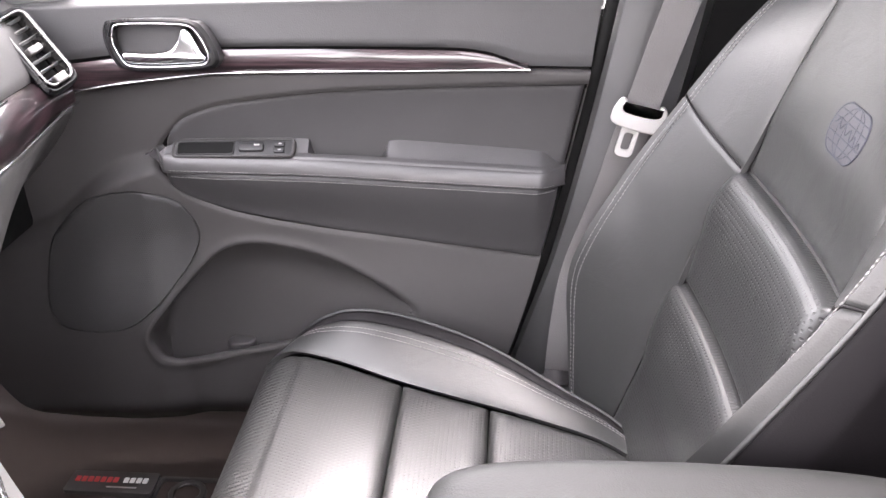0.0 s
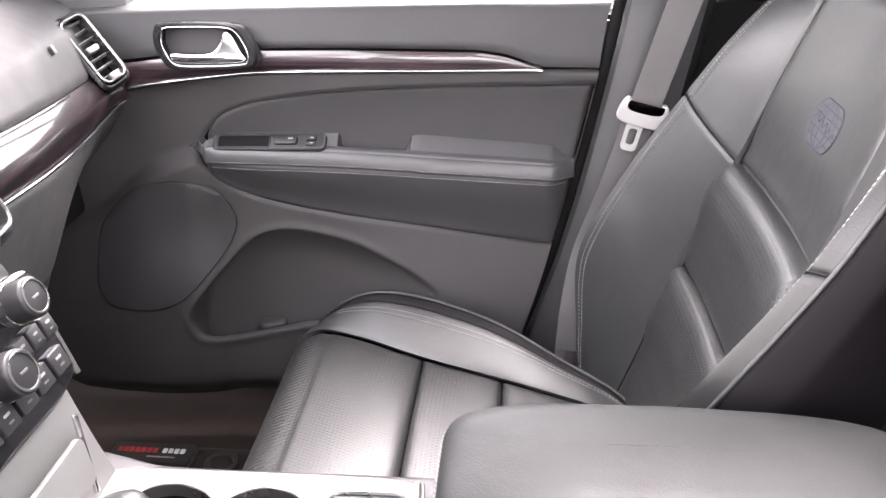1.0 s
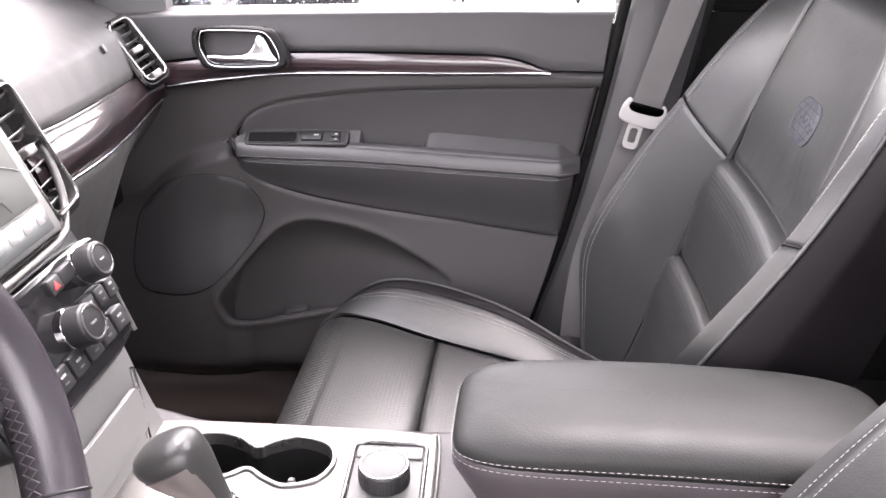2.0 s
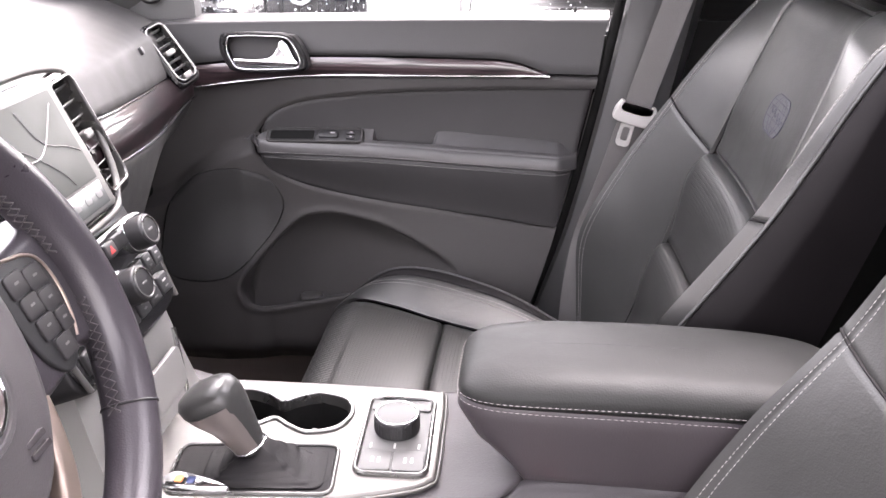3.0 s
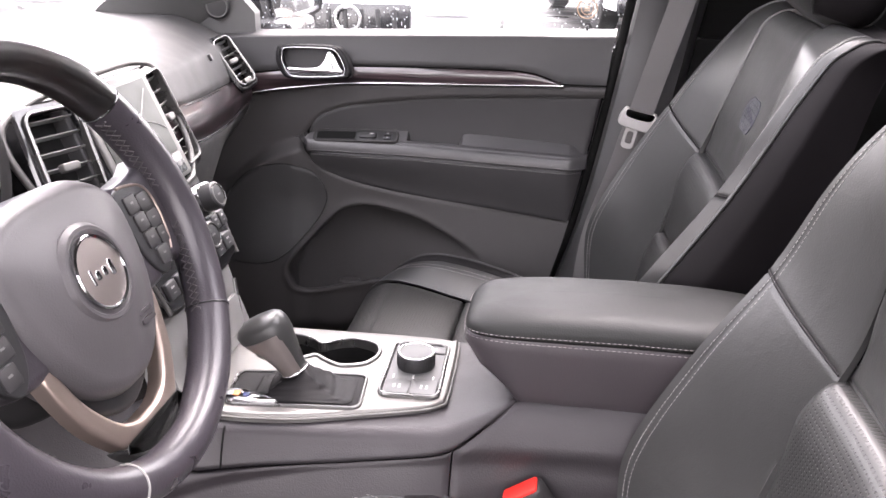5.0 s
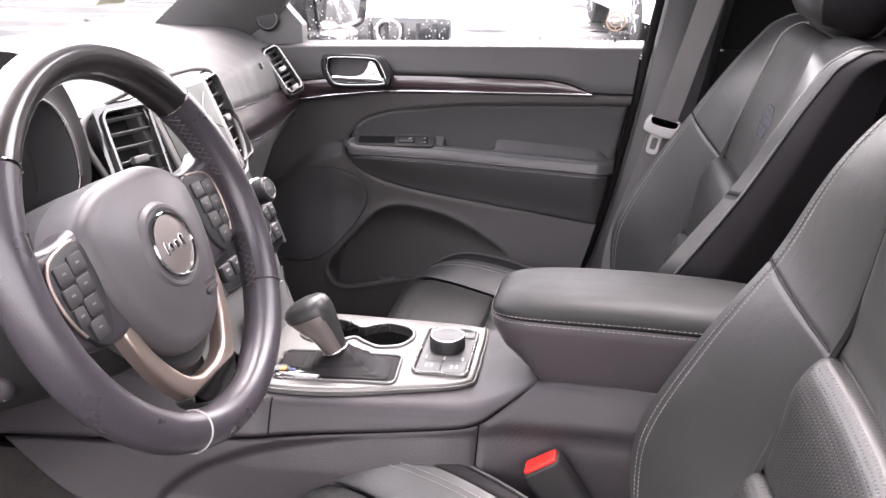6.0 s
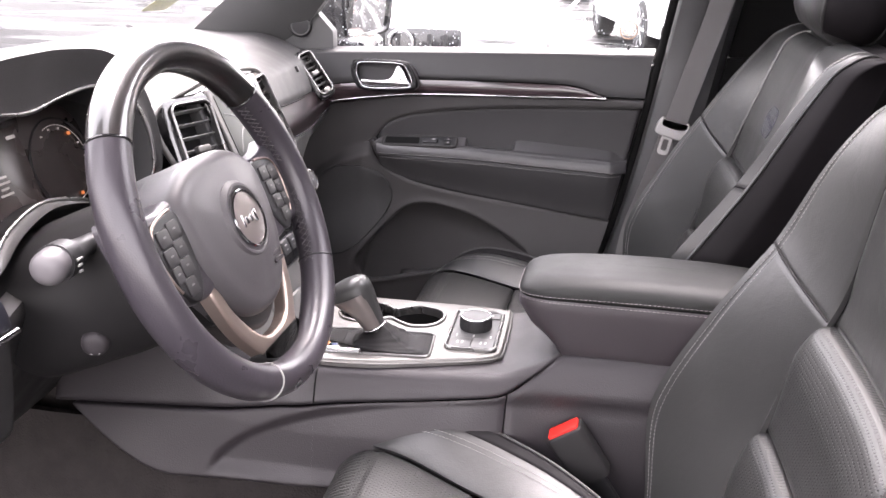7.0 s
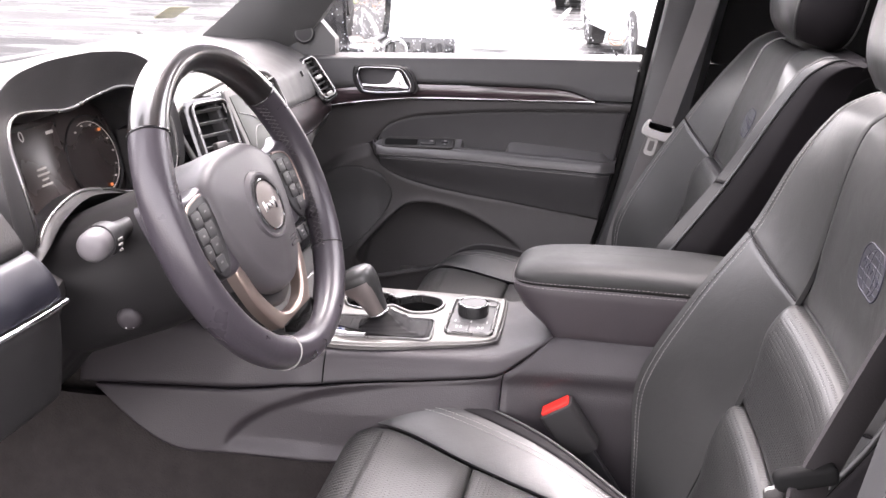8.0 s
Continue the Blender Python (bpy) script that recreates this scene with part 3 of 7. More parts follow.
def sill_surface(q, s):
    """The door's upper panel, from the trim (s = 0) up and over the window sill (s = 1)."""
    z0 = z_trim(q) + 0.001
    top = 1.212 + 0.03 * (q + 0.5)
    a = np.clip(s, 0, 1)
    z = z0 + (top - z0) * np.sin(np.minimum(a * 1.12, 1) * math.pi / 2) ** 0.9
    y = 0.738 + 0.01 * np.sin(a * 2.5) + 0.075 * smooth01((a - 0.62) / 0.38)
    z = z - 0.012 * smooth01((a - 0.9) / 0.1)
    return np.stack([q, y, z], -1)


patch("sill_panel", sill_surface, -0.66, lambda s: rear_x(1.135 + 0.1 * s), 0.0, 1.0, 110, 24, SILL, door, "soft grey-black upper door panel", puff=0.004, edge=0.008, dips=(0, 0, 1, 0))


def trim_surface(q, s):
    z = z_chrome(q) + (z_trim(q) - z_chrome(q)) * s
    y = 0.727 - 0.0035 * np.sin(s * math.pi) * np.clip((z_trim(q) - z_chrome(q)) / 0.03, 0.02, 1) - 0.01 * smooth01((-0.25 - q) / 0.12)
    return np.stack([q, y, z], -1)


patch("wood_strip", trim_surface, -0.475, 0.165, 0.0, 1.0, 120, 12, WOOD, door, "glossy dark wood strip", puff=0.001, edge=0.003)
xs = np.linspace(-0.475, 0.168, 100)
tube("chrome_strip", np.stack([xs, 0.7255 - 0.01 * smooth01((-0.25 - xs) / 0.12), z_chrome(xs)], 1), 0.0019, CHROME, door, "thin chrome strip")

# speaker grille and the ring round it
SPK = Frame((-0.41, 0.68, 0.853), (1, 0, 0.0), (0, 0.0, 1))
spk = ccw(spline([(0.106, 0.031), (0.098, 0.062), (0.075, 0.088), (0.04, 0.103), (0.012, 0.106), (-0.03, 0.1), (-0.065, 0.08), (-0.1, 0.04), (-0.115, -0.01), (-0.118, -0.06), (-0.105, -0.09), (-0.08, -0.101), (-0.03, -0.103), (0.005, -0.095), (0.036, -0.073), (0.066, -0.04), (0.092, -0.005)], 96, True))
shares = (1.0, 0.988, 0.972, 0.9, 0.82, 0.74, 0.66, 0.58, 0.5, 0.4, 0.3, 0.2, 0.1, 0.03)
sink = (-0.0026, 0.001, -0.003) + (-0.0032,) * 11
me_v = []
for k, d in zip(shares, sink):
    for u, v in spk:
        p = SPK(u * k, v * k)
        p[1] = float(lower_panel_y(np.array(p[0]), np.array(p[2]))) + d
        me_v.append(p)
uvs = [(p[0], p[2]) for p in me_v]
poly("speaker_grille", me_v, grid_faces(len(shares), 96, 0, True) + [tuple(range((len(shares) - 1) * 96, len(shares) * 96))], GRILLE, door, "perforated black speaker grille set flush", 60, uvs)
# ledge in the map pocket
lf = Frame((-0.268, 0.738, 0.674), (1, 0, 0.06), (0, 1, 0))
slab("pocket_ledge", lf, rounded(0.045, 0.03, 0.014), -0.03, 0.02, DOOR_PLASTIC, lower, bevel=0.004)

# window switch panel
SW = Frame((-0.243, 0.7215, 1.0185), (1, 0, 0.03), (0.0, 0.79, 0.6))
switches = ring_plate("switch_panel", SW, rounded(0.176, 0.032, 0.009, 8), rounded(0.168, 0.025, 0.006, 8), -0.012, 0.0028, DOOR_PLASTIC, door, "grey-black window switch panel", bevel=0.0012)
slab("face", SW, rounded(0.169, 0.026, 0.006, 8), -0.012, 0.001, DARK, switches, bevel=0.0004)
# shallow tray: the dark of a deep recess is painted with a black slab
slab("tray_floor", SW, rounded(0.08, 0.019, 0.003) + np.array((-0.04, 0.0)), -0.001, 0.0014, BLACK, switches, "flat black slab painted as a deep shaded tray", bevel=0.0001)
ring_plate("tray_edge", SW, rounded(0.084, 0.023, 0.004) + np.array((-0.04, 0.0)), rounded(0.08, 0.019, 0.003) + np.array((-0.04, 0.0)), 0.0005, 0.0024, DARK, switches, bevel=0.0006)
slab("window_switch", SW, rounded(0.036, 0.014, 0.004) + np.array((0.026, 0.0)), 0.0005, 0.005, DARK, switches, bevel=0.002)
slab("symbol", SW, rounded(0.008, 0.0028, 0.0008) + np.array((0.034, 0.0025)), 0.005, 0.0053, BUCKLE_GREY, switches, bevel=0.0001)
for v in (-0.0055, 0.0045):
    slab("lock_switch", SW, rounded(0.015, 0.008, 0.002) + np.array((0.066, v)), 0.0005, 0.0042, DARK, switches, bevel=0.0012)
    slab("symbol", SW, rounded(0.0045, 0.002, 0.0006) + np.array((0.067, v)), 0.0042, 0.0045, BUCKLE_GREY, switches, bevel=0.0001)

BLACK_BEZEL = surface("bezel_black", (0.006, 0.006, 0.0065), 0.3, spec=0.3)
# inside handle: black bezel, chrome edge, chrome lever
HN = Frame((-0.3195, 0.713, 1.165), (1, 0, 0.02), (0, 0.12, 1))
hb = spline([(-0.077, 0.004), (-0.075, 0.026), (-0.062, 0.0335), (0.0, 0.034), (0.044, 0.031), (0.06, 0.02), (0.075, -0.01), (0.073, -0.026), (0.056, -0.0315), (-0.02, -0.034), (-0.055, -0.031), (-0.067, -0.02)], 72, True)
handle = ring_plate("inside_handle", HN, hb, ccw(hb) * 0.83, -0.012, 0.012, BLACK_BEZEL, door, "glossy black handle bezel with chrome lever", bevel=0.004)
slab("cavity", HN, ccw(hb) * 0.85, -0.01, -0.006, DOOR_SOFT, handle, bevel=0.001)
tube("chrome_edge", [HN(u, v, 0.0115) for u, v in ccw(hb) * 0.83], 0.0012, CHROME, handle, "chrome edge", closed=True, up=(0, 1, 0))
lever = spline([(-0.054, -0.009), (-0.02, -0.01), (0.008, -0.007), (0.02, 0.004), (0.027, 0.019), (0.034, 0.022), (0.041, 0.016), (0.052, -0.006), (0.06, -0.018), (0.045, -0.025), (-0.02, -0.026), (-0.05, -0.023)], 60, True)
slab("lever", HN, lever, -0.002, 0.011, CHROME, handle, "chrome pull lever", bevel=0.005, steps=4)

# lock pin on the sill
pin = thing("lock_pin", "black lock pin in a pale round collar on the sill", "lock pin", (0.206, 0.79, 1.22))
PF = Frame((0.206, 0.793, 1.2275), (1, 0, 0), (0, 1, 0))
slab("collar", PF, circle(0.013, 28), -0.008, 0.0015, PILLAR, pin, bevel=0.001)
slab("pin", PF, circle(0.003, 14), 0, 0.014, DARK, pin, bevel=0.0015)

# window glass, wet outside
win = thing("window_1", "clear passenger window glass with rain drops", "car window", (-0.15, 0.83, 1.22), kind="structure")
Wg = np.array([[(x, 0.815 + 0.12 * (1.2 - z) * 0.8, z) for z in np.linspace(1.19, 1.62, 6)] for x in np.linspace(-0.52, 0.3, 8)])
pane = sheet("pane", Wg, 0.004, (0, 1, 0), GLASS, win)
pane.visible_shadow = False
rng = random.Random(5)
dv, df = [], []
for k in range(900):
    x, z = rng.uniform(-0.5, 0.28), 1.2 + 0.3 * rng.random() ** 1.4
    y = 0.8205 + 0.12 * (1.2 - z) * 0.8
    r = rng.uniform(0.0006, 0.0019)
    base = len(dv)
    dv += [(x + r * math.cos(a), y, z + r * math.sin(a) * 1.2) for a in np.arange(6) * math.pi / 3] + [(x, y + r * 0.5, z)]
    df += [(base + i, base + (i + 1) % 6, base + 6) for i in range(6)]
drops = poly("rain_drops", dv, df, DROPS, win)
drops["kind"] = "stuff"
ring_plate("round_sticker", Frame((0.204, 0.8065, 1.272), (1, 0, 0), (0, -0.096, 1)), circle(0.02, 28), circle(0.0175, 28), 0, 0.001, surface("tan_print", (0.4, 0.28, 0.2), 0.6), win, "tan round sticker", bevel=0.0002)
ring_plate("round_sticker", Frame((0.204, 0.8065, 1.272), (1, 0, 0), (0, -0.096, 1)), circle(0.0125, 28), circle(0.0108, 28), 0, 0.001, bpy.data.materials["tan_print"], win, "tan inner ring", bevel=0.0002)
for v in (-0.004, 0.0, 0.004):
    slab("sticker_bar", Frame((0.204, 0.8065, 1.272), (1, 0, 0), (0, -0.096, 1)), rounded(0.011, 0.0016, 0.0004) + np.array((0, v)), 0, 0.001, bpy.data.materials["tan_print"], win, bevel=0.0002)

# ---------------------------------------------------------------- body round the cabin
def wall_sheet(name, rows, thick, way, mat, label, category, kind="structure"):
    ob = sheet(name, np.array(rows, float), thick, way, mat)
    return tagged(ob, label, category, "", kind)


def roof_rows(x0, x1, y0, y1, n=7):
    return [[(x, y, 1.63 + 0.05 * (1 - (y / 0.66) ** 2) - 0.03 * ((x - 0.6) / 1.2) ** 2) for y in np.linspace(y0, y1, n)] for x in np.linspace(x0, x1, n)]


# roof with a glass sunroof, unseen, added and sized for light from above
for nm, a in (("roof_front", (-0.22, 0.08, -0.66, 0.66)), ("roof_rear", (0.78, 2.2, -0.66, 0.66)), ("roof_driver_side", (0.08, 0.78, -0.66, -0.38)), ("roof_passenger_side", (0.08, 0.78, 0.38, 0.66))):
    wall_sheet(nm, roof_rows(*a), 0.05, (0, 0, 1), HEADLINER, "dark cloth headliner under the roof", "car roof")
sunroof = thing("window_3", "unseen clear glass sunroof, added for light from above", "sunroof", (0.4, 0, 1.66), kind="structure")
pane = sheet("pane", np.array(roof_rows(0.084, 0.776, -0.376, 0.376), float), 0.005, (0, 0, 1), GLASS, sunroof)
pane.visible_shadow = False
# rails over the doors, which close the roof to the window tops
for side in (1, -1):
    rail = loft("roof_rail_passenger" if side > 0 else "roof_rail_driver", [[(x, side * y, z - 0.03 * ((x - 0.6) / 1.2) ** 2) for y, z in ((0.63, 1.625), (0.66, 1.575), (0.7, 1.545), (0.75, 1.54), (0.8, 1.56), (0.82, 1.61), (0.79, 1.67), (0.7, 1.7), (0.63, 1.69))] for x in np.linspace(-0.3, 2.2, 20)], HEADLINER, None)
    tagged(rail, "dark padded roof rail over the doors", "roof rail", "", "structure")
wall_sheet("floor", [[(x, y, 0.44) for y in np.linspace(-0.8, 0.8, 3)] for x in np.linspace(-1.15, 2.2, 3)], 0.05, (0, 0, -1), CARPET, "dark carpet on the car floor", "car floor")
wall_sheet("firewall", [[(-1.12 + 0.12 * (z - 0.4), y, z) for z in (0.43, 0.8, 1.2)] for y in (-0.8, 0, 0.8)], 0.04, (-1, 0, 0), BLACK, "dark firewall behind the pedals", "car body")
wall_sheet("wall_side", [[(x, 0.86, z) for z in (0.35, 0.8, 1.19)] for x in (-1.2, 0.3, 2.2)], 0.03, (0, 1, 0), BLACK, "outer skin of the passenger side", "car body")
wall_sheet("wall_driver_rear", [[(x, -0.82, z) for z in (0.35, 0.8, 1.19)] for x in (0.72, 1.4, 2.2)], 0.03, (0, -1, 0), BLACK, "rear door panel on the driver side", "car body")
# opaque sheets added in place of the rear windows to keep light out
wall_sheet("wall_side_rear", [[(x, 0.84 - 0.2 * (z - 1.2), z) for z in (1.19, 1.4, 1.66)] for x in (0.42, 1.4, 2.2)], 0.03, (0, 1, 0), BLACK, "added black sheet closing the rear windows against light", "car body")
wall_sheet("wall_driver_upper", [[(x, -0.82 + 0.2 * (z - 1.2), z) for z in (1.19, 1.4, 1.66)] for x in (0.72, 1.4, 2.2)], 0.03, (0, -1, 0), BLACK, "added black sheet closing the rear windows against light", "car body")
wall_sheet("wall_rear_upper", [[(2.2, y, z) for z in (1.2, 1.4, 1.66)] for y in (-0.8, 0, 0.84)], 0.03, (1, 0, 0), BLACK, "added black sheet closing the tailgate window against light", "car body")
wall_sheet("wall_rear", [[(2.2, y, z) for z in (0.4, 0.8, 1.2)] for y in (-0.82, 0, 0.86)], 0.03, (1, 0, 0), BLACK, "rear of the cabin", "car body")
# the shade behind the front seat is put into this panel's black
wall_sheet("rear_door_panel", [[(x, 0.80 - 0.01 * math.sin(z * 9), z) for z in np.linspace(0.42, 1.22, 12)] for x in np.linspace(0.36, 1.3, 6)], 0.03, (0, 1, 0), BLACK, "rear door panel with its shade painted deep black", "car door")
wall_sheet("rear_seat", [[(1.25 + 0.22 * z + 0.03 * math.cos(y * 9), y, 0.45 + z) for z in np.linspace(0, 0.85, 10)] for y in np.linspace(-0.72, 0.76, 24)], 0.1, (1, 0, 0), LEATHER, "black leather rear seat back", "seat", "")

# passenger B pillar with its rubber seal
def pillar_ring(z):
    x0 = float(rear_x(min(z, 1.243))) + (0.14 * max(0, z - 1.243))
    y = 0.775 - 0.28 * max(0, z - 1.25)
    return [(x0 + 0.012, y + 0.06, z), (x0 + 0.014, y - 0.005, z), (x0 + 0.024, y - 0.028, z), (x0 + 0.045, y - 0.038, z), (x0 + 0.085, y - 0.035, z), (x0 + 0.13, y - 0.02, z), (x0 + 0.15, y + 0.02, z), (x0 + 0.15, y + 0.06, z)]


bp = thing("pillar_passenger", "dark grey plastic door pillar with a rubber seal", "car pillar", (0.25, 0.78, 0.5), kind="structure")
loft("pillar_trim", [pillar_ring(z) for z in np.linspace(0.52, 1.64, 24)], PILLAR_DARK, bp)
seal_pts = [(float(rear_x(min(z, 1.243))) + 0.14 * max(0, z - 1.243) + 0.008, 0.752 - 0.28 * max(0, z - 1.25), z) for z in np.linspace(0.55, 1.6, 30)]
tube("rubber_seal", seal_pts, 0.009, BLACK, bp, "black rubber door seal", n=10)
tagged(box("trim_sill", (0.12, 0.72, 0.44), (0.9, 0.86, 0.56), DARK, None, bevel=0.02), "black plastic door sill", "sill", "", "structure")

# A pillars: passenger one seen from inside, with the sail panel and its tweeter
def a_pillar(side):
    name = "pillar_front_passenger" if side > 0 else "pillar_front_driver"
    ob = thing(name, "dark grey plastic windscreen pillar", "car pillar", (-0.75, 0.74 * side, 1.2), kind="structure")
    rings = []
    for t in np.linspace(0, 1, 14):
        x, z = (-0.86 if side > 0 else -1.05) + 0.62 * t, 1.19 + 0.46 * t
        y = 0.79 - 0.16 * t
        w = (0.26 - 0.13 * min(1, t * 1.6)) if side > 0 else 0.09
        prof = [(0.0, 0.02), (0.0, -0.045), (w * 0.3, -0.055), (w * 0.7, -0.035), (w, 0.0), (w, 0.03), (w * 0.5, 0.05)]
        rings.append([(x + u, side * (y + v), z - 0.02 * u / w) for u, v in prof])
    loft("pillar_trim", rings, PILLAR, ob)
    return ob


ap = a_pillar(1)
sheet("sail_panel", np.array([[(x, 0.775 - 0.015 * math.sin(u * 3), 1.19 + v * (0.30 - 0.24 * u)) for v in np.linspace(0, 1, 8)] for u, x in zip(np.linspace(0, 1, 8), np.linspace(-0.66, -0.46, 8))]), 0.03, (0, 1, 0), PILLAR, ap, "dark sail panel")
TW = Frame((-0.532, 0.758, 1.262), (0.95, 0.3, 0), (0, 0, 1))
tweeter = slab("tweeter", TW, circle(0.026, 36), -0.02, 0.012, DARK, ap, "round tweeter", bevel=0.006)
ring_plate("tweeter_ring", TW, circle(0.022, 36), circle(0.0185, 36), 0.008, 0.014, PILLAR, tweeter)
a_pillar(-1)
# windscreen
ws = thing("window_2", "clear windscreen glass", "windscreen", (-0.95, 0, 1.2), kind="structure")
pane = sheet("pane", np.array([[(-0.98 + 0.78 * t + 0.08 * (y / 0.75) ** 2, y * (1 - 0.15 * t), 1.2 + 0.47 * t) for t in np.linspace(0, 1, 6)] for y in np.linspace(-0.76, 0.76, 12)]), 0.005, (-0.5, 0, 0.8), GLASS, ws)
pane.visible_shadow = False
tube("lower_seal", [(-0.93 + 0.08 * (y / 0.75) ** 2, y, 1.242) for y in np.linspace(-0.74, 0.76, 20)], 0.012, DARK, ws)
slab("sticker", Frame((-0.79, 0.60, 1.315), (0.1, 1, -0.05), (0.83, 0.0, 0.5)), rounded(0.085, 0.05, 0.003), 0.004, 0.005, surface("olive_sticker", (0.28, 0.27, 0.12), 0.6, wear=0.5, wear_size=0.01), ws, "olive sticker", bevel=0.0003)

# ---------------------------------------------------------------- dashboard
dash = thing("dashboard", "black dashboard with wood strip, round-ended vents and silver edging", "dashboard", (-0.6, 0.0, 0.9))
edge_x = curve([-0.76, -0.6, -0.5, -0.4, -0.2, 0.0, 0.12, 0.16, 0.218, 0.4, 0.594, 0.66, 0.71, 0.78], [-0.345, -0.325, -0.36, -0.385, -0.39, -0.375, -0.37, -0.372, -0.382, -0.415, -0.452, -0.464, -0.47, -0.54])
edge_z = curve([-0.76, -0.56, -0.2, 0.0, 0.16, 0.4, 0.63, 0.78], [1.18, 1.188, 1.2, 1.225, 1.188, 1.158, 1.138, 1.13])


def pad_surface(q, s):
    """The dashboard's upper pad: q across the car, s from its lower edge up and forward to the windscreen."""
    x0, z0 = edge_x(q), edge_z(q)
    top = 1.25 + 0.008 * np.cos(q * 3)
    x = x0 - 0.045 * np.minimum(s / 0.3, 1) - 0.50 * np.maximum(s - 0.16, 0) ** 1.15
    z = z0 + (top - z0) * np.sin(np.minimum(s / 0.42, 1) * math.pi / 2) + 0.004 * s
    return np.stack([np.maximum(x, -0.96), q, z], -1)


patch("upper_pad", pad_surface, -0.185, 0.775, 0.0, 1.0, 110, 60, DASH, dash, "grained soft dash pad", puff=0.0035, edge=0.008, dips=(0, 0, 1, 0), flip=1)
patch("upper_pad", pad_surface, -0.76, -0.6, 0.0, 1.0, 30, 60, DASH, dash, "grained soft dash pad end", puff=0.008, edge=0.014, dips=(0, 0, 1, 0), flip=1)
patch("dash_face", lambda q, s: np.stack([edge_x(q) - 0.03 + 0.035 * s, q, edge_z(q) + 0.03 - 0.2 * s], -1), -0.235, -0.1, 0.0, 1.0, 20, 30, DASH, dash, "grained dash face beside the vents", puff=0.004, edge=0.01, flip=-1)
patch("upper_pad", lambda q, s: pad_surface(q, s) - np.array((0, 0, 0.003)), -0.60, -0.175, 0.55, 1.0, 40, 30, DASH, dash, "grained soft dash pad", puff=0.002, edge=0.01, flip=1)


def strip_surface(q, s):
    """The wood strip under the pad on the passenger side; s from its lower edge to the pad."""
    h = 0.05 - 0.004 * smooth01((q - 0.45) / 0.25)
    x = edge_x(q) + 0.006 + (0.024 - 0.012 * smooth01((q - 0.3) / 0.35)) * (1 - s) + 0.0055 * np.sin(s * math.pi) - 0.008 * s**4
    return np.stack([x, q, edge_z(q) - 0.001 - h * (1 - s)], -1)


patch("wood_strip", strip_surface, 0.13, 0.712, 0.0, 1.0, 60, 20, WOOD_DASH, dash, "glossy dark wood strip", puff=0.0012, edge=0.004, flip=1)
qs = np.linspace(0.13, 0.712, 60)
tube("chrome_strip", strip_surface(qs, np.zeros(60)) + np.array((0.002, 0, -0.001)), 0.002, CHROME, dash, "thin chrome strip")
tube("chrome_strip", strip_surface(qs[:40], np.ones(40)) + np.array((0.003, 0, -0.002)), 0.0014, CHROME, dash, "thin chrome strip")
patch("wood_strip", strip_surface, -0.76, -0.595, 0.0, 1.0, 30, 14, END_GLOSS, dash, "dark glossy end strip", puff=0.003, edge=0.006, flip=1)
qs = np.linspace(-0.76, -0.595, 30)
tube("chrome_strip", strip_surface(qs, np.zeros(30)) + np.array((0.002, 0, -0.001)), 0.003, CHROME, dash, "thin chrome strip")


def glove_surface(q, s):
    """The lower dash on the passenger side; s from the strip down and forward."""
    p = strip_surface(q, np.zeros_like(q))
    x = p[..., 0] - 0.002 + 0.004 * np.sin(s * 2.5) - (0.35 + 0.65 * smooth01((q - 0.35) / 0.32)) * (0.13 * s + 0.13 * s**1.7)
    return np.stack([x, q, p[..., 2] - 0.006 - 0.24 * s], -1)


patch("glovebox", glove_surface, 0.13, 0.715, 0.0, 0.62, 60, 40, LOWER_DASH, dash, "grained glovebox lid", puff=0.006, edge=0.012, flip=-1)
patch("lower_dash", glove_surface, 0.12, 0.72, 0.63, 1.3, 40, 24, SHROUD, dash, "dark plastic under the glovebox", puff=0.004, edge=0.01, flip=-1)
gl = Frame(glove_surface(np.array(0.19), np.array(0.42)) + np.array((0.008, 0, 0)), (-0.15, 1, 0), (-0.2, 0, 1))
slab("glovebox_latch", gl, rounded(0.07, 0.022, 0.008), -0.02, 0.002, DARK, dash, bevel=0.002)
# small mark on the pad near the end vent
mk = pad_surface(np.array(0.535), np.array(0.14))
slab("airbag_mark", Frame(mk + np.array((0.004, 0, 0.0)), (-0.25, 1, 0), (-0.5, 0, 1)), rounded(0.012, 0.012, 0.002), -0.004, 0.0012, DARK, dash, bevel=0.0004)


def knee_surface(q, s):
    """The lower dash on the driver side."""
    p = strip_surface(q, np.zeros_like(q))
    x = p[..., 0] + 0.004 + 0.01 * np.sin(s * 3) - 0.2 * s**1.4
    return np.stack([x, q, p[..., 2] - 0.006 - 0.34 * s], -1)


def end_surface(q, s):
    """The dashboard's outer end below the strip: down, then under and forward."""
    p = strip_surface(q, np.zeros_like(q))
    x = p[..., 0] + 0.004 * np.sin(s * 3) - 0.02 * s - 0.30 * np.maximum(s - 0.75, 0)
    return np.stack([x, q, p[..., 2] - 0.006 - 0.125 * np.minimum(s, 0.85) - 0.03 * np.maximum(s - 0.85, 0) - 0.06 * (-0.6 - q) * s], -1)


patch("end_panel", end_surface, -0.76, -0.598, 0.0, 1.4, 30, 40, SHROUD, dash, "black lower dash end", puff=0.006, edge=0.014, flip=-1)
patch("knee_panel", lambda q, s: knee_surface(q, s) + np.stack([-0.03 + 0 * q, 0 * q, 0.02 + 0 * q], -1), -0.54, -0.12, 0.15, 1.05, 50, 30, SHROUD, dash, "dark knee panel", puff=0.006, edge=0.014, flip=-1)
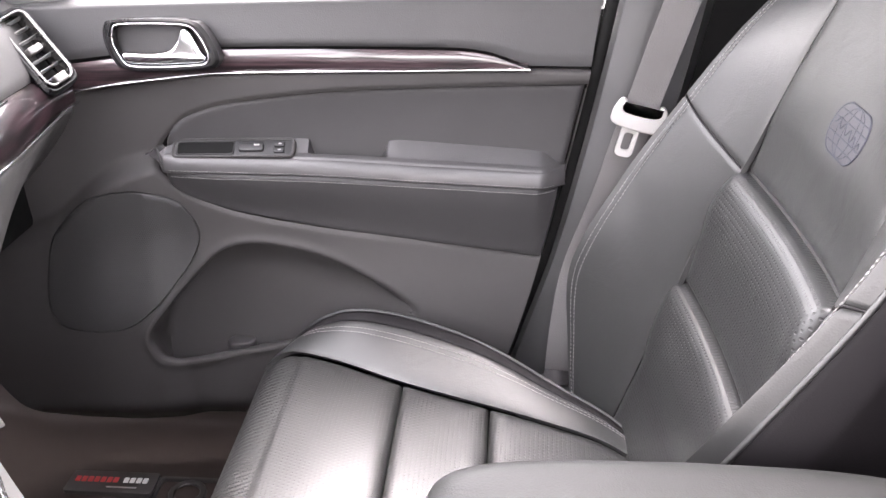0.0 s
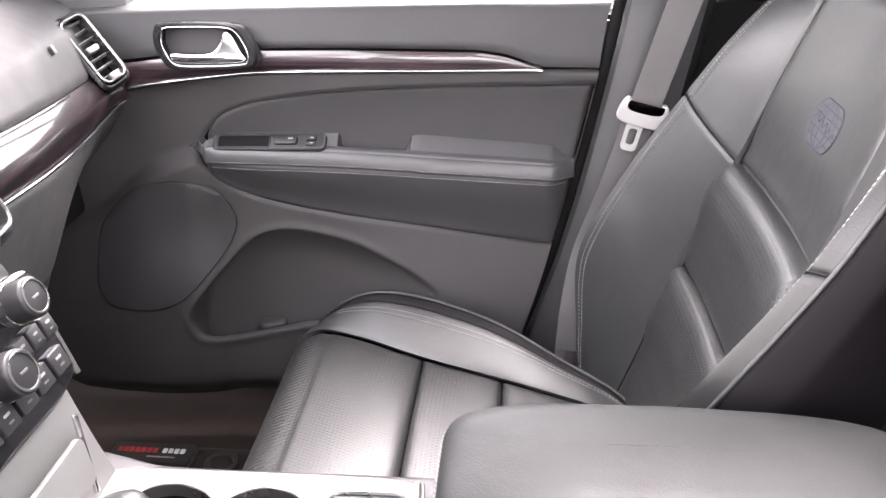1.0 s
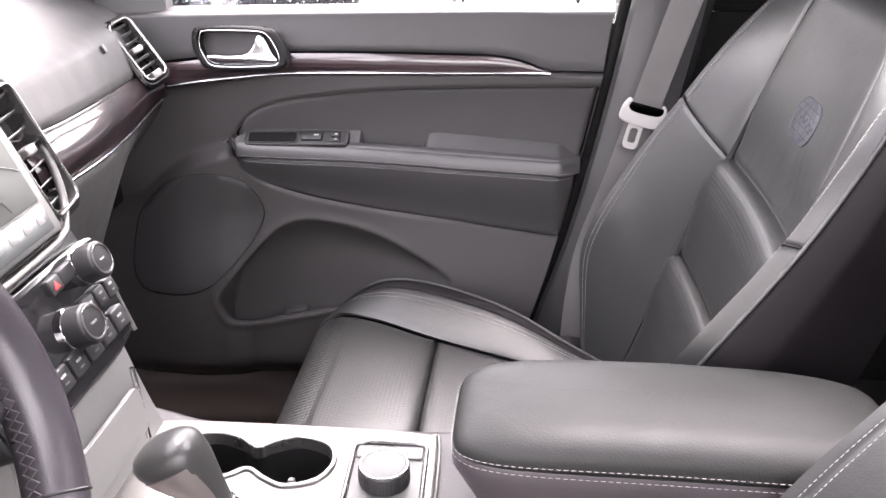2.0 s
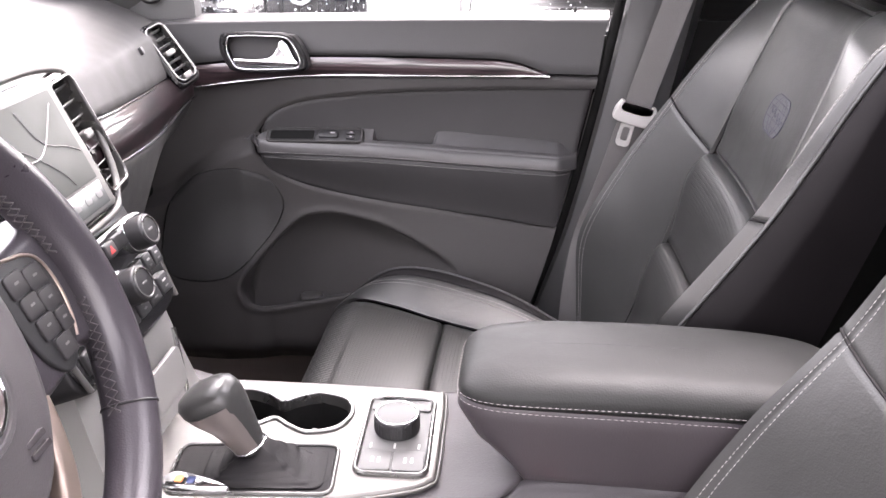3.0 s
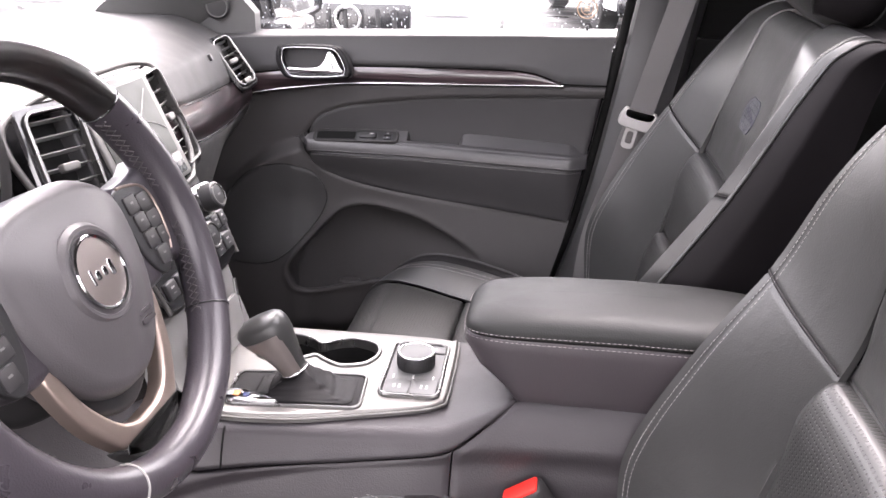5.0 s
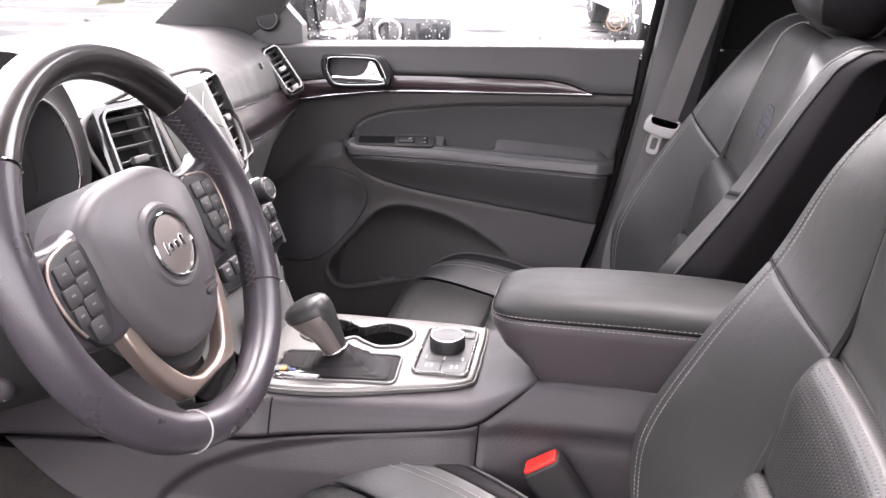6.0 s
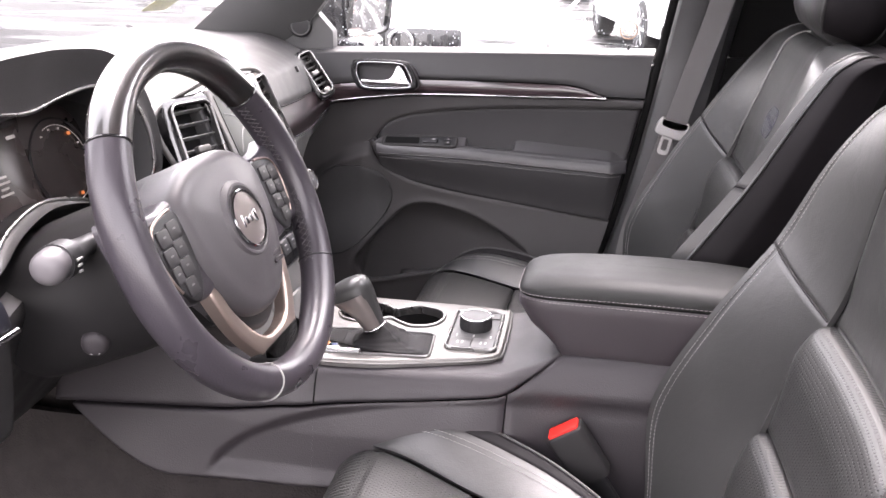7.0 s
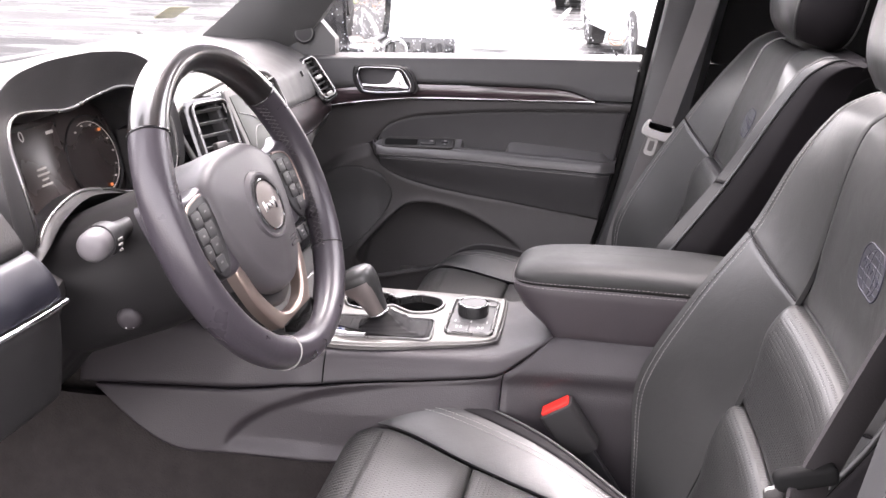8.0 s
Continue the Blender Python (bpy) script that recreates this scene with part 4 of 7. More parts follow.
# black filler block: the shade behind the dashboard as solid colour
wall_sheet("dash_back", [[(-0.55, y, z) for z in (0.9, 1.0, 1.14)] for y in np.linspace(-0.56, 0.74, 5)], 0.3, (-1, 0, 0), BLACK, "black block painted as the shaded space behind the dashboard", "car body")


def slatted_vent(fr, w, h, n, parent, label, rim_w=0.006, r=0.014, slat_tilt=0.5, rim=CHROME, along="u", slat=DARK):
    """A vent: a chrome-rimmed frame, a dark throat and n slats with a small thumb wheel."""
    o = rounded(w, h, r, 8)
    i = rounded(w - 2 * rim_w, h - 2 * rim_w, max(0.002, r - rim_w), 8)
    v = ring_plate("vent", fr, o, i, -0.02, 0.006, rim, parent, label, bevel=0.0022)
    slab("throat", fr, i, -0.035, -0.025, BLACK, v, bevel=0.001)
    iw, ih = w - 2 * rim_w, h - 2 * rim_w
    for k in range(n):
        if along == "u":
            p = -ih / 2 + ih * (k + 0.5) / n
            sf = Frame(fr(0, p, -0.008), fr.a, fr.b * math.cos(slat_tilt) + fr.n * math.sin(slat_tilt))
            slab("slat", sf, rounded(iw, ih / n * 0.42, 0.0008), -0.0007, 0.0007, slat, v, bevel=0.0004)
        else:
            p = -iw / 2 + iw * (k + 0.5) / n
            sf = Frame(fr(p, 0, -0.008), fr.b, fr.a * math.cos(slat_tilt) + fr.n * math.sin(slat_tilt))
            slab("slat", sf, rounded(ih, iw / n * 0.72, 0.0008), -0.0008, 0.0008, DARK, v, bevel=0.0004)
    slab("vane_tab", fr, rounded(min(0.022, iw * 0.6), min(0.010, ih * 0.3), 0.003), -0.006, 0.004, SILVER, v, bevel=0.002)
    return v


# end vent by the passenger door
EV = Frame((-0.462, 0.645, 1.17), (0.32, 0.92, 0.215), (-0.56, 0.0, 0.83))
ev_body = ring_plate("end_vent", EV, rounded(0.058, 0.116, 0.016, 8), rounded(0.046, 0.1, 0.013, 8) + np.array((0.0, 0.001)), -0.05, 0.006, BLACK_BEZEL, dash, "black end vent with silver rim and slats", bevel=0.004)
EV2 = Frame(EV(0.001, 0.002, 0.002), EV.a, EV.b)
slatted_vent(EV2, 0.047, 0.101, 7, ev_body, "silver rimmed vent", rim_w=0.0028, r=0.013, slat_tilt=1.0, rim=BRIGHT, slat=SLAT)
slab("thumb_wheel", Frame(EV2(0, -0.045, 0.003), EV.a, EV.b), rounded(0.02, 0.012, 0.003), -0.004, 0.004, SILVER, ev_body, bevel=0.002)

# ---------------------------------------------------------------- centre stack
stack = thing("centre_stack", "centre stack with touch screen, vents and climate controls", "dash controls", (-0.3, 0.0, 0.95))
ST = Frame((-0.262, 0.0, 1.006), (0, 1, 0), (-0.391, 0, 0.92))
stack_out = spline([(0.105, -0.005), (0.11, 0.06), (0.112, 0.11), (0.1, 0.14), (0.096, 0.2), (0.092, 0.255), (0.085, 0.272), (0.0, 0.276),
                    (-0.085, 0.272), (-0.092, 0.255), (-0.096, 0.2), (-0.1, 0.14), (-0.112, 0.11), (-0.11, 0.06), (-0.105, -0.005), (0.0, -0.012)], 96, True)
slab("housing", ST, stack_out, -0.12, -0.002, DARK, stack, bevel=0.004)
upper = rounded(0.176, 0.152, 0.01, 10) + np.array((0.0, 0.196))
slab("upper_bezel", ST, upper, -0.01, 0.008, GLOSS, stack, "glossy black screen surround", bevel=0.003)
edge_path = spline([(0.0, 0.114, 0.0), (0.08, 0.116, -0.002), (0.115, 0.124, -0.012), (0.142, 0.15, -0.016), (0.16, 0.2, -0.02), (0.158, 0.262, -0.02), (0.09, 0.279, -0.004), (0.0, 0.282, 0.0),
                     (-0.09, 0.279, -0.006), (-0.165, 0.262, -0.034), (-0.17, 0.2, -0.036), (-0.15, 0.15, -0.026), (-0.115, 0.124, -0.012), (-0.08, 0.116, -0.002)], 120, True)
tube("silver_edge", [ST(u, v, w + 0.006) for u, v, w in edge_path], 0.0042, SILVER, stack, "satin silver edging", closed=True, up=ST.n)
scr = slab("screen_frame", ST, rounded(0.166, 0.146, 0.006) + np.array((0.0, 0.197)), 0.006, 0.0115, SILVER, stack, "silver-grey screen frame", bevel=0.002)
slab("screen", ST, rounded(0.142, 0.1, 0.002) + np.array((0.0, 0.208)), 0.0115, 0.0125, SCREEN, scr, "pale map on a touch screen", bevel=0.0004)
slab("key_bar", ST, rounded(0.142, 0.026, 0.002) + np.array((0.0, 0.1425)), 0.0115, 0.0125, SCREEN_KEY, scr, "dark row of screen keys", bevel=0.0004)
for k, road in enumerate((((-0.06, 0.17), (-0.03, 0.2), (0.01, 0.205), (0.06, 0.245)), ((-0.065, 0.23), (-0.02, 0.215), (0.02, 0.18), (0.03, 0.163)), ((0.0, 0.25), (0.015, 0.215), (0.05, 0.2), (0.068, 0.19)))):
    tube("map_road", [ST(u, v, 0.0126) for u, v in spline(road, 16)], 0.0009, PANEL_GREY, scr, up=ST.n, n=4)
for k in range(6):
    slab("screen_key", ST, rounded(0.012, 0.008, 0.003) + np.array((-0.058 + 0.0232 * k, 0.1425)), 0.0125, 0.013, surface("key_grey", (0.12, 0.12, 0.12), 0.4), scr, bevel=0.0003) if k == 0 else slab("screen_key", ST, rounded(0.012, 0.008, 0.003) + np.array((-0.058 + 0.0232 * k, 0.1425)), 0.0125, 0.013, bpy.data.materials["key_grey"], scr, bevel=0.0003)
for side in (1, -1):
    VF = Frame(ST(side * 0.124, 0.198, -0.006), (-0.16 if side > 0 else -0.38, side * 0.95, 0.0), ST.b)
    VF = VF if VF.n @ ST.n > 0 else Frame(VF.o, -VF.a, VF.b)
    ring_plate("vent_body", VF, rounded(0.088, 0.15, 0.014, 8), rounded(0.066, 0.128, 0.012, 8), -0.05, 0.0, GLOSS, stack, bevel=0.003)
    slatted_vent(VF, 0.07, 0.132, 7, stack, "tall side vent with chrome rim", rim_w=0.003, r=0.013, slat_tilt=1.15, rim=BRIGHT, slat=SLAT)
# climate panel
slab("climate_panel", ST, spline([(0.1, 0.0), (0.107, 0.06), (0.118, 0.1), (0.0, 0.106), (-0.118, 0.1), (-0.107, 0.06), (-0.1, 0.0), (0, -0.006)], 64, True), -0.005, 0.006, GLOSS, stack, "black climate panel", bevel=0.003)
for side in (1, -1):
    tube("silver_edge", [ST(side * u, v, 0.004) for u, v in spline([(0.112, 0.07), (0.109, 0.04), (0.104, -0.004)], 16)], 0.003, SILVER, stack, "satin silver edging", up=ST.n)


def knob(name, fr, r, h, parent, label):
    k = slab(name, fr, circle(r, 40), 0.0, h, DARK, parent, label, bevel=0.003)
    ring_plate("chrome_ring", fr, circle(r * 0.86, 40), circle(r * 0.74, 40), h - 0.001, h + 0.0012, BRIGHT, k, bevel=0.0004)
    ring_plate("chrome_foot", fr, circle(r * 1.06, 40), circle(r * 0.98, 40), 0.0, h * 0.18, CHROME, k, bevel=0.0006)
    slab("mark", fr, rounded(r * 0.5, r * 0.12, 0.0006), h, h + 0.0005, PANEL_GREY, k, bevel=0.0002)
    return k


for u, v, r in ((0.083, 0.083, 0.0185), (0.022, 0.045, 0.02), (-0.083, 0.083, 0.0185)):
    knob("climate_knob", Frame(ST(u, v, 0.006), ST.a, ST.b), r, 0.024, stack, "round black knob with chrome ring")
for row, (v, n, w) in enumerate(((0.05, 3, 0.018), (0.02, 7, 0.024))):
    for k in range(n):
        u = (0.058 + 0.021 * k) if row == 0 else (-0.085 + 0.0285 * k)
        btn = slab("button", ST, rounded(w, 0.02 if row == 0 else 0.022, 0.002) + np.array((u, v)), 0.005, 0.011, DARK, stack, bevel=0.002)
        slab("symbol", ST, rounded(w * 0.35, 0.0024, 0.0006) + np.array((u, v + 0.003)), 0.011, 0.0113, BUCKLE_GREY, btn, bevel=0.0001)
        slab("symbol", ST, rounded(w * 0.28, 0.0018, 0.0006) + np.array((u, v - 0.004)), 0.011, 0.0113, PANEL_GREY, btn, bevel=0.0001)
hz = slab("button", ST, rounded(0.02, 0.016, 0.002) + np.array((0.03, 0.088)), 0.005, 0.011, DARK, stack, "hazard button", bevel=0.002)
slab("hazard_mark", ST, [(0.025, 0.084), (0.035, 0.084), (0.03, 0.092)], 0.011, 0.0115, RED_PRINT, hz, "red triangle", bevel=0.0002)
slab("button", ST, rounded(0.026, 0.016, 0.002) + np.array((0.053, 0.089)), 0.005, 0.011, DARK, stack, bevel=0.002)

# ---------------------------------------------------------------- centre console
console = thing("centre_console", "centre console in black plastic with a silver plate", "centre console", (0.0, 0.0, 0.45))
top_z = curve([-0.6, -0.34, -0.26, -0.2, 0.06, 0.1, 0.17, 0.3, 0.5], [0.92, 0.9, 0.885, 0.874, 0.874, 0.882, 0.905, 0.905, 0.905])
drv_y = curve([-0.6, -0.4, -0.2, 0.05, 0.17, 0.5], [-0.165, -0.14, -0.118, -0.09, -0.054, -0.044])
pas_y = curve([-0.6, -0.4, -0.2, 0.1, 0.5], [0.16, 0.15, 0.14, 0.145, 0.14])


def shell_surface(q, s):
    """The console's skin across: s = 0 at the floor on the driver side, over the top, to s = 1 at the floor on the passenger side."""
    zt, yd, yp = top_z(q), drv_y(q), pas_y(q)
    key = np.array([0.0, 0.2, 0.33, 0.4, 0.43, 0.5, 0.56, 0.6, 0.67, 0.8, 1.0])
    flare = 0.03 * smooth01((-0.15 - q) / 0.3)
    ys = [yd - 0.075 - flare, yd - 0.06 - flare, yd - 0.042, yd - 0.016, yd + 0.004, 0.5 * (yd + yp), yp - 0.004, yp + 0.004, yp + 0.014, yp + 0.03, yp + 0.04]
    zs = [0.44 + 0 * q, 0.62 + 0 * q, zt - 0.095, zt - 0.025, zt - 0.002, zt, zt - 0.002, zt - 0.02, zt - 0.08, 0.65 + 0 * q, 0.44 + 0 * q]
    i = np.clip(np.searchsorted(key, s, side="right") - 1, 0, 9)
    t = (s - key[i]) / (key[i + 1] - key[i])
    Y, Z = np.stack(ys), np.stack(zs)
    pick = lambda A, k: np.take_along_axis(A, np.clip(k, 0, 10)[None], 0)[0]
    out = []
    for A in (Y, Z):
        p0, p1, p2, p3 = pick(A, i - 1), pick(A, i), pick(A, i + 1), pick(A, i + 2)
        m1, m2 = (p2 - p0) / 2, (p3 - p1) / 2
        lin = p1 + (p2 - p1) * t
        cub = p1 * (2 * t**3 - 3 * t**2 + 1) + m1 * (t**3 - 2 * t**2 + t) + p2 * (3 * t**2 - 2 * t**3) + m2 * (t**3 - t**2)
        out.append(0.5 * lin + 0.5 * cub)
    return np.stack([q + 0 * s, out[0], out[1]], -1)


line_s = curve([-0.57, -0.34, -0.19, -0.03, 0.079, 0.124, 0.15, 0.17], [0.325, 0.338, 0.372, 0.388, 0.400, 0.418, 0.436, 0.47])


def low_s(q):
    """The plastic's lower edge, which sweeps up to the line at the console's front."""
    t = np.clip((-0.39 - q) / 0.155, 0, 1)
    return 0.262 + (line_s(q) - 0.266) * t**1.8


def along(x0, x1, f):
    return lambda u: f(x0 + u * (x1 - x0))


scoop_z = curve([-0.36, -0.343, -0.321, -0.254, -0.162, -0.022, 0.08, 0.5], [0.66, 0.724, 0.762, 0.801, 0.827, 0.848, 0.851, 0.85])


def scoop(lu, lv, q, s):
    """The shallow hollow pressed into the console's side, round at its front end."""
    z = shell_surface(q, s)[..., 2]
    low = 0.712 - 0.09 * (q + 0.33) - 0.25 * smooth01((q + 0.1) / 0.1)
    return -0.010 * smooth01((scoop_z(q) - z) / 0.018) * smooth01((z - low) / 0.03) * smooth01((q + 0.352) / 0.02)


# outline of the double cup holder, seen from above
CUPS = spline([(-0.046, 0.062), (-0.056, 0.09), (-0.088, 0.102), (-0.115, 0.092), (-0.131, 0.08), (-0.15, 0.092), (-0.18, 0.1), (-0.208, 0.088), (-0.218, 0.06),
               (-0.206, 0.03), (-0.178, 0.02), (-0.15, 0.03), (-0.131, 0.044), (-0.112, 0.032), (-0.088, 0.022), (-0.058, 0.034)], 96, True)
patch("upper_shell", shell_surface, -0.57, 0.17, along(-0.57, 0.17, line_s), 0.64, 140, 90, CONSOLE, console, "black plastic console top", puff=0.003, edge=0.005, cut=inset(ccw(CUPS), -0.004))
patch("lower_shell", shell_surface, -0.545, -0.195, along(-0.545, -0.195, low_s), along(-0.545, -0.195, lambda q: line_s(q) - 0.003), 60, 40, CONSOLE, console, "grained plastic console side", puff=0.003, edge=0.005, dips=(1, 0, 1, 1),
      crease=scoop)
patch("lower_shell", shell_surface, -0.195, 0.079, 0.262, along(-0.195, 0.079, lambda q: line_s(q) - 0.003), 50, 40, CONSOLE, console, "grained plastic console side", puff=0.003, edge=0.005, dips=(0, 1, 1, 1),
      crease=scoop)
patch("lower_shell", shell_surface, 0.081, 0.52, 0.1, along(0.081, 0.52, lambda q: np.minimum(line_s(q), 0.435) - 0.003), 80, 40, CONSOLE, console, "grained plastic console side", puff=0.003, edge=0.005,
      crease=scoop)
patch("side_shell", shell_surface, -0.57, 0.52, 0.645, 1.0, 60, 24, CONSOLE, console, "black plastic console side", puff=0.003, edge=0.005)
tube("side_joint", [shell_surface(np.array(-0.195), np.array(v)) + np.array((0, -0.0012, 0.0005)) for v in np.linspace(0.372, 0.425, 10)], 0.0011, BLACK, console, "dark joint line", n=6)
box("front_core", (-1.05, -0.13, 0.44), (-0.3, 0.13, 0.95), CARPET, console, bevel=0.02)

box("bin", (0.16, -0.04, 0.6), (0.5, 0.13, 0.915), DARK, console, "dark bin under the armrest", bevel=0.01)
patch("carpet_side", lambda q, s: shell_surface(q, s) + np.array((0, 0.03, 0)), -1.05, 0.52, 0.0, 0.3, 50, 16, CARPET, console, "dark carpet below the console side", puff=0.004, edge=0.01)

# silver plate
CP = Frame((0, 0, 0.878), (1, 0, 0), (0, 1, 0))
plate_o = spline([(0.056, 0.112), (0.045, 0.124), (0.0, 0.128), (-0.1, 0.127), (-0.2, 0.124), (-0.25, 0.118), (-0.268, 0.09), (-0.272, 0.0), (-0.262, -0.085), (-0.235, -0.106), (-0.186, -0.112), (-0.11, -0.103), (-0.035, -0.081), (0.03, -0.059), (0.055, -0.044), (0.061, -0.02)], 96, True)
o = ccw(plate_o)
bm = bmesh.new()
loops = []
for ring in ([CP(u, v, -0.012) for u, v in o], *[[CP(u, v, 0.001 + 0.005 * math.sin(a)) for u, v in inset(o, 0.005 * (1 - math.cos(a)))] for a in np.linspace(0, math.pi / 2, 5)]):
    loops.append([bm.verts.new(p) for p in ring])
for lo, hi in zip(loops, loops[1:]):
    for k in range(len(lo)):
        bm.faces.new((lo[k], lo[(k + 1) % len(lo)], hi[(k + 1) % len(lo)], hi[k]))
mouth = [bm.verts.new(CP(u, v, 0.006)) for u, v in ccw(CUPS)]
edges = [bm.edges.new((mouth[k], mouth[(k + 1) % len(mouth)])) for k in range(len(mouth))] + [bm.edges.get((loops[-1][k], loops[-1][(k + 1) % len(o)])) for k in range(len(o))]
bmesh.ops.triangle_fill(bm, use_beauty=True, edges=edges)
plate = part("silver_plate", bm, PLATE, console, "satin silver console plate")
tube("plate_edge", [CP(u, v, 0.0) for u, v in inset(o, -0.001)], 0.0018, SILVER, plate, "darker silver edge", closed=True)
# silver fall from the climate panel to the plate
fall = np.array([[(-0.265 + 0.02 * (1 - t) ** 2 - 0.012 * t * t, y * (1.0 + 0.1 * (1 - t)), 0.882 + 0.125 * t) for t in np.linspace(0, 1, 12)] for y in np.linspace(-0.104, 0.104, 20)])
sheet("silver_fall", fall, 0.04, (-1, 0, 0), FALL, console, "satin silver panel under the climate controls", sharp=50)
slab("cubby_lid", Frame((-0.249, 0.0, 0.932), (0, 1, 0), (-0.15, 0, 1)), rounded(0.15, 0.05, 0.01), 0.0, 0.0045, FALL, console, "satin silver lid of the storage slot", bevel=0.0015)
tube("bright_strip", [(-0.243 - 0.01 * t, 0.072 + 0.006 * t, 0.895 + 0.08 * t) for t in np.linspace(0, 1, 8)], 0.003, CHROME, console)

# cup holders: two wells joined by a throat, with bright rims
C2 = Frame((0, 0, 0.884), (1, 0, 0), (0, 1, 0))
cup_o = ccw(CUPS)
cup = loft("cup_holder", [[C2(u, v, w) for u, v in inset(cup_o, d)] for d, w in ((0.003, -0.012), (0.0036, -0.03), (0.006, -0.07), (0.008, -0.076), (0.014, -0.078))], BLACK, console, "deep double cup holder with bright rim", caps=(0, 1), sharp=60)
ring_plate("rim", C2, inset(cup_o, -0.0025), inset(cup_o, 0.003), -0.014, 0.0032, BRIGHT, cup, "bright rim", bevel=0.0012)
for cx in (-0.088, -0.178):
    slab("finger", Frame((cx - 0.004, 0.06, 0.848), (1, 0, 0), (0.12, 0.2, 1)), rounded(0.007, 0.026, 0.002), -0.003, 0.003, PANEL_GREY, cup, "grey spring tab", bevel=0.001)

# terrain selector: silver rim, black face, knob, four keys
KF = Frame((0.011, 0.028, 0.884), (1, 0.04, 0), (-0.05, 1, 0))
sel = ring_plate("selector_panel", KF, rounded(0.08, 0.146, 0.014, 8), rounded(0.07, 0.136, 0.01, 8), -0.003, 0.0055, BRIGHT, console, "drive selector panel with chrome rim and knob", bevel=0.002)
slab("face", KF, rounded(0.071, 0.137, 0.01, 8), -0.003, 0.0016, KEY_GREY, sel, bevel=0.0005)
SK = Frame(KF(-0.001, 0.012, 0.002), KF.a, KF.b)
sk = slab("selector_knob", SK, circle(0.025, 48), 0.0, 0.02, DARK, sel, "round dark selector knob", bevel=0.003)
ring_plate("chrome_ring", SK, circle(0.0242, 48), circle(0.0222, 48), 0.0185, 0.0208, CHROME, sk, bevel=0.0006)
slab("knob_cap", SK, circle(0.022, 48), 0.015, 0.0206, KEY_GREY, sk, bevel=0.0012)
for k in range(40):
    a = 2 * math.pi * k / 40
    slab("rib", Frame(SK(0.0248 * math.cos(a), 0.0248 * math.sin(a), 0.009), (-math.sin(a), math.cos(a), 0), (0, 0, 1)), rounded(0.0016, 0.014, 0.0005), -0.0006, 0.0008, DARK, sk, bevel=0.0002)
for u, v, w, h in ((-0.0175, 0.055, 0.033, 0.02), (0.0175, 0.055, 0.033, 0.02), (-0.0175, -0.048, 0.033, 0.034), (0.0175, -0.048, 0.033, 0.034)):
    key = slab("key", KF, rounded(w, h, 0.003) + np.array((u, v)), 0.001, 0.0036, KEY_GREY, sel, bevel=0.001)
    for du in (-0.0035, 0.0035):
        slab("symbol", KF, rounded(0.003, 0.009 if v < 0 else 0.004, 0.0006) + np.array((u + du, v)), 0.0036, 0.0039, BUCKLE_GREY, key, bevel=0.0001)
for u in (-0.026, 0.0, 0.026):
    slab("mark", KF, rounded(0.0024, 0.009, 0.0008) + np.array((u, -0.021)), 0.0016, 0.0021, BUCKLE_GREY, sel, bevel=0.0001)

# gear lever: well, gathered boot, leather and silver knob
GW = Frame((-0.127, -0.047, 0.884), (1, 0.1, 0), (-0.1, 1, 0))
lever_thing = thing("gear_lever", "gear lever with silver-faced leather knob and gathered boot", "gear lever", (-0.13, -0.05, 0.884))
ring_plate("frame", GW, rounded(0.172, 0.086, 0.014, 8), rounded(0.164, 0.078, 0.01, 8), -0.003, 0.0038, BRIGHT, lever_thing, "thin bright frame", bevel=0.0015)
slab("boot_floor", GW, rounded(0.165, 0.079, 0.01, 8), -0.004, 0.0012, BOOT, lever_thing, "black leather boot floor", bevel=0.002)
# the boot: pleated leather drawn from the stem down and back over the well
neck, neck_way = np.array((-0.132, -0.036, 0.906)), np.array((-0.456, 0.02, 0.89))
neck_side = np.cross((0, 1, 0), neck_way)
floor_o = rounded(0.125, 0.068, 0.012, 9)
rings = []
for t in np.linspace(0, 1, 26):
    row = []
    for u, v in floor_o:
        al = math.atan2(v, u)
        top = neck + neck_side * math.cos(al) * 0.0165 + np.array((0, 1, 0)) * math.sin(al) * 0.0165
        foot = GW(0.012 + u, v, 0.003)
        k = t**0.8
        p = top + (foot - top) * k
        p[2] = top[2] + (foot[2] - top[2]) * (1 - (1 - t) ** 2.0)
        fold = 0.0032 * math.sin(al * 8 + 2.0 * math.sin(t * 4)) + 0.0009 * math.sin(t * 30 + 2 * math.sin(al * 2))
        way_out = np.array((math.cos(al), math.sin(al), 0.6))
        row.append(p + way_out * fold * math.sin(t * math.pi) ** 0.7)
    rings.append(row)
loft("boot", rings, BOOT, lever_thing, "gathered black leather boot", sharp=60)
axis0, axis1 = np.array((-0.13, -0.036, 0.9)), np.array((-0.169, -0.036, 0.98))
way = (axis1 - axis0) / np.linalg.norm(axis1 - axis0)
fwd = np.cross((0, 1, 0), way)
STEM = 0.93
sections = [(0.0, 0.015, 0.014, 0.0), (0.012, 0.0165, 0.0155, 0.0), (0.03, 0.0195, 0.0185, -0.001), (0.048, 0.024, 0.022, -0.003), (0.062, 0.030, 0.025, -0.007), (0.073, 0.0335, 0.0265, -0.010), (0.082, 0.0335, 0.0262, -0.011), (0.089, 0.030, 0.0235, -0.010), (0.094, 0.0225, 0.0175, -0.008), (0.097, 0.01, 0.008, -0.006)]
kr = []
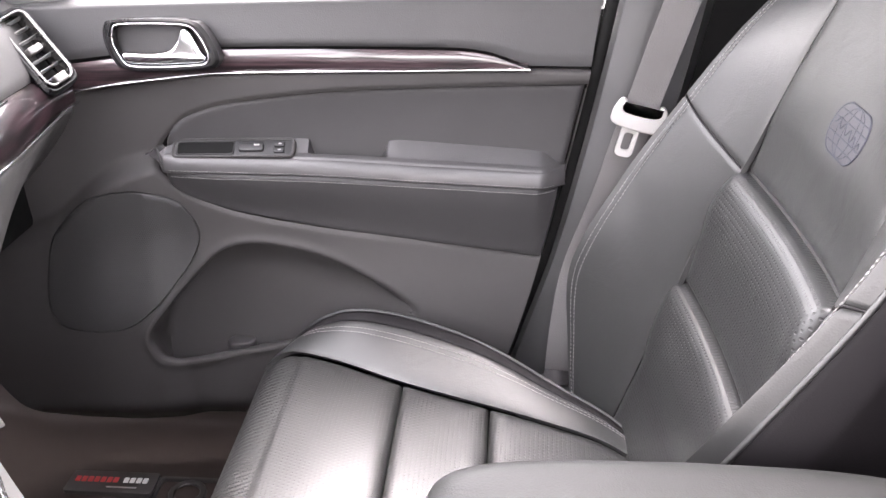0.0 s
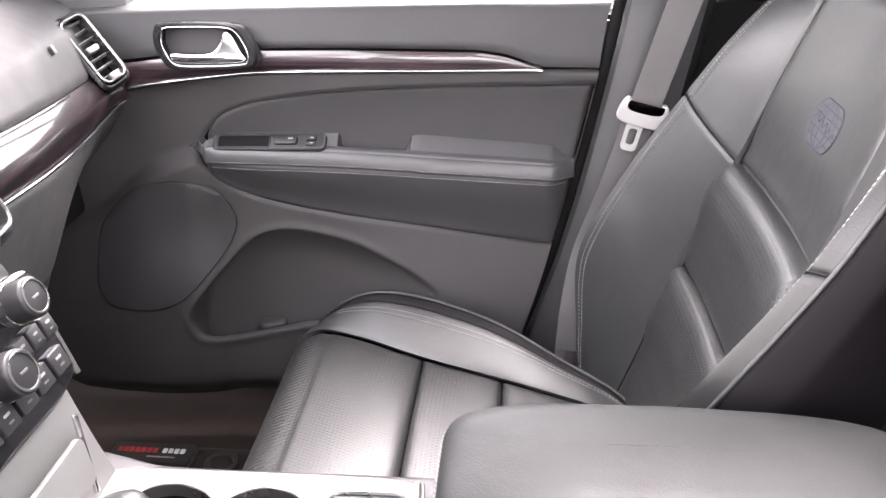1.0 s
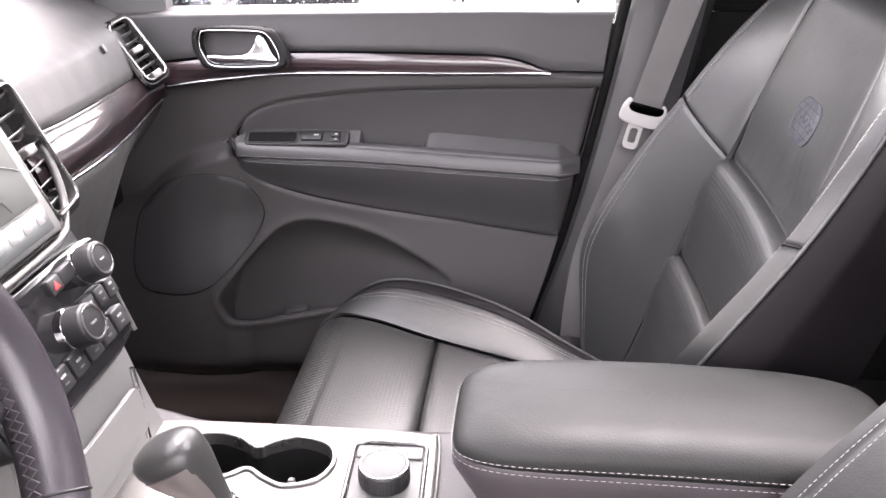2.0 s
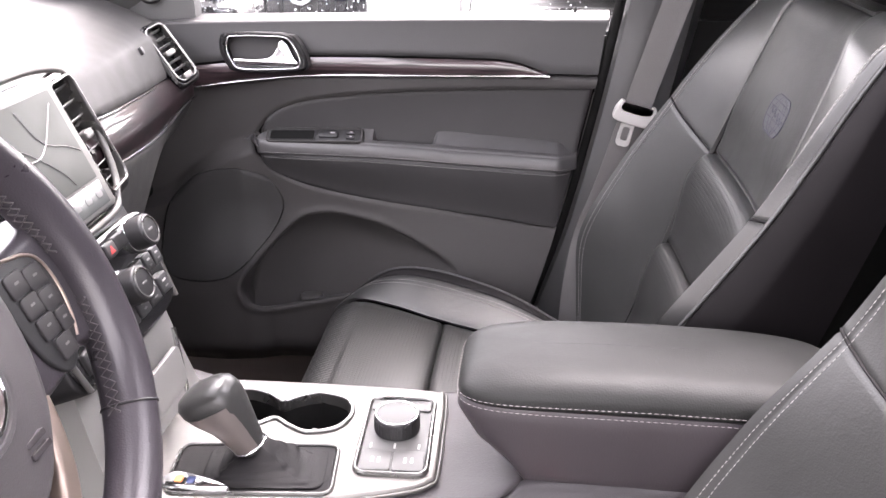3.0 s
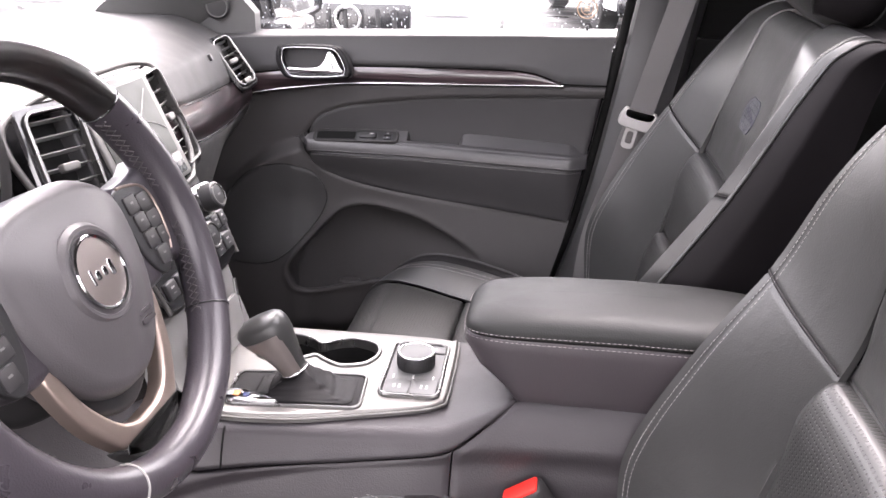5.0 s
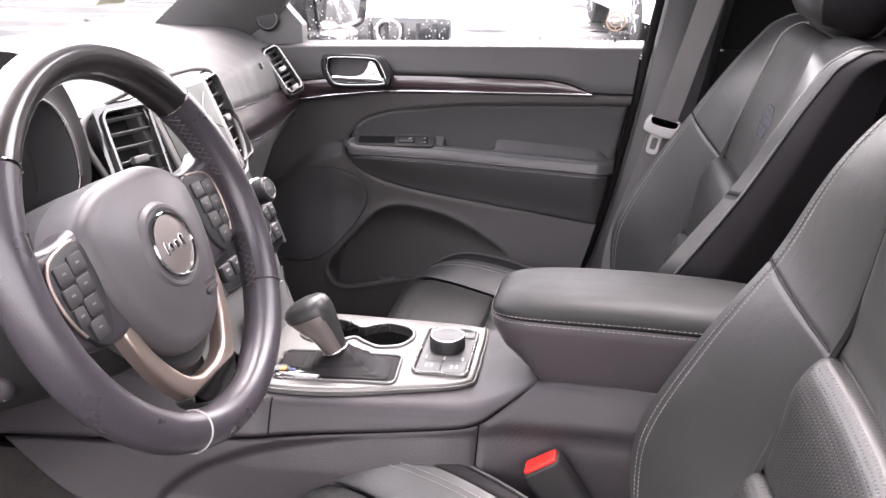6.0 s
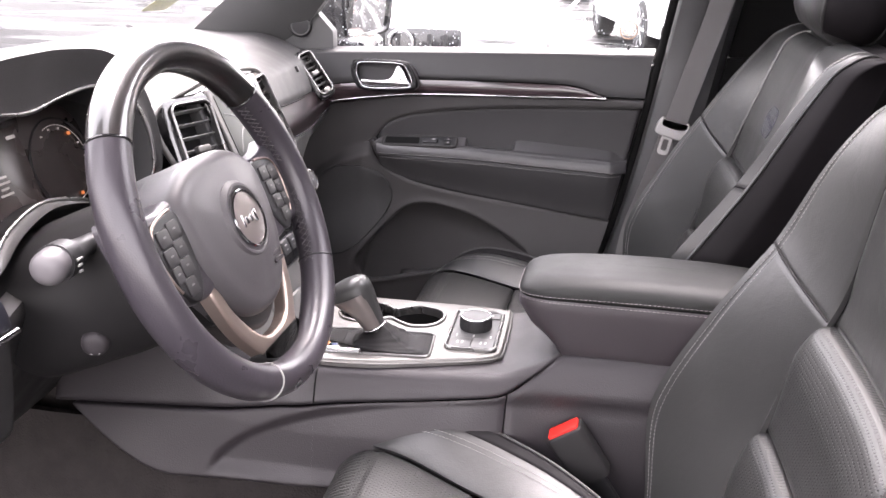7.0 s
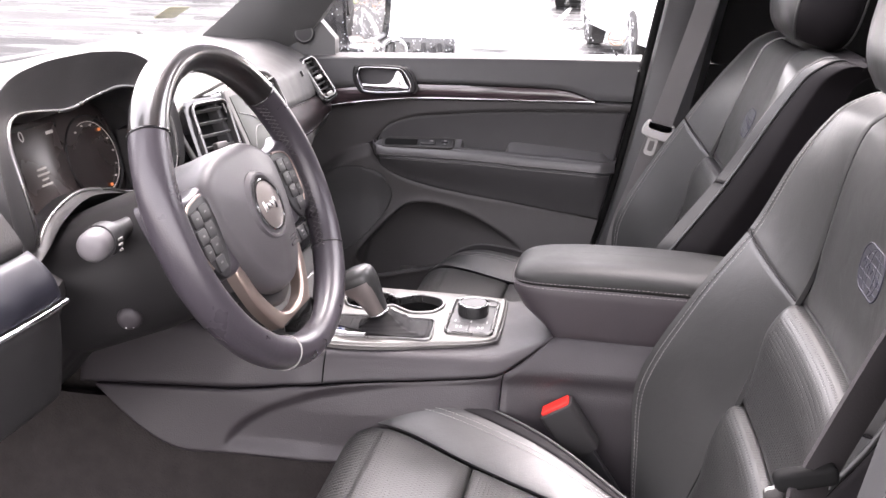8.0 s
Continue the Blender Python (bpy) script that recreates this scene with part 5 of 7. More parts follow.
for d, a, b, o in sections:
    c = axis0 + way * d * STEM + fwd * o
    kr.append([c + fwd * (-a * math.copysign(abs(math.cos(w)) ** 0.8, math.cos(w))) + np.array((0, 1, 0)) * b * math.copysign(abs(math.sin(w)) ** 0.8, math.sin(w)) for w in np.arange(36) * 2 * math.pi / 36])
loft("knob", kr, LEATHER, lever_thing, "black leather knob", sharp=60)
kr = []
for d, a, b, o in sections[1:6]:
    c = axis0 + way * (d * STEM - 0.003) + fwd * o + np.array((0, -0.0016, 0))
    kr.append([c + fwd * (-a * 0.9 * math.copysign(abs(math.cos(w)) ** 0.8, math.cos(w))) + np.array((0, 1, 0)) * (b * (math.copysign(abs(math.sin(w)) ** 0.8, math.sin(w)) if math.sin(w) < 0 else 0.2 * math.sin(w))) for w in np.arange(36) * 2 * math.pi / 36])
loft("face_plate", kr, KNOB_PLATE, lever_thing, "satin metal side plate", sharp=60)
tube("collar", [axis0 + way * 0.006 + fwd * 0.0175 * math.cos(w) + np.array((0, 1, 0)) * 0.0168 * math.sin(w) for w in np.arange(24) * 2 * math.pi / 24], 0.002, CHROME, lever_thing, closed=True, up=way)
ind = slab("gear_display", Frame((-0.176, -0.081, 0.889), (1, -0.05, 0), (0.05, 1, 0)), spline([(-0.036, 0.0), (-0.025, 0.012), (0.005, 0.008), (0.036, -0.004), (0.01, -0.011), (-0.028, -0.01)], 36, True), -0.004, 0.003, CHROME, lever_thing, "bright gear display", bevel=0.002)
slab("lit_letter", Frame((-0.194, -0.0805, 0.892), (1, 0, 0), (0, 1, 0)), rounded(0.008, 0.01, 0.002), 0, 0.001, ORANGE, ind, "orange light", bevel=0.0002)
slab("lit_letter", Frame((-0.181, -0.0815, 0.892), (1, 0, 0), (0, 1, 0)), rounded(0.008, 0.01, 0.002), 0, 0.001, surface("dark_blue_window", (0.02, 0.03, 0.09), 0.2), ind, "dark blue window", bevel=0.0002)

# armrest lid
lid = thing("console_armrest", "padded black leather console armrest with pale stitching", "armrest", (0.26, 0.046, 0.905))
LX0, LX1, LYC, LW = 0.08, 0.47, 0.0225, 0.0785


def lid_section(t, k):
    """A ring across the lid at height share t (0 bottom, 1 top), drawn in by k."""
    out = []
    for w in np.arange(64) * 2 * math.pi / 64:
        c, s = math.cos(w), math.sin(w)
        e = 2 / 5.5
        u, v = math.copysign(abs(c) ** e, c), math.copysign(abs(s) ** e, s)
        front = 1 if u < 0 else 0
        x = (LX0 + LX1) / 2 + u * ((LX1 - LX0) / 2 - k) + front * 0.08 * min(1.0, max(0.0, (0.6 - t) / 0.75)) ** 1.7 * abs(u) ** 4
        out.append((x, LYC + v * (LW - k), 0.911 + 0.09 * (min(t, 0.8) + 1.1 * max(t - 0.8, 0)) + 0.010 * (1 - ((x - 0.275) / 0.195) ** 2) * smooth01(np.array((t - 0.6) / 0.4))))
    return out


loft("lid_side", [lid_section(t, k) for t, k in ((-0.34, 0.014), (-0.28, 0.005), (-0.02, 0.002), (0.3, 0.001), (0.6, 0.0), (0.72, 0.0004), (0.755, 0.0018), (0.765, 0.02))], LID_SIDE, lid, "black leather side", sharp=60)
loft("lid_top", [lid_section(t, k) for t, k in ((0.752, 0.02), (0.758, 0.0022), (0.775, 0.0006), (0.81, 0.001), *[(0.81 + 0.21 * math.sin(a), 0.001 + 0.042 * (1 - math.cos(a))) for a in np.linspace(0.15, 1.5, 12)], (1.03, 0.05), (1.037, 0.06), (1.041, 0.07), (1.042, 0.0782))], LID_TOP, lid, "padded leather top", sharp=60, caps=(0, 1))
for t in (0.735, 0.81):
    stitches("stitching", [np.array(p) + np.array((0, -0.0006, 0)) for p in lid_section(t, -0.0005)[20:] + lid_section(t, -0.0005)[:12]], PALE_THREAD, lid, pitch=0.0062, length=0.0042, r=0.00048, label="pale stitching")

# ---------------------------------------------------------------- front seats
BACK0, BACK_UP, BACK_OUT = np.array((0.30, 0.0, 0.74)), np.array((0.316, 0.0, 0.949)), np.array((-0.949, 0.0, 0.316))
inner_w = curve([-0.1, 0.05, 0.184, 0.346, 0.45, 0.55, 0.6, 0.65], [0.175, 0.182, 0.186, 0.172, 0.168, 0.156, 0.136, 0.10])
outer_w = curve([-0.17, 0.0, 0.1, 0.25, 0.39, 0.46, 0.52, 0.57, 0.61, 0.65], [0.205, 0.262, 0.293, 0.303, 0.297, 0.287, 0.270, 0.256, 0.246, 0.228])
ridge_f = curve([-0.17, 0.0, 0.12, 0.25, 0.39, 0.5, 0.6], [-0.01, 0.07, 0.108, 0.09, 0.058, 0.032, 0.0])


def back_surface(q, s):
    """The backrest's front: |q| < 1 the middle, 1 to 2 a bolster up to its ridge, 2 to 3 round its side to the rear."""
    a, sg = np.abs(q), np.sign(q)
    # the bolster towards -y is slimmer, and flatter higher up
    h = smooth01(s / 0.4)
    ci, co, f = inner_w(s) - 0.018 * (q < 0), outer_w(s) - (0.056 + 0.009 * h) * (q < 0), ridge_f(s) + (0.008 - 0.0275 * h) * (q < 0)
    t = np.clip(a - 1, 0, 1)
    u = np.clip(a - 2, 0, 1)
    bow = np.sin(t * math.pi / 2)
    w = np.where(a < 1, a * ci, ci + (co - ci) * (0.55 * t + 0.45 * bow))
    out = np.where(a < 1, -0.012 * (1 - a * a), f * (0.6 * t + 0.4 * bow))
    w = w + 0.016 * np.sin(np.minimum(u * 2.2, 1) * math.pi / 2) - 0.05 * np.maximum(u - 0.4, 0)
    out = out - (f + 0.10) * u
    curl = np.clip((s - 0.57) / 0.05, 0, 1.6)
    out = out - 0.05 * (1 - np.cos(curl))
    wob = 0.006 * np.exp(-((s - 0.26) / 0.07) ** 2) * (a < 1)
    s = np.minimum(s, 0.57) + 0.05 * np.sin(curl)
    p = BACK0 + s[..., None] * BACK_UP + (out + wob)[..., None] * BACK_OUT
    p[..., 1] += sg * w
    return p


CUSH = spline([(0.33, 0.70), (0.27, 0.728), (0.19, 0.742), (0.118, 0.75), (0.0, 0.756), (-0.1, 0.762), (-0.16, 0.757), (-0.195, 0.735), (-0.208, 0.70), (-0.21, 0.65), (-0.203, 0.58)], 200)
CL = np.concatenate([[0], np.cumsum(np.linalg.norm(np.diff(CUSH, axis=0), axis=1))])
cush_in = curve([0.0, 0.1, 0.21, 0.33, 0.42, 0.5], [0.08, 0.108, 0.137, 0.178, 0.215, 0.245])
cush_out = curve([0.0, 0.1, 0.2, 0.28, 0.36, 0.45, 0.52], [0.112, 0.16, 0.215, 0.253, 0.278, 0.285, 0.28])
cush_rise = curve([0.0, 0.1, 0.25, 0.38, 0.47, 0.53, 0.6], [0.004, 0.014, 0.042, 0.05, 0.03, 0.008, 0.0])


def cushion_surface(q, s):
    """The cushion's top: s metres from the rear edge forward and down the front; q across as on the backrest."""
    a, sg = np.abs(q), np.sign(q)
    x, z = np.interp(s, CL, CUSH[:, 0]), np.interp(s, CL, CUSH[:, 1])
    ci, co, f = cush_in(s), cush_out(s), cush_rise(s)
    t, u = np.clip(a - 1, 0, 1), np.clip(a - 2, 0, 1)
    w = np.where(a < 1, a * ci, ci + (co - ci) * (0.85 * t + 0.15 * np.sin(t * math.pi / 2)))
    crown = 0.95 * t - 0.1 * t**3
    z = z + np.where(a < 1, -0.006 * (1 - a * a), f * crown) + 0.012 * np.exp(-((s - 0.36) / 0.09) ** 2) * (a < 1) * (1 - a * a)
    w = w + 0.02 * np.sin(np.minimum(u * 2, 1) * math.pi / 2)
    z = z - (0.003 * np.minimum(u / 0.2, 1) + 0.14 * np.maximum(u - 0.2, 0) / 0.8) * smooth01((0.62 - s) / 0.1)
    x = x + 0.02 * t * smooth01((s - 0.42) / 0.08)
    return np.stack([x, sg * w, z], -1)


def seat(name, label, out_side, lift, head_out=0.0, bend=0.0):
    """A front seat at its own middle (y = 0); out_side: +1 where its outer side lies to +y."""
    st = thing(name, label, "car seat", (0.1, 0.0, 0.46), group="front seats")
    # cushion; lift: how far its rear and its front stand higher
    def cushion(q, s):
        p = cushion_surface(q, s)
        p[..., 2] += lift[0] + (lift[1] - lift[0]) * np.clip(s / 0.45, 0, 1)
        return p

    ribs = lambda lu, lv, q, s: 0.001 * np.sin(lu * 2 * math.pi / 0.008) * smooth01((s - 0.475) / 0.02) - 0.002 * smooth01((s - 0.475) / 0.008)
    patch("cushion_front", cushion, -1, 1, 0.331, 0.60, 220, 70, PERF, st, "perforated leather with ribbed front", puff=0.010, edge=0.03, flip=1, dips=(1, 1, 1, 0), crease=ribs)
    patch("cushion_middle", cushion, -1, 1, 0.213, 0.329, 60, 30, PERF, st, "perforated leather", puff=0.009, edge=0.026, flip=1)
    patch("cushion_rear", cushion, -1, 1, 0.02, 0.211, 60, 40, PERF, st, "perforated leather", puff=0.009, edge=0.026, flip=1)
    for sg in (1, -1):
        bol = patch("cushion_bolster", cushion, sg * 1.0, sg * 1.8, 0.02, 0.60, 26, 110, LEATHER, st, "smooth leather bolster", puff=0.0012, edge=0.022, flip=sg, dips=(1, 1, 1, 0), depth=0.006)
        side = patch("cushion_side", cushion, sg * 1.8, sg * 3.0, 0.02, 0.60, 40, 80, LEATHER_SIDE, st, "black vinyl side, darkened as in shade", puff=0.003, edge=0.006, flip=sg, dips=(1, 0, 1, 0))
        ss = np.linspace(0.03, 0.5, 140)
        for qq, o in ((1.56, 0.0014), (1.65, 0.0014)):
            stitches("stitching", cushion(np.full(140, sg * qq), ss) + np.array((0, 0, o)), THREAD, bol)
        tube("piping", cushion(np.full(140, sg * 2.15), ss), 0.0026, LEATHER, side, "leather piping")
        box("seat_skirt", (-0.13, sg * 0.27 - 0.035, 0.50), (0.36, sg * 0.27 + 0.035, 0.68), DARK, st, "dark plastic seat base", bevel=0.012)
    box("cushion_pan", (-0.15, -0.26, 0.50), (0.36, 0.26, 0.66), DARK, st, bevel=0.01)
    for sg in (1, -1):
        box("rail", (-0.18, sg * 0.2 - 0.02, 0.44), (0.42, sg * 0.2 + 0.02, 0.51), DARK, st, "dark metal rail", bevel=0.004)
    # backrest: three middle panels; bend: how far its upper part stands forward
    def back_skin(q, s):
        return back_surface(q, s) + (bend * smooth01((s - 0.36) / 0.22))[..., None] * BACK_OUT

    def top_roll(s, top):
        """A cushion's upper edge, rolled over into the seam above it."""
        return 0.013 * (np.sqrt(np.clip(1 - np.clip((s - top + 0.032) / 0.032, 0, 1) ** 2, 0, 1)) - 1)

    patch("back_lower", back_skin, -1, 1, -0.06, 0.183, 60, 70, PERF, st, "perforated leather", puff=0.009, edge=0.024, flip=-1, depth=0.012, crease=lambda lu, lv, q, s: 0.010 * smooth01((s - 0.05) / 0.08) + top_roll(s, 0.183))
    patch("back_middle", back_skin, -1, 1, 0.185, 0.345, 60, 60, PERF, st, "perforated leather", puff=0.009, edge=0.024, flip=-1, depth=0.012, crease=lambda lu, lv, q, s: 0.012 * smooth01((s - 0.235) / 0.07) - 0.004 * smooth01((0.25 - s) / 0.05) + top_roll(s, 0.345))
    patch("back_pad", lambda q, s: back_skin(q, s) - BACK_OUT * 0.0125, -1.04, 1.04, -0.06, 0.36, 40, 40, LEATHER, st, "leather under the panel seams", puff=0.002, edge=0.01, flip=-1, depth=0.004)
    patch("back_top", back_skin, -1, 1, 0.622, 0.648, 50, 16, LEATHER, st, "leather top edge", puff=0.003, edge=0.006, flip=-1, depth=0.012)
    patch("back_upper", back_skin, -1, 1, 0.347, 0.620, 60, 60, LEATHER, st, "smooth leather", puff=0.007, edge=0.016, flip=-1, depth=0.012, crease=lambda lu, lv, q, s: -0.007 * smooth01((0.43 - s) / 0.07))
    for sg in (1, -1):
        fl = -sg
        groove = lambda lu, lv, q, s: -0.0012 * np.exp(-((np.abs(q) - 1.86) / 0.02) ** 2)
        seam = lambda u: 0.346 + 0.038 * np.clip(u, 0, 1)
        low = patch("back_bolster", back_skin, sg * 0.98, sg * 2.12, -0.16, lambda u: seam(u) + 0.0005, 46, 100, LEATHER, st, "smooth leather bolster", puff=0.002, edge=0.005, dips=(1, 0, 0, 1), flip=fl, crease=groove, depth=0.006)
        up = patch("back_shoulder", back_skin, sg * 0.98, sg * 2.12, lambda u: seam(u) - 0.0005, 0.648, 46, 70, LEATHER, st, "smooth leather shoulder", puff=0.002, edge=0.005, dips=(1, 0, 1, 0), flip=fl, crease=groove, depth=0.006)
        patch("back_side", back_skin, sg * 2.12, sg * 3.0, -0.16, 0.648, 30, 90, LEATHER_SIDE, st, "black vinyl side, darkened as in shade", puff=0.003, edge=0.006, flip=fl, dips=(1, 0, 0, 0))
        uu = np.linspace(0.02, 1, 30)
        tube("seam", back_skin(sg * (0.98 + 1.14 * uu), seam(uu)) - BACK_OUT * 0.0006, 0.0014, LEATHER_SIDE, low)
        ss = np.linspace(-0.15, 0.64, 190)
        for qq in (1.82, 1.89):
            stitches("stitching", back_skin(np.full(190, sg * qq), ss) + BACK_OUT * 0.0004, THREAD, low)
        tube("piping", back_skin(np.full(190, sg * 2.12), ss), 0.0028, LEATHER, st, "leather piping")
    # rear shell, from side to side, and the top that closes it to the front
    def behind(w, sv):
        lo, hi = back_skin(np.full(w.shape, -3.0), sv), back_skin(np.full(w.shape, 3.0), sv)
        k = (w[..., None] + 1) / 2
        return lo + (hi - lo) * k - BACK_OUT * (0.03 * np.cos(w * math.pi / 2))[..., None]

    sv, ww = np.meshgrid(np.linspace(-0.06, 0.648, 24), np.linspace(-1, 1, 20), indexing="ij")
    sheet("back_shell", behind(ww, sv), 0.004, tuple(BACK_OUT), LEATHER_SIDE, st, "black vinyl seat back, darkened as in shade")
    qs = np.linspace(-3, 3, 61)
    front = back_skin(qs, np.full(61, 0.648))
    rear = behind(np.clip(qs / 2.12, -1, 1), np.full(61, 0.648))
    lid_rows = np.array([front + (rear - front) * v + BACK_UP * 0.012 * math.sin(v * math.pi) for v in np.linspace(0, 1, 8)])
    # takes the shaded side colour too, which tones down the light from above
    sheet("top_cover", lid_rows, 0.004, tuple(-BACK_UP), LEATHER_SIDE, st, "cover behind the top edge, darkened as in shade")
    # emblem pressed into the leather: rim, globe lines and a band
    def on_back(u, v, lift_out):
        """A point u across and v up from the emblem's middle, just proud of the panel."""
        sv = np.array([0.455 + v])
        return back_skin(np.array([u]) / inner_w(sv), sv)[0] + BACK_OUT * lift_out

    o = ccw(rounded(0.084, 0.05, 0.023, 10))
    verts = [on_back(u * k, v * k, 0.0008) for k in (1.0, 0.7, 0.4, 0.1) for u, v in o]
    emb = poly("emblem", verts, grid_faces(4, len(o), 0, True) + [tuple(range(3 * len(o), 4 * len(o)))], EMBOSS, st, "embossed oval emblem", 60)
    tube("emblem_rim", [on_back(u, v, 0.0005) for u, v in o], 0.001, EMBOSS_LINE, emb, closed=True, up=BACK_OUT)
    for k in (-0.65, -0.3, 0.3, 0.65):
        tube("emblem_line", [on_back(k * 0.041 * math.cos(t), 0.0245 * math.sin(t), 0.0005) for t in np.linspace(-1.45, 1.45, 12)], 0.0008, EMBOSS_LINE, emb, up=BACK_OUT, n=5)
        tube("emblem_line", [on_back(0.04 * t * math.sqrt(1 - 0.55 * k * k), k * 0.0245, 0.0005) for t in np.linspace(-1, 1, 6)], 0.0008, EMBOSS_LINE, emb, up=BACK_OUT, n=5)
    tube("emblem_script", [on_back(-0.036 + 0.072 * t, 0.004 * math.sin(t * 30) + 0.01 * (t - 0.5), 0.0005) for t in np.linspace(0, 1, 60)], 0.0011, EMBOSS_LINE, emb, up=BACK_OUT, n=5)
    # head restraint on two short posts: a front cushion, dark side panels and piping between
    rings, hr0 = [], BACK0 + BACK_UP * 0.612 - BACK_OUT * (0.022 - head_out)
    for t in np.linspace(0, 1, 19):
        k = max(0.0, 1 - abs(2 * t - 1) ** 3.6)
        hw, hd = 0.07 + 0.062 * k**0.55, 0.012 + 0.056 * k**0.5
        c = hr0 + BACK_UP * (0.205 * t) - BACK_OUT * (0.012 - 0.03 * t)
        row = []
        for w in np.arange(40) * 2 * math.pi / 40:
            cs, sn = math.cos(w), math.sin(w)
            row.append(c + np.array((0, 1, 0)) * hw * math.copysign(abs(cs) ** 0.55, cs) + BACK_OUT * hd * math.copysign(abs(sn) ** 0.7, sn))
        rings.append(row)
    head = loft("head_restraint", rings, LEATHER, st, "padded leather head restraint", sharp=75)
    for sg, ids in ((1, (34, 35, 36, 37, 38, 39, 0, 1, 2, 3, 4)), (-1, (16, 17, 18, 19, 20, 21, 22, 23, 24, 25, 26))):
        mid = np.mean([np.mean(r, axis=0) for r in rings], axis=0)
        side = np.array([[mid + (np.array(r[i]) - mid) * 1.006 + np.array((0, sg * 0.0012, 0)) for i in ids] for r in rings[1:-1]])
        sheet("side_panel", side, 0.002, (0, -sg, 0), LEATHER_SIDE, head, "side panel darkened as in shade")
        tube("piping", np.concatenate([side[:, -1 if sg > 0 else 0], side[::-1, 0 if sg > 0 else -1]]), 0.0028, LEATHER, head, closed=True, up=(0, 1, 0))
        base = BACK0 + BACK_UP * 0.60 - BACK_OUT * (0.05 - head_out * 0.5) + np.array((0, sg * 0.07, 0))
        post = tube("post", [base + BACK_UP * t for t in np.linspace(0, 0.06, 4)], 0.0055, CHROME, st, "chrome head restraint post", n=12)
        slab("post_collar", Frame(base + BACK_UP * 0.018, (0, 1, 0), BACK_OUT), circle(0.011, 20), 0, 0.008, CHROME if sg < 0 else DARK, post, bevel=0.003)
    # airbag tag on the outer side
    tagp = back_skin(np.array([2.35 * out_side]), np.array([0.5]))[0]
    tg = slab("side_tag", Frame(tagp + np.array((-0.006, out_side * 0.004, 0)), (0.25, 0.0, 1.0), (-1, 0, 0.25)), rounded(0.036, 0.018, 0.003), -0.002, 0.002, DARK, st, "small dark tag with a pale mark", bevel=0.001)
    slab("tag_mark", Frame(tagp + np.array((-0.006, out_side * 0.004, 0)), (0.25, 0.0, 1.0), (-1, 0, 0.25)), rounded(0.022, 0.009, 0.001), -0.0026, 0.0026, WHITE_PRINT, tg, bevel=0.0002)
    return st


pseat = seat("passenger_seat", "black leather passenger seat with perforated middle and grey stitching", 1, (0.0, -0.006))
pseat.location = Vector((0.1, 0.375, 0.46))
dseat = seat("driver_seat", "black leather driver seat with perforated middle, beside the open door", -1, (-0.006, 0.024), 0.06, 0.032)
dseat.location = Vector((0.146, -0.385, 0.445))

# ---------------------------------------------------------------- steering wheel, column and cluster
wheel = thing("steering_wheel", "leather and dark wood steering wheel with metal lower spoke", "steering wheel", (-0.19, -0.384, 1.18))
WF = Frame((-0.188, -0.384, 1.182), (0, 1, 0), (-math.sin(0.398), 0, math.cos(0.398)))
RIM_R, RIM_T = 0.178, 0.0188


def rim_arc(name, a0, a1, mat, label, swell=1.0):
    n = max(8, int(abs(a1 - a0) / 3))
    rings = []
    for a in np.radians(np.linspace(a0, a1, n)):
        e = math.cos(a), math.sin(a)
        rings.append([WF(e[0] * (RIM_R + RIM_T * swell * math.cos(w)), e[1] * (RIM_R + RIM_T * swell * math.cos(w)), RIM_T * 1.12 * swell * math.sin(w)) for w in np.arange(18) * 2 * math.pi / 18])
    return loft(name, rings, mat, wheel, label, sharp=60)


rim_arc("rim_wood", 39, 141, WHEEL_WOOD, "glossy dark wood upper rim", 1.0)
for a0, a1 in ((141.5, 245), (245.5, 324), (324.5, 398.5)):
    rim_arc("rim_leather", a0, a1, WHEEL_LEATHER, "black leather rim")
for a, m in ((39, GLOSS), (141, GLOSS), (245.2, THREAD), (324.2, DARK)):
    e = math.cos(radians(a)), math.sin(radians(a))
    tube("rim_joint", [WF(e[0] * (RIM_R + (RIM_T + 0.0002) * math.cos(w)), e[1] * (RIM_R + (RIM_T + 0.0002) * math.cos(w)), (RIM_T * 1.12 + 0.0002) * math.sin(w)) for w in np.arange(24) * 2 * math.pi / 24], 0.0011, m, wheel, closed=True, up=(e[1], 0.1, e[0]), n=6)
# laced seam inside the rim
for a0, a1 in ((-38, -6), (8, 37), (143, 172), (186, 218)):
    for ph in (0, 1):
        pts = []
        for k, a in enumerate(np.radians(np.linspace(a0, a1, 13))):
            e = math.cos(a), math.sin(a)
            side = 0.0055 * (1 if (k + ph) % 2 else -1)
            pts.append(WF(e[0] * (RIM_R - RIM_T - 0.0005), e[1] * (RIM_R - RIM_T - 0.0005), side))
        tube("lacing", pts, 0.001, LACE, wheel, up=WF.n, n=5)
# hub
hub_o = spline([(0.0, 0.07), (0.05, 0.066), (0.088, 0.042), (0.093, 0.0), (0.08, -0.05), (0.052, -0.088), (0.025, -0.104), (0.0, -0.107), (-0.025, -0.104), (-0.052, -0.088), (-0.08, -0.05), (-0.093, 0.0), (-0.088, 0.042), (-0.05, 0.066)], 84, True)
hub = slab("hub", WF, hub_o, -0.045, 0.008, HUB, wheel, "dark grey airbag cover", bevel=0.018, steps=7, sharp=60, dome=0.012)
HB = Frame(WF(0.0, -0.008, 0.0188), WF.a, WF.b)
ring_plate("badge_ring", HB, circle(0.043, 48), circle(0.032, 48), -0.012, 0.0006, HUB, hub, bevel=0.004)
ring_plate("badge_rim", HB, circle(0.0315, 40), circle(0.0285, 40), -0.002, 0.003, CHROME, hub, "chrome badge rim", bevel=0.001)
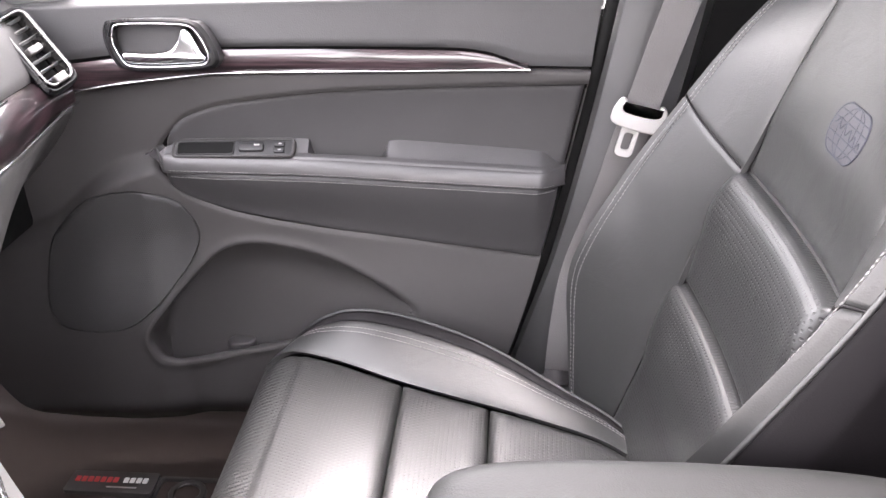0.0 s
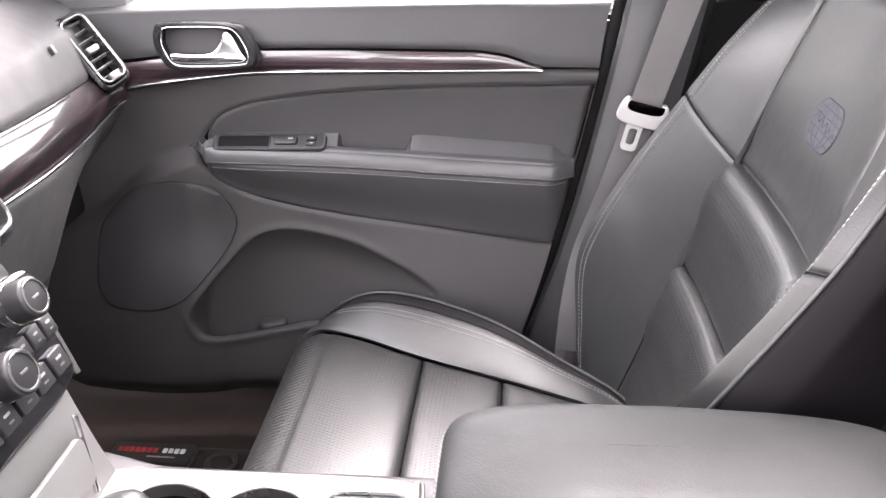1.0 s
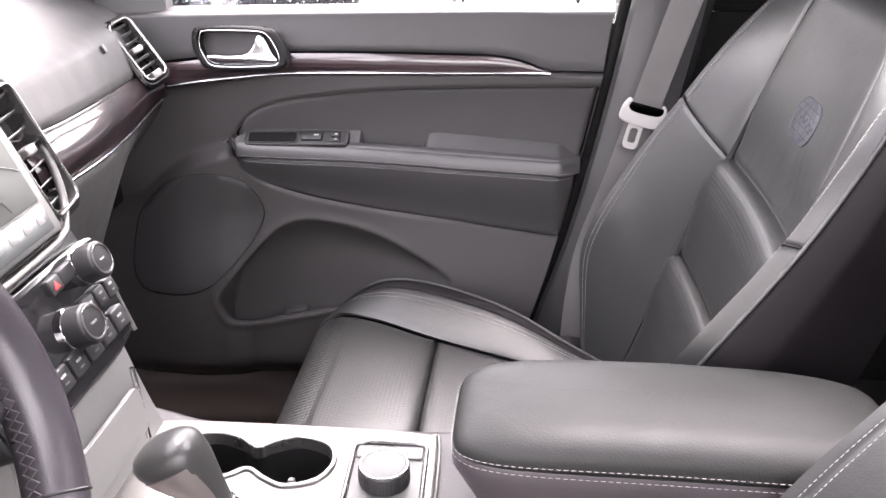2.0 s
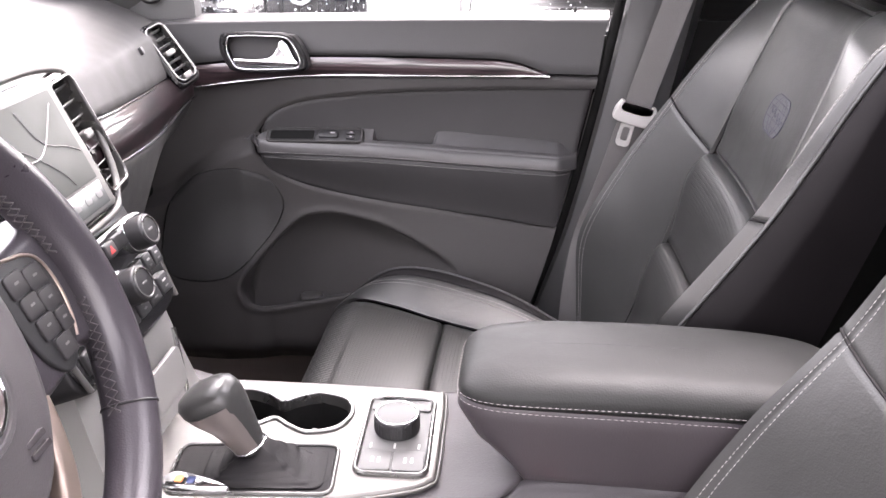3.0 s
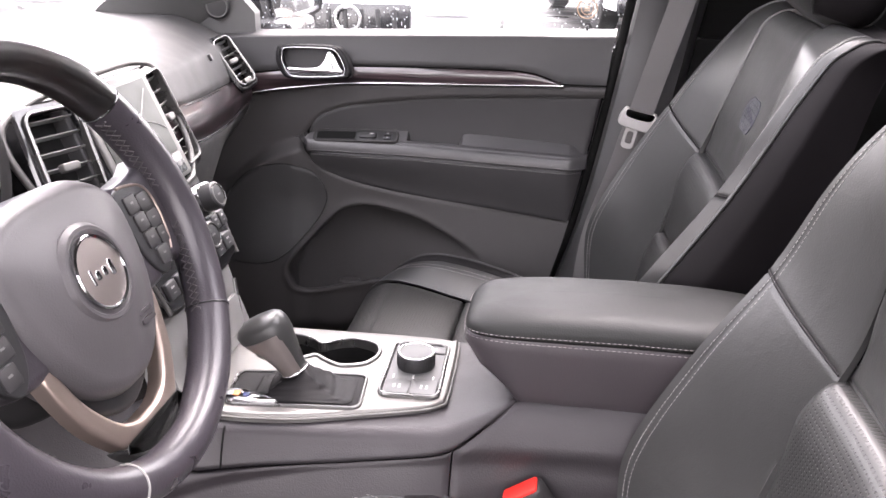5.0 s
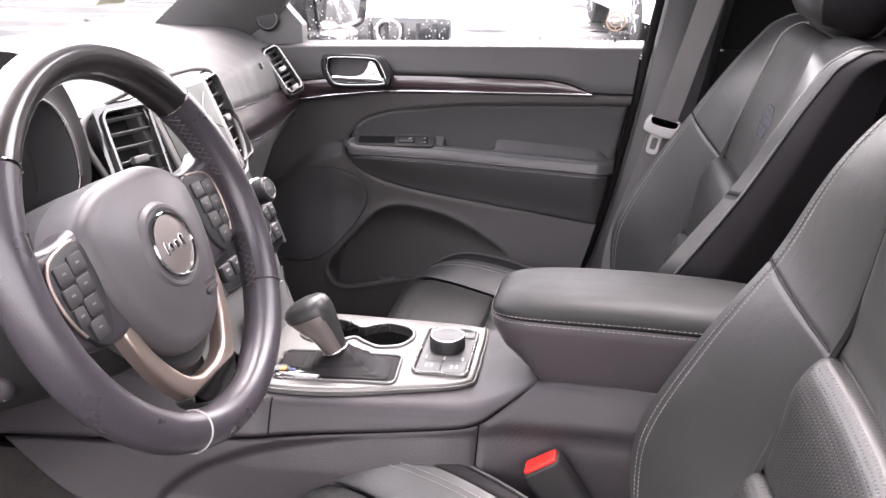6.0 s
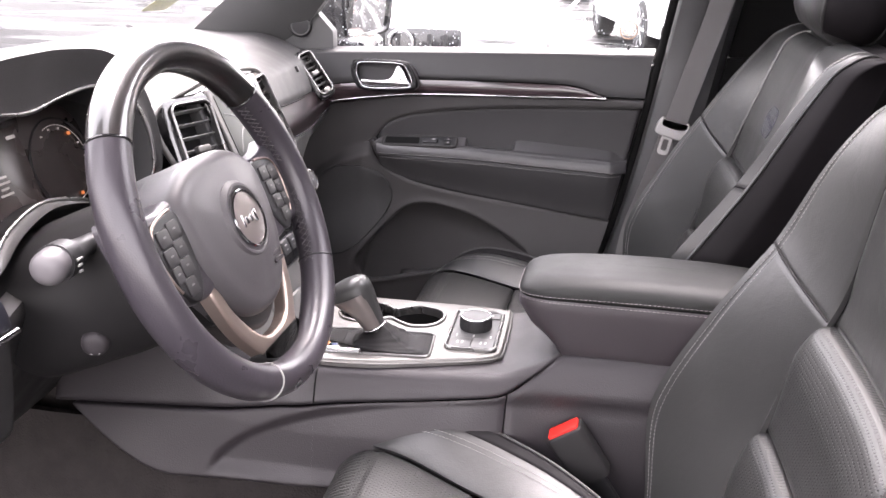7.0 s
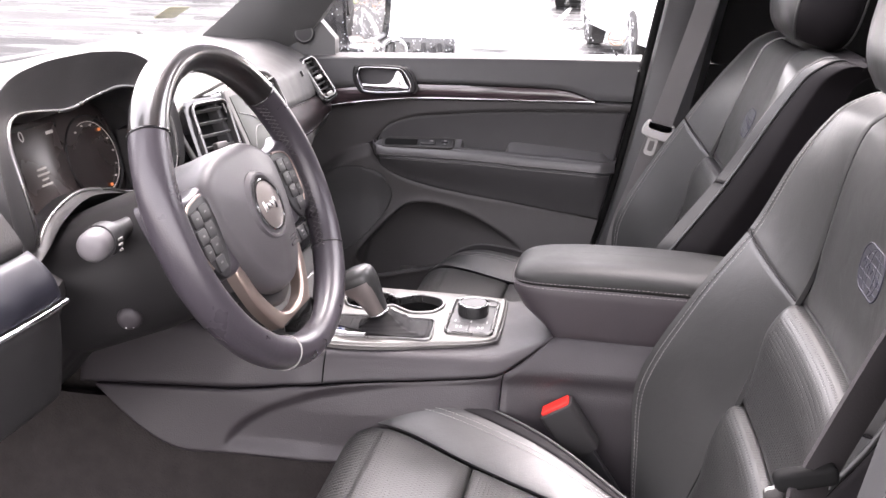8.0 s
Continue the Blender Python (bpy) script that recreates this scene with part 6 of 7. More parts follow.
slab("badge", HB, circle(0.0286, 40), -0.004, 0.0014, KNOB_PLATE, hub, "grey metal round badge", bevel=0.0005)
for k, (w, u) in enumerate(((0.003, -0.015), (0.006, -0.007), (0.006, 0.003), (0.006, 0.013))):
    slab("badge_bar", HB, rounded(w, 0.014 if k in (0, 3) else 0.008, 0.002) + np.array((u, -0.001 if k else 0.0)), 0.0014, 0.0028, CHROME, hub, bevel=0.0006)
for v in (-0.058, -0.066):
    slab("airbag_mark", Frame(WF(0.034, v, 0.0145), WF.a, WF.b), rounded(0.02, 0.004, 0.001), -0.004, 0.0006, CONSOLE, hub, bevel=0.0002)
slab("hub_back", WF, ccw(hub_o) * 0.98, -0.085, -0.03, DARK, wheel, bevel=0.01)
# side spokes with button pads
for sg in (1, -1):
    sp = [(0.07, 0.045), (0.11, 0.042), (0.15, 0.046), (0.172, 0.052), (0.17, 0.0), (0.165, -0.05), (0.14, -0.045), (0.105, -0.055), (0.068, -0.05), (0.066, 0.0)]
    s_o = spline([(sg * u, v) for u, v in sp], 48, True)
    spoke = slab("spoke", WF, s_o, -0.03, -0.002, WHEEL_LEATHER, wheel, "black leather side spoke", bevel=0.01, steps=4, sharp=60)
    pad = spline([(sg * u, v) for u, v in ((0.09, 0.033), (0.12, 0.036), (0.141, 0.026), (0.146, 0.0), (0.138, -0.03), (0.12, -0.05), (0.104, -0.046), (0.092, -0.02))], 44, True)
    pd = slab("button_pad", WF, pad, -0.012, 0.001, DARK, spoke, "steering wheel buttons in a metal edge", bevel=0.002)
    tube("pad_edge", [WF(u, v, 0.0004) for u, v in pad[2:24]], 0.0016, COPPER, pd, "warm metal edge", up=WF.n)
    for u, v, w, h in ((0.1075, 0.0205, 0.019, 0.017), (0.1275, 0.0175, 0.019, 0.017), (0.11, 0.0025, 0.018, 0.0165), (0.1295, -0.001, 0.0185, 0.0165), (0.113, -0.0155, 0.019, 0.0165), (0.1315, -0.0185, 0.0135, 0.0165), (0.119, -0.034, 0.0185, 0.017)):
        key = slab("button", WF, rounded(w, h, 0.0025) + np.array((sg * u, v)), 0.0005, 0.0032, KEY_DARK, pd, bevel=0.0008)
        slab("symbol", WF, rounded(0.005, 0.0018, 0.0005) + np.array((sg * u, v + 0.001)), 0.0032, 0.0034, PANEL_GREY, key, bevel=0.0001)
# lower spoke: a metal V
v_o = [(0.075, -0.045), (0.088, -0.052), (0.075, -0.1), (0.052, -0.135), (0.03, -0.155), (0.0, -0.16), (-0.03, -0.155), (-0.052, -0.135), (-0.075, -0.1), (-0.088, -0.052), (-0.075, -0.045),
       (-0.062, -0.085), (-0.04, -0.118), (-0.02, -0.13), (0.0, -0.132), (0.02, -0.13), (0.04, -0.118), (0.062, -0.085)]
slab("lower_spoke", WF, spline(v_o, 90, True), -0.02, -0.004, COPPER, wheel, "satin metal lower spoke", bevel=0.005, steps=4)
slab("spoke_foot", WF, spline([(0.05, -0.14), (0.028, -0.165), (0.0, -0.17), (-0.028, -0.165), (-0.05, -0.14), (-0.02, -0.152), (0.02, -0.152)], 40, True), -0.022, -0.003, LEATHER, wheel, bevel=0.006)
slab("spoke_back", WF, spline([(0.06, -0.06), (0.045, -0.105), (0.0, -0.125), (-0.045, -0.105), (-0.06, -0.06), (0, -0.05)], 40, True), -0.04, -0.014, DARK, wheel, bevel=0.006)

column = thing("steering_column", "black steering column with stalks", "steering column", (-0.3, -0.384, 1.1))
rings = []
for t, r in ((0.035, 0.06), (0.04, 0.084), (0.046, 0.092), (0.075, 0.096), (0.082, 0.0965), (0.088, 0.094), (0.15, 0.098), (0.26, 0.096)):
    rings.append([WF(r * math.copysign(abs(math.cos(w)) ** 0.8, math.cos(w)), -0.022 + r * 0.86 * math.sin(w), -t) for w in np.arange(40) * 2 * math.pi / 40])
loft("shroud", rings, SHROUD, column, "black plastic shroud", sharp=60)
tube("shroud_seam", [WF(0.0892 * math.copysign(abs(math.cos(w)) ** 0.8, math.cos(w)), -0.022 + 0.0768 * math.sin(w), -0.092) for w in np.arange(40) * 2 * math.pi / 40], 0.0012, BLACK, column, closed=True, up=WF.n)
end = np.array((-0.285, -0.565, 1.178))
root = np.array((-0.31, -0.44, 1.165))
stalk_way = (end - root) / np.linalg.norm(end - root)
stalk = tube("wiper_stalk", [root + (end - root) * t for t in np.linspace(0, 0.75, 6)], [0.01, 0.01, 0.011, 0.013, 0.017, 0.019], DARK, column, "black stalk with grey end", n=16)
SF = Frame(end - stalk_way * 0.022, np.cross(stalk_way, (0, 0, 1)), (0, 0, 1))
slab("stalk_end", SF if SF.n @ stalk_way > 0 else Frame(SF.o, -SF.a, SF.b), circle(0.0165, 32), -0.01, 0.018, STALK_GREY, stalk, "grey rounded end", bevel=0.012, steps=5, sharp=60)
tube("stalk_band", [root + (end - root) * t for t in np.linspace(0.6, 0.78, 4)], 0.0188, DARK, stalk, n=24)
for k in range(3):
    slab("symbol", Frame(root + (end - root) * 0.69 + np.array((0.0205, 0.0, 0.004 - 0.006 * k)), (0, 1, 0), (0, 0, 1)), rounded(0.008 - 0.001 * k, 0.0022, 0.0005), 0, 0.0012, BUCKLE_GREY, stalk, bevel=0.0001)
e2 = np.array((-0.305, -0.47, 1.064))
tl = tube("tilt_lever", [e2 + np.array((-0.03 * t, 0.07 * t, 0.03 * t)) for t in np.linspace(1, 0, 5)], [0.006, 0.006, 0.008, 0.013, 0.014], DARK, column, "small dark lever", n=16)
slab("lever_end", Frame(e2, (0.9, 0.35, 0), (0, 0, 1)), circle(0.0145, 28), -0.014, 0.012, CONSOLE, tl, bevel=0.009, steps=4, sharp=60)
slab("symbol", Frame(e2 + np.array((0.0, 0, -0.008)), (0.9, 0.35, 0), (0, 0, 1)), rounded(0.010, 0.004, 0.001), 0.0, 0.0105, WHITE_PRINT, tl, bevel=0.0002)

# instrument cluster under its hood
cluster = thing("instrument_cluster", "instrument cluster with dark display and orange-marked gauges under a hood", "instruments", (-0.45, -0.384, 1.14))
KL = Frame((-0.425, -0.384, 1.215), (0, 1, 0), (-0.28, 0, 0.96))
def mirrored(half):
    """A closed outline (u, v, w) from its right half, listed from the bottom middle to the top middle."""
    left = [(-u, v, w) for u, v, w in half[::-1] if abs(u) > 1e-6]
    return spline(half + left, 120, True)


bezel = mirrored([(0, -0.038, 0.0), (0.06, -0.05, 0.0), (0.1, -0.066, 0.008), (0.135, -0.068, 0.03), (0.153, -0.05, 0.05), (0.158, 0.0, 0.06), (0.148, 0.045, 0.056), (0.11, 0.066, 0.042), (0.06, 0.065, 0.033), (0, 0.058, 0.03)])
brow = mirrored([(0, -0.046, 0.018), (0.06, -0.058, 0.018), (0.105, -0.078, 0.022), (0.15, -0.082, 0.036), (0.174, -0.05, 0.05), (0.178, 0.0, 0.062), (0.166, 0.06, 0.066), (0.125, 0.092, 0.066), (0.06, 0.104, 0.062), (0, 0.106, 0.062)])
high = np.clip(brow[:, 1:2] / 0.1, 0, 1)
rise = np.array((0, 1.0, 0))
hood_rings = [bezel * np.array((0.96, 0.96, 1)) + np.array((0, 0, -0.05)), bezel + np.array((0, 0, -0.002)), bezel * np.array((1.012, 1.012, 1)) + np.array((0, 0, 0.003)),
              bezel * 0.5 + brow * 0.5 + np.array((0, 0, -0.004)), brow * np.array((1, 1, 1)) - np.array((0, 0, 0.004)), brow * np.array((1.03, 1.02, 1)) + high * rise * 0.006,
              brow * np.array((1.06, 1.06, 0.6)) + high * rise * 0.01, brow * np.array((1.1, 1.1, 0)) + high * rise * 0.008 - np.array((0, 0, 0.02)), brow * np.array((1.14, 1.1, 0)) - np.array((0, 0, 0.11)), brow * np.array((1.14, 1.0, 0)) - np.array((0, 0.02, 0.3))]
loft("bezel_wall", [[KL(*p) for p in r] for r in hood_rings[:3]], DARK, cluster, "dark wall round the display", caps=(0, 0), sharp=60)
loft("hood", [[KL(*p) for p in r] for r in hood_rings[2:]], DASH_DARK, cluster, "grained dark grey hood", caps=(0, 0), sharp=60)
slab("face", KL, ccw(bezel[:, :2] * 0.985), -0.035, -0.026, CLUSTER, cluster, "dark display glass", bevel=0.001)
tube("silver_edge", [KL(*p) for p in bezel + np.array((0, 0, 0.003))], 0.0024, BRIGHT, cluster, "silver edging", closed=True, up=KL.n)
for cx in (0.098, -0.098):
    g = ring_plate("gauge", Frame(KL(cx, -0.01, -0.025), KL.a, KL.b), circle(0.057, 48), circle(0.054, 48), 0.0, 0.002, SHROUD, cluster, "round gauge", bevel=0.002)
    for k in range(11):
        a = radians(120 - 24 * k)
        slab("gauge_mark", Frame(KL(cx + 0.043 * math.cos(a), -0.01 + 0.043 * math.sin(a), -0.025), KL.a, KL.b), rounded(0.005, 0.004, 0.001) if k in (3, 8) else rounded(0.0032, 0.0022, 0.0005), 0, 0.0012, ORANGE if k in (3, 8) else PALE_GLOW, g, bevel=0.0001)
    pts = [KL(cx + 0.047 * math.cos(a), -0.01 + 0.047 * math.sin(a), -0.0235) for a in np.radians(np.linspace(110, -110, 30))]
    tube("gauge_arc", pts, 0.0005, PALE_GLOW, g, up=KL.n, n=4)
# the display carries the same painted brown haze
disp = slab("display", KL, rounded(0.09, 0.098, 0.004) + np.array((-0.005, 0.0)), -0.025, -0.023, surface("display_brown_haze", (0.036, 0.028, 0.026), 0.25, wear=0.3, wear_size=0.06), cluster, "dark driver display", bevel=0.0005)
for v, w in ((0.0, 0.022), (-0.008, 0.028), (-0.016, 0.016), (-0.024, 0.026)):
    slab("text_bar", KL, rounded(w * 0.8, 0.0026, 0.0008) + np.array((-0.012, v * 0.8)), -0.023, -0.0224, PALE_GLOW, disp, bevel=0.0001)
slab("text_bar", KL, rounded(0.02, 0.003, 0.0008) + np.array((0.0, -0.042)), -0.023, -0.0224, PALE_GLOW, disp, bevel=0.0001)
slab("text_bar", KL, rounded(0.014, 0.004, 0.0008) + np.array((0.026, 0.038)), -0.023, -0.0224, PALE_GLOW, disp, bevel=0.0001)
zero = bpy.data.curves.new("speed_figure", "FONT")
zero.body, zero.size, zero.align_x, zero.extrude = "0", 0.018, "CENTER", 0.0002
tmp = bpy.data.objects.new("speed_figure", zero)
zme = bpy.data.meshes.new_from_object(tmp)
bpy.data.objects.remove(tmp)
zme.transform(Matrix(((*[WFc for WFc in (KL.a[0], KL.b[0], KL.n[0])], KL(-0.026, 0.036, -0.0222)[0]), (KL.a[1], KL.b[1], KL.n[1], KL(-0.026, 0.036, -0.0222)[1]), (KL.a[2], KL.b[2], KL.n[2], KL(-0.026, 0.036, -0.0222)[2]), (0, 0, 0, 1))))
put("speed_figure", zme, PALE_GLOW, disp, "pale speed figure")

# ---------------------------------------------------------------- belts and buckles
def ribbon(name, pts, width, way, mat, parent, label, thick=0.0014):
    p, w = np.array(pts, float), np.array(way, float)
    if w.ndim == 1:
        w = np.repeat(w[None], len(p), 0)
    w /= np.linalg.norm(w, axis=1, keepdims=True)
    t = np.gradient(p, axis=0)
    n = np.cross(t, w)
    n /= np.linalg.norm(n, axis=1, keepdims=True)
    rings = [[a - b * width / 2 + c * thick, a + b * width / 2 + c * thick, a + b * width / 2 - c * thick, a - b * width / 2 - c * thick] for a, b, c in zip(p, w, n)]
    return loft(name, rings, mat, parent, label, sharp=30)


belt = thing("seat_belt", "grey passenger seat belt with pale tongue hanging on the pillar", "seat belt", (0.3, 0.70, 0.6))
upper_pts = spline([(0.42, 0.655, 1.56), (0.385, 0.69, 1.36), (0.345, 0.705, 1.2), (0.315, 0.71, 1.085)], 20)
ribbon("upper_webbing", upper_pts, 0.047, (1, 0.15, -0.15), BELT, belt, "grey webbing", 0.0007)
lower_pts = spline([(0.312, 0.712, 1.075), (0.283, 0.712, 0.97), (0.25, 0.708, 0.86), (0.235, 0.70, 0.76), (0.23, 0.695, 0.655)], 24)
ribbon("lower_webbing", lower_pts, 0.047, spline([(1, 0.1, -0.2), (1, 0.3, -0.2), (0.9, -0.2, 0.0), (1, 0.0, 0)], 24), BELT, belt, "grey webbing", 0.0007)
# folds use the darkened copy, which offsets the light they catch
for k in range(3):
    ribbon("loose_fold", spline([(0.2 + 0.004 * k, 0.68, 0.665 + 0.008 * k), (0.225, 0.668, 0.672 + 0.008 * k), (0.25, 0.68, 0.662 + 0.008 * k)], 10), 0.03, (0, 1, 0.2), DARK_BELT, belt, "folded webbing")
TF = Frame((0.312, 0.697, 1.08), (0.98, 0.0, -0.22), (0.22, 0.0, 0.98))
TF = Frame(TF.o, -TF.a, TF.b) if TF.n[1] > 0 else TF
sgn = -1 if TF.a[0] < 0 else 1
slab("tongue_bar", TF, spline([(sgn * u, v) for u, v in ((-0.036, 0.0), (-0.03, 0.02), (-0.022, 0.02), (-0.02, 0.008), (0.02, 0.008), (0.024, 0.02), (0.032, 0.018), (0.037, -0.002), (0.028, -0.016), (-0.028, -0.014))], 60, True), -0.004, 0.007, BUCKLE_GREY, belt, "pale grey plastic bar", bevel=0.003)
# pale grey instead of metal: the tongue's bright reflection is painted as its colour
ring_plate("tongue", Frame(TF(sgn * -0.006, -0.034, 0.0), TF.a, TF.b), rounded(0.024, 0.044, 0.008, 6), rounded(0.012, 0.024, 0.004, 6), -0.001, 0.002, BUCKLE_GREY, belt, "bright metal tongue", bevel=0.0006)

buckle = thing("belt_buckle", "black belt buckle with red release button", "belt buckle", (0.19, -0.11, 0.68))
BF = Frame((0.163, -0.112, 0.813), (0.83, 0.0, 0.55), (0, 1, 0))
slab("housing", BF, rounded(0.054, 0.036, 0.008, 6), -0.082, 0.0, SHROUD, buckle, "dark grey plastic housing", bevel=0.003)
slab("release_button", BF, rounded(0.046, 0.027, 0.004, 5), -0.002, 0.004, RED, buckle, "red release button", bevel=0.002)
slab("stem", BF, rounded(0.03, 0.012, 0.003, 5), -0.17, -0.07, DARK, buckle, bevel=0.002)

dbelt = thing("seat_belt", "dark grey driver seat belt with black tongue beside the seat", "seat belt", (0.42, -0.70, 1.0))
ribbon("webbing", spline([(0.50, -0.675, 1.5), (0.45, -0.70, 1.3), (0.416, -0.70, 1.2), (0.386, -0.70, 1.108)], 24), 0.044, (0.6, 0.5, -0.35), DARK_BELT, dbelt, "grey webbing")
DT = Frame((0.376, -0.705, 1.103), (1, 0.1, 0.25), (-0.25, 0, 1))
slab("tongue_bar", DT, rounded(0.046, 0.016, 0.006, 6), -0.005, 0.005, BLACK, dbelt, "black plastic tongue bar", bevel=0.004)
slab("tongue", Frame(DT(-0.022, -0.016, 0.0), DT.a, DT.b), rounded(0.02, 0.024, 0.005, 6), -0.0015, 0.0015, BRIGHT, dbelt, "bright metal tongue", bevel=0.0006)
ribbon("lower_webbing", spline([(0.38, -0.70, 1.095), (0.375, -0.71, 0.95), (0.37, -0.71, 0.7)], 16), 0.044, (0.6, 0.5, -0.1), DARK_BELT, dbelt, "grey webbing")
dp = thing("pillar_driver", "dark grey plastic door pillar on the driver side", "car pillar", (0.45, -0.78, 0.6), kind="structure")
loft("pillar_trim", [[(x0 + 0.0, -0.80, z), (x0, -0.765, z), (x0 + 0.02, -0.748, z), (x0 + 0.09, -0.742, z), (x0 + 0.16, -0.755, z), (x0 + 0.16, -0.80, z)] for z, x0 in ((0.5, 0.33), (0.9, 0.37), (1.12, 0.392), (1.25, 0.41), (1.62, 0.5))], PILLAR_DARK, dp)

# ---------------------------------------------------------------- floor mat
mat = thing("floor_mat", "brown-grey rubber floor mat with a lettered panel and fixing ring", "floor mat", (-0.45, 0.45, 0.445))
mrows = []
for x in np.linspace(-0.95, -0.1, 40):
    row = []
    for y in np.linspace(0.16, 0.85, 34):
        e = min(x + 0.95, -0.1 - x + 0.05, y - 0.16, 0.85 - y)
        z = 0.462 + 0.05 * max(0.0, 1 - max(e, 0.0) / 0.03) ** 2 + 0.25 * max(0.0, (-0.68 - x)) ** 1.1 + 0.003 * math.sin(x * 24) * math.sin(y * 19)
        row.append((x, y, z))
    mrows.append(row)
sheet("tray", np.array(mrows), 0.008, (0, 0, -1), MAT, mat, "moulded rubber tray", sharp=60)
MF = Frame((-0.482, 0.651, 0.466), (1, 0, 0.0), (0, 1, 0.0))
lp = slab("letter_panel", MF, rounded(0.145, 0.05, 0.006), -0.006, 0.003, MAT_DARK, mat, "dark lettered panel", bevel=0.001)
for k in range(7):
    slab("letter_bar", MF, rounded(0.008, 0.012, 0.001) + np.array((-0.058 + 0.0105 * k, 0.004)), 0.003, 0.004, RED_PRINT, lp, bevel=0.0002)
for k in range(4):
    slab("letter_bar", MF, rounded(0.008, 0.012, 0.001) + np.array((0.022 + 0.0105 * k, 0.004)), 0.003, 0.004, WHITE_PRINT, lp, bevel=0.0002)
slab("letter_bar", MF, rounded(0.05, 0.003, 0.001) + np.array((0.02, -0.013)), 0.003, 0.004, BUCKLE_GREY, lp, bevel=0.0002)
RF = Frame((-0.352, 0.632, 0.466), (1, 0, 0), (0, 1, 0))
ring_plate("ring_panel", RF, rounded(0.11, 0.075, 0.008, 8), rounded(0.1, 0.065, 0.006, 8), -0.004, 0.004, MAT_DARK, mat, bevel=0.001)
ring_plate("fixing_ring", RF, circle(0.03, 32), circle(0.02, 32), -0.004, 0.005, MAT_DARK, mat, bevel=0.0015)
slab("fixing_cap", RF, circle(0.0195, 32), -0.004, 0.002, MAT, mat, bevel=0.001)

# ---------------------------------------------------------------- outside: wet lot, parked cars, buildings
def lot_material():
    m, n, l, b = material("wet_asphalt")
    tc = n.new("ShaderNodeTexCoord")
    big, fine = n.new("ShaderNodeTexNoise"), n.new("ShaderNodeTexNoise")
    big.inputs["Scale"].default_value, fine.inputs["Scale"].default_value = 0.35, 60
    big.inputs["Detail"].default_value = 6
    mp = n.new("ShaderNodeMapping")
    mp.inputs["Rotation"].default_value[2], mp.inputs["Scale"].default_value = radians(20), (0.6, 3.2, 1)
    l.new(tc.outputs["Object"], mp.inputs["Vector"])
    l.new(mp.outputs["Vector"], big.inputs["Vector"])
    l.new(tc.outputs["Object"], fine.inputs["Vector"])
    ramp = n.new("ShaderNodeValToRGB")
    ramp.color_ramp.elements[0].position, ramp.color_ramp.elements[0].color = 0.35, (0.011, 0.011, 0.0115, 1)
    ramp.color_ramp.elements[1].position, ramp.color_ramp.elements[1].color = 0.7, (0.026, 0.026, 0.026, 1)
    l.new(big.outputs["Fac"], ramp.inputs["Fac"])
    l.new(ramp.outputs["Color"], b.inputs["Base Color"])
    rr = n.new("ShaderNodeMapRange")
    rr.inputs["From Min"].default_value, rr.inputs["From Max"].default_value = 0.48, 0.62
    rr.inputs["To Min"].default_value, rr.inputs["To Max"].default_value = 0.5, 0.1
    l.new(big.outputs["Fac"], rr.inputs["Value"])
    wet = n.new("ShaderNodeMapRange")
    wet.inputs["From Min"].default_value, wet.inputs["From Max"].default_value = 0.5, 0.62
    wet.inputs["To Min"].default_value, wet.inputs["To Max"].default_value = 0.04, 0.5
    l.new(big.outputs["Fac"], wet.inputs["Value"])
    l.new(wet.outputs["Result"], b.inputs["Specular IOR Level"])
    l.new(rr.outputs["Result"], b.inputs["Roughness"])
    bump = n.new("ShaderNodeBump")
    bump.inputs["Strength"].default_value, bump.inputs["Distance"].default_value = 0.15, 0.005
    l.new(fine.outputs["Fac"], bump.inputs["Height"])
    l.new(bump.outputs["Normal"], b.inputs["Normal"])
    return m


tagged(sheet("ground", np.array([[(x, y, 0.0) for y in (-400, -10, 10, 40, 900)] for x in (-900, -20, 0, 20, 900)], float), 0.2, (0, 0, -1), lot_material()), "wet grey asphalt parking lot", "ground", "", "structure")
LINE = surface("lot_line_paint", (0.7, 0.7, 0.68), 0.5)
for k, x in enumerate((-6.5, -3.8, -1.1, 1.6)):
    tagged(box("lot_line", (x - 0.05, 16.5, 0.004), (x + 0.05, 21.5, 0.008), LINE, None, bevel=0), "white painted bay line on wet asphalt", "road marking", "bay lines", "structure")


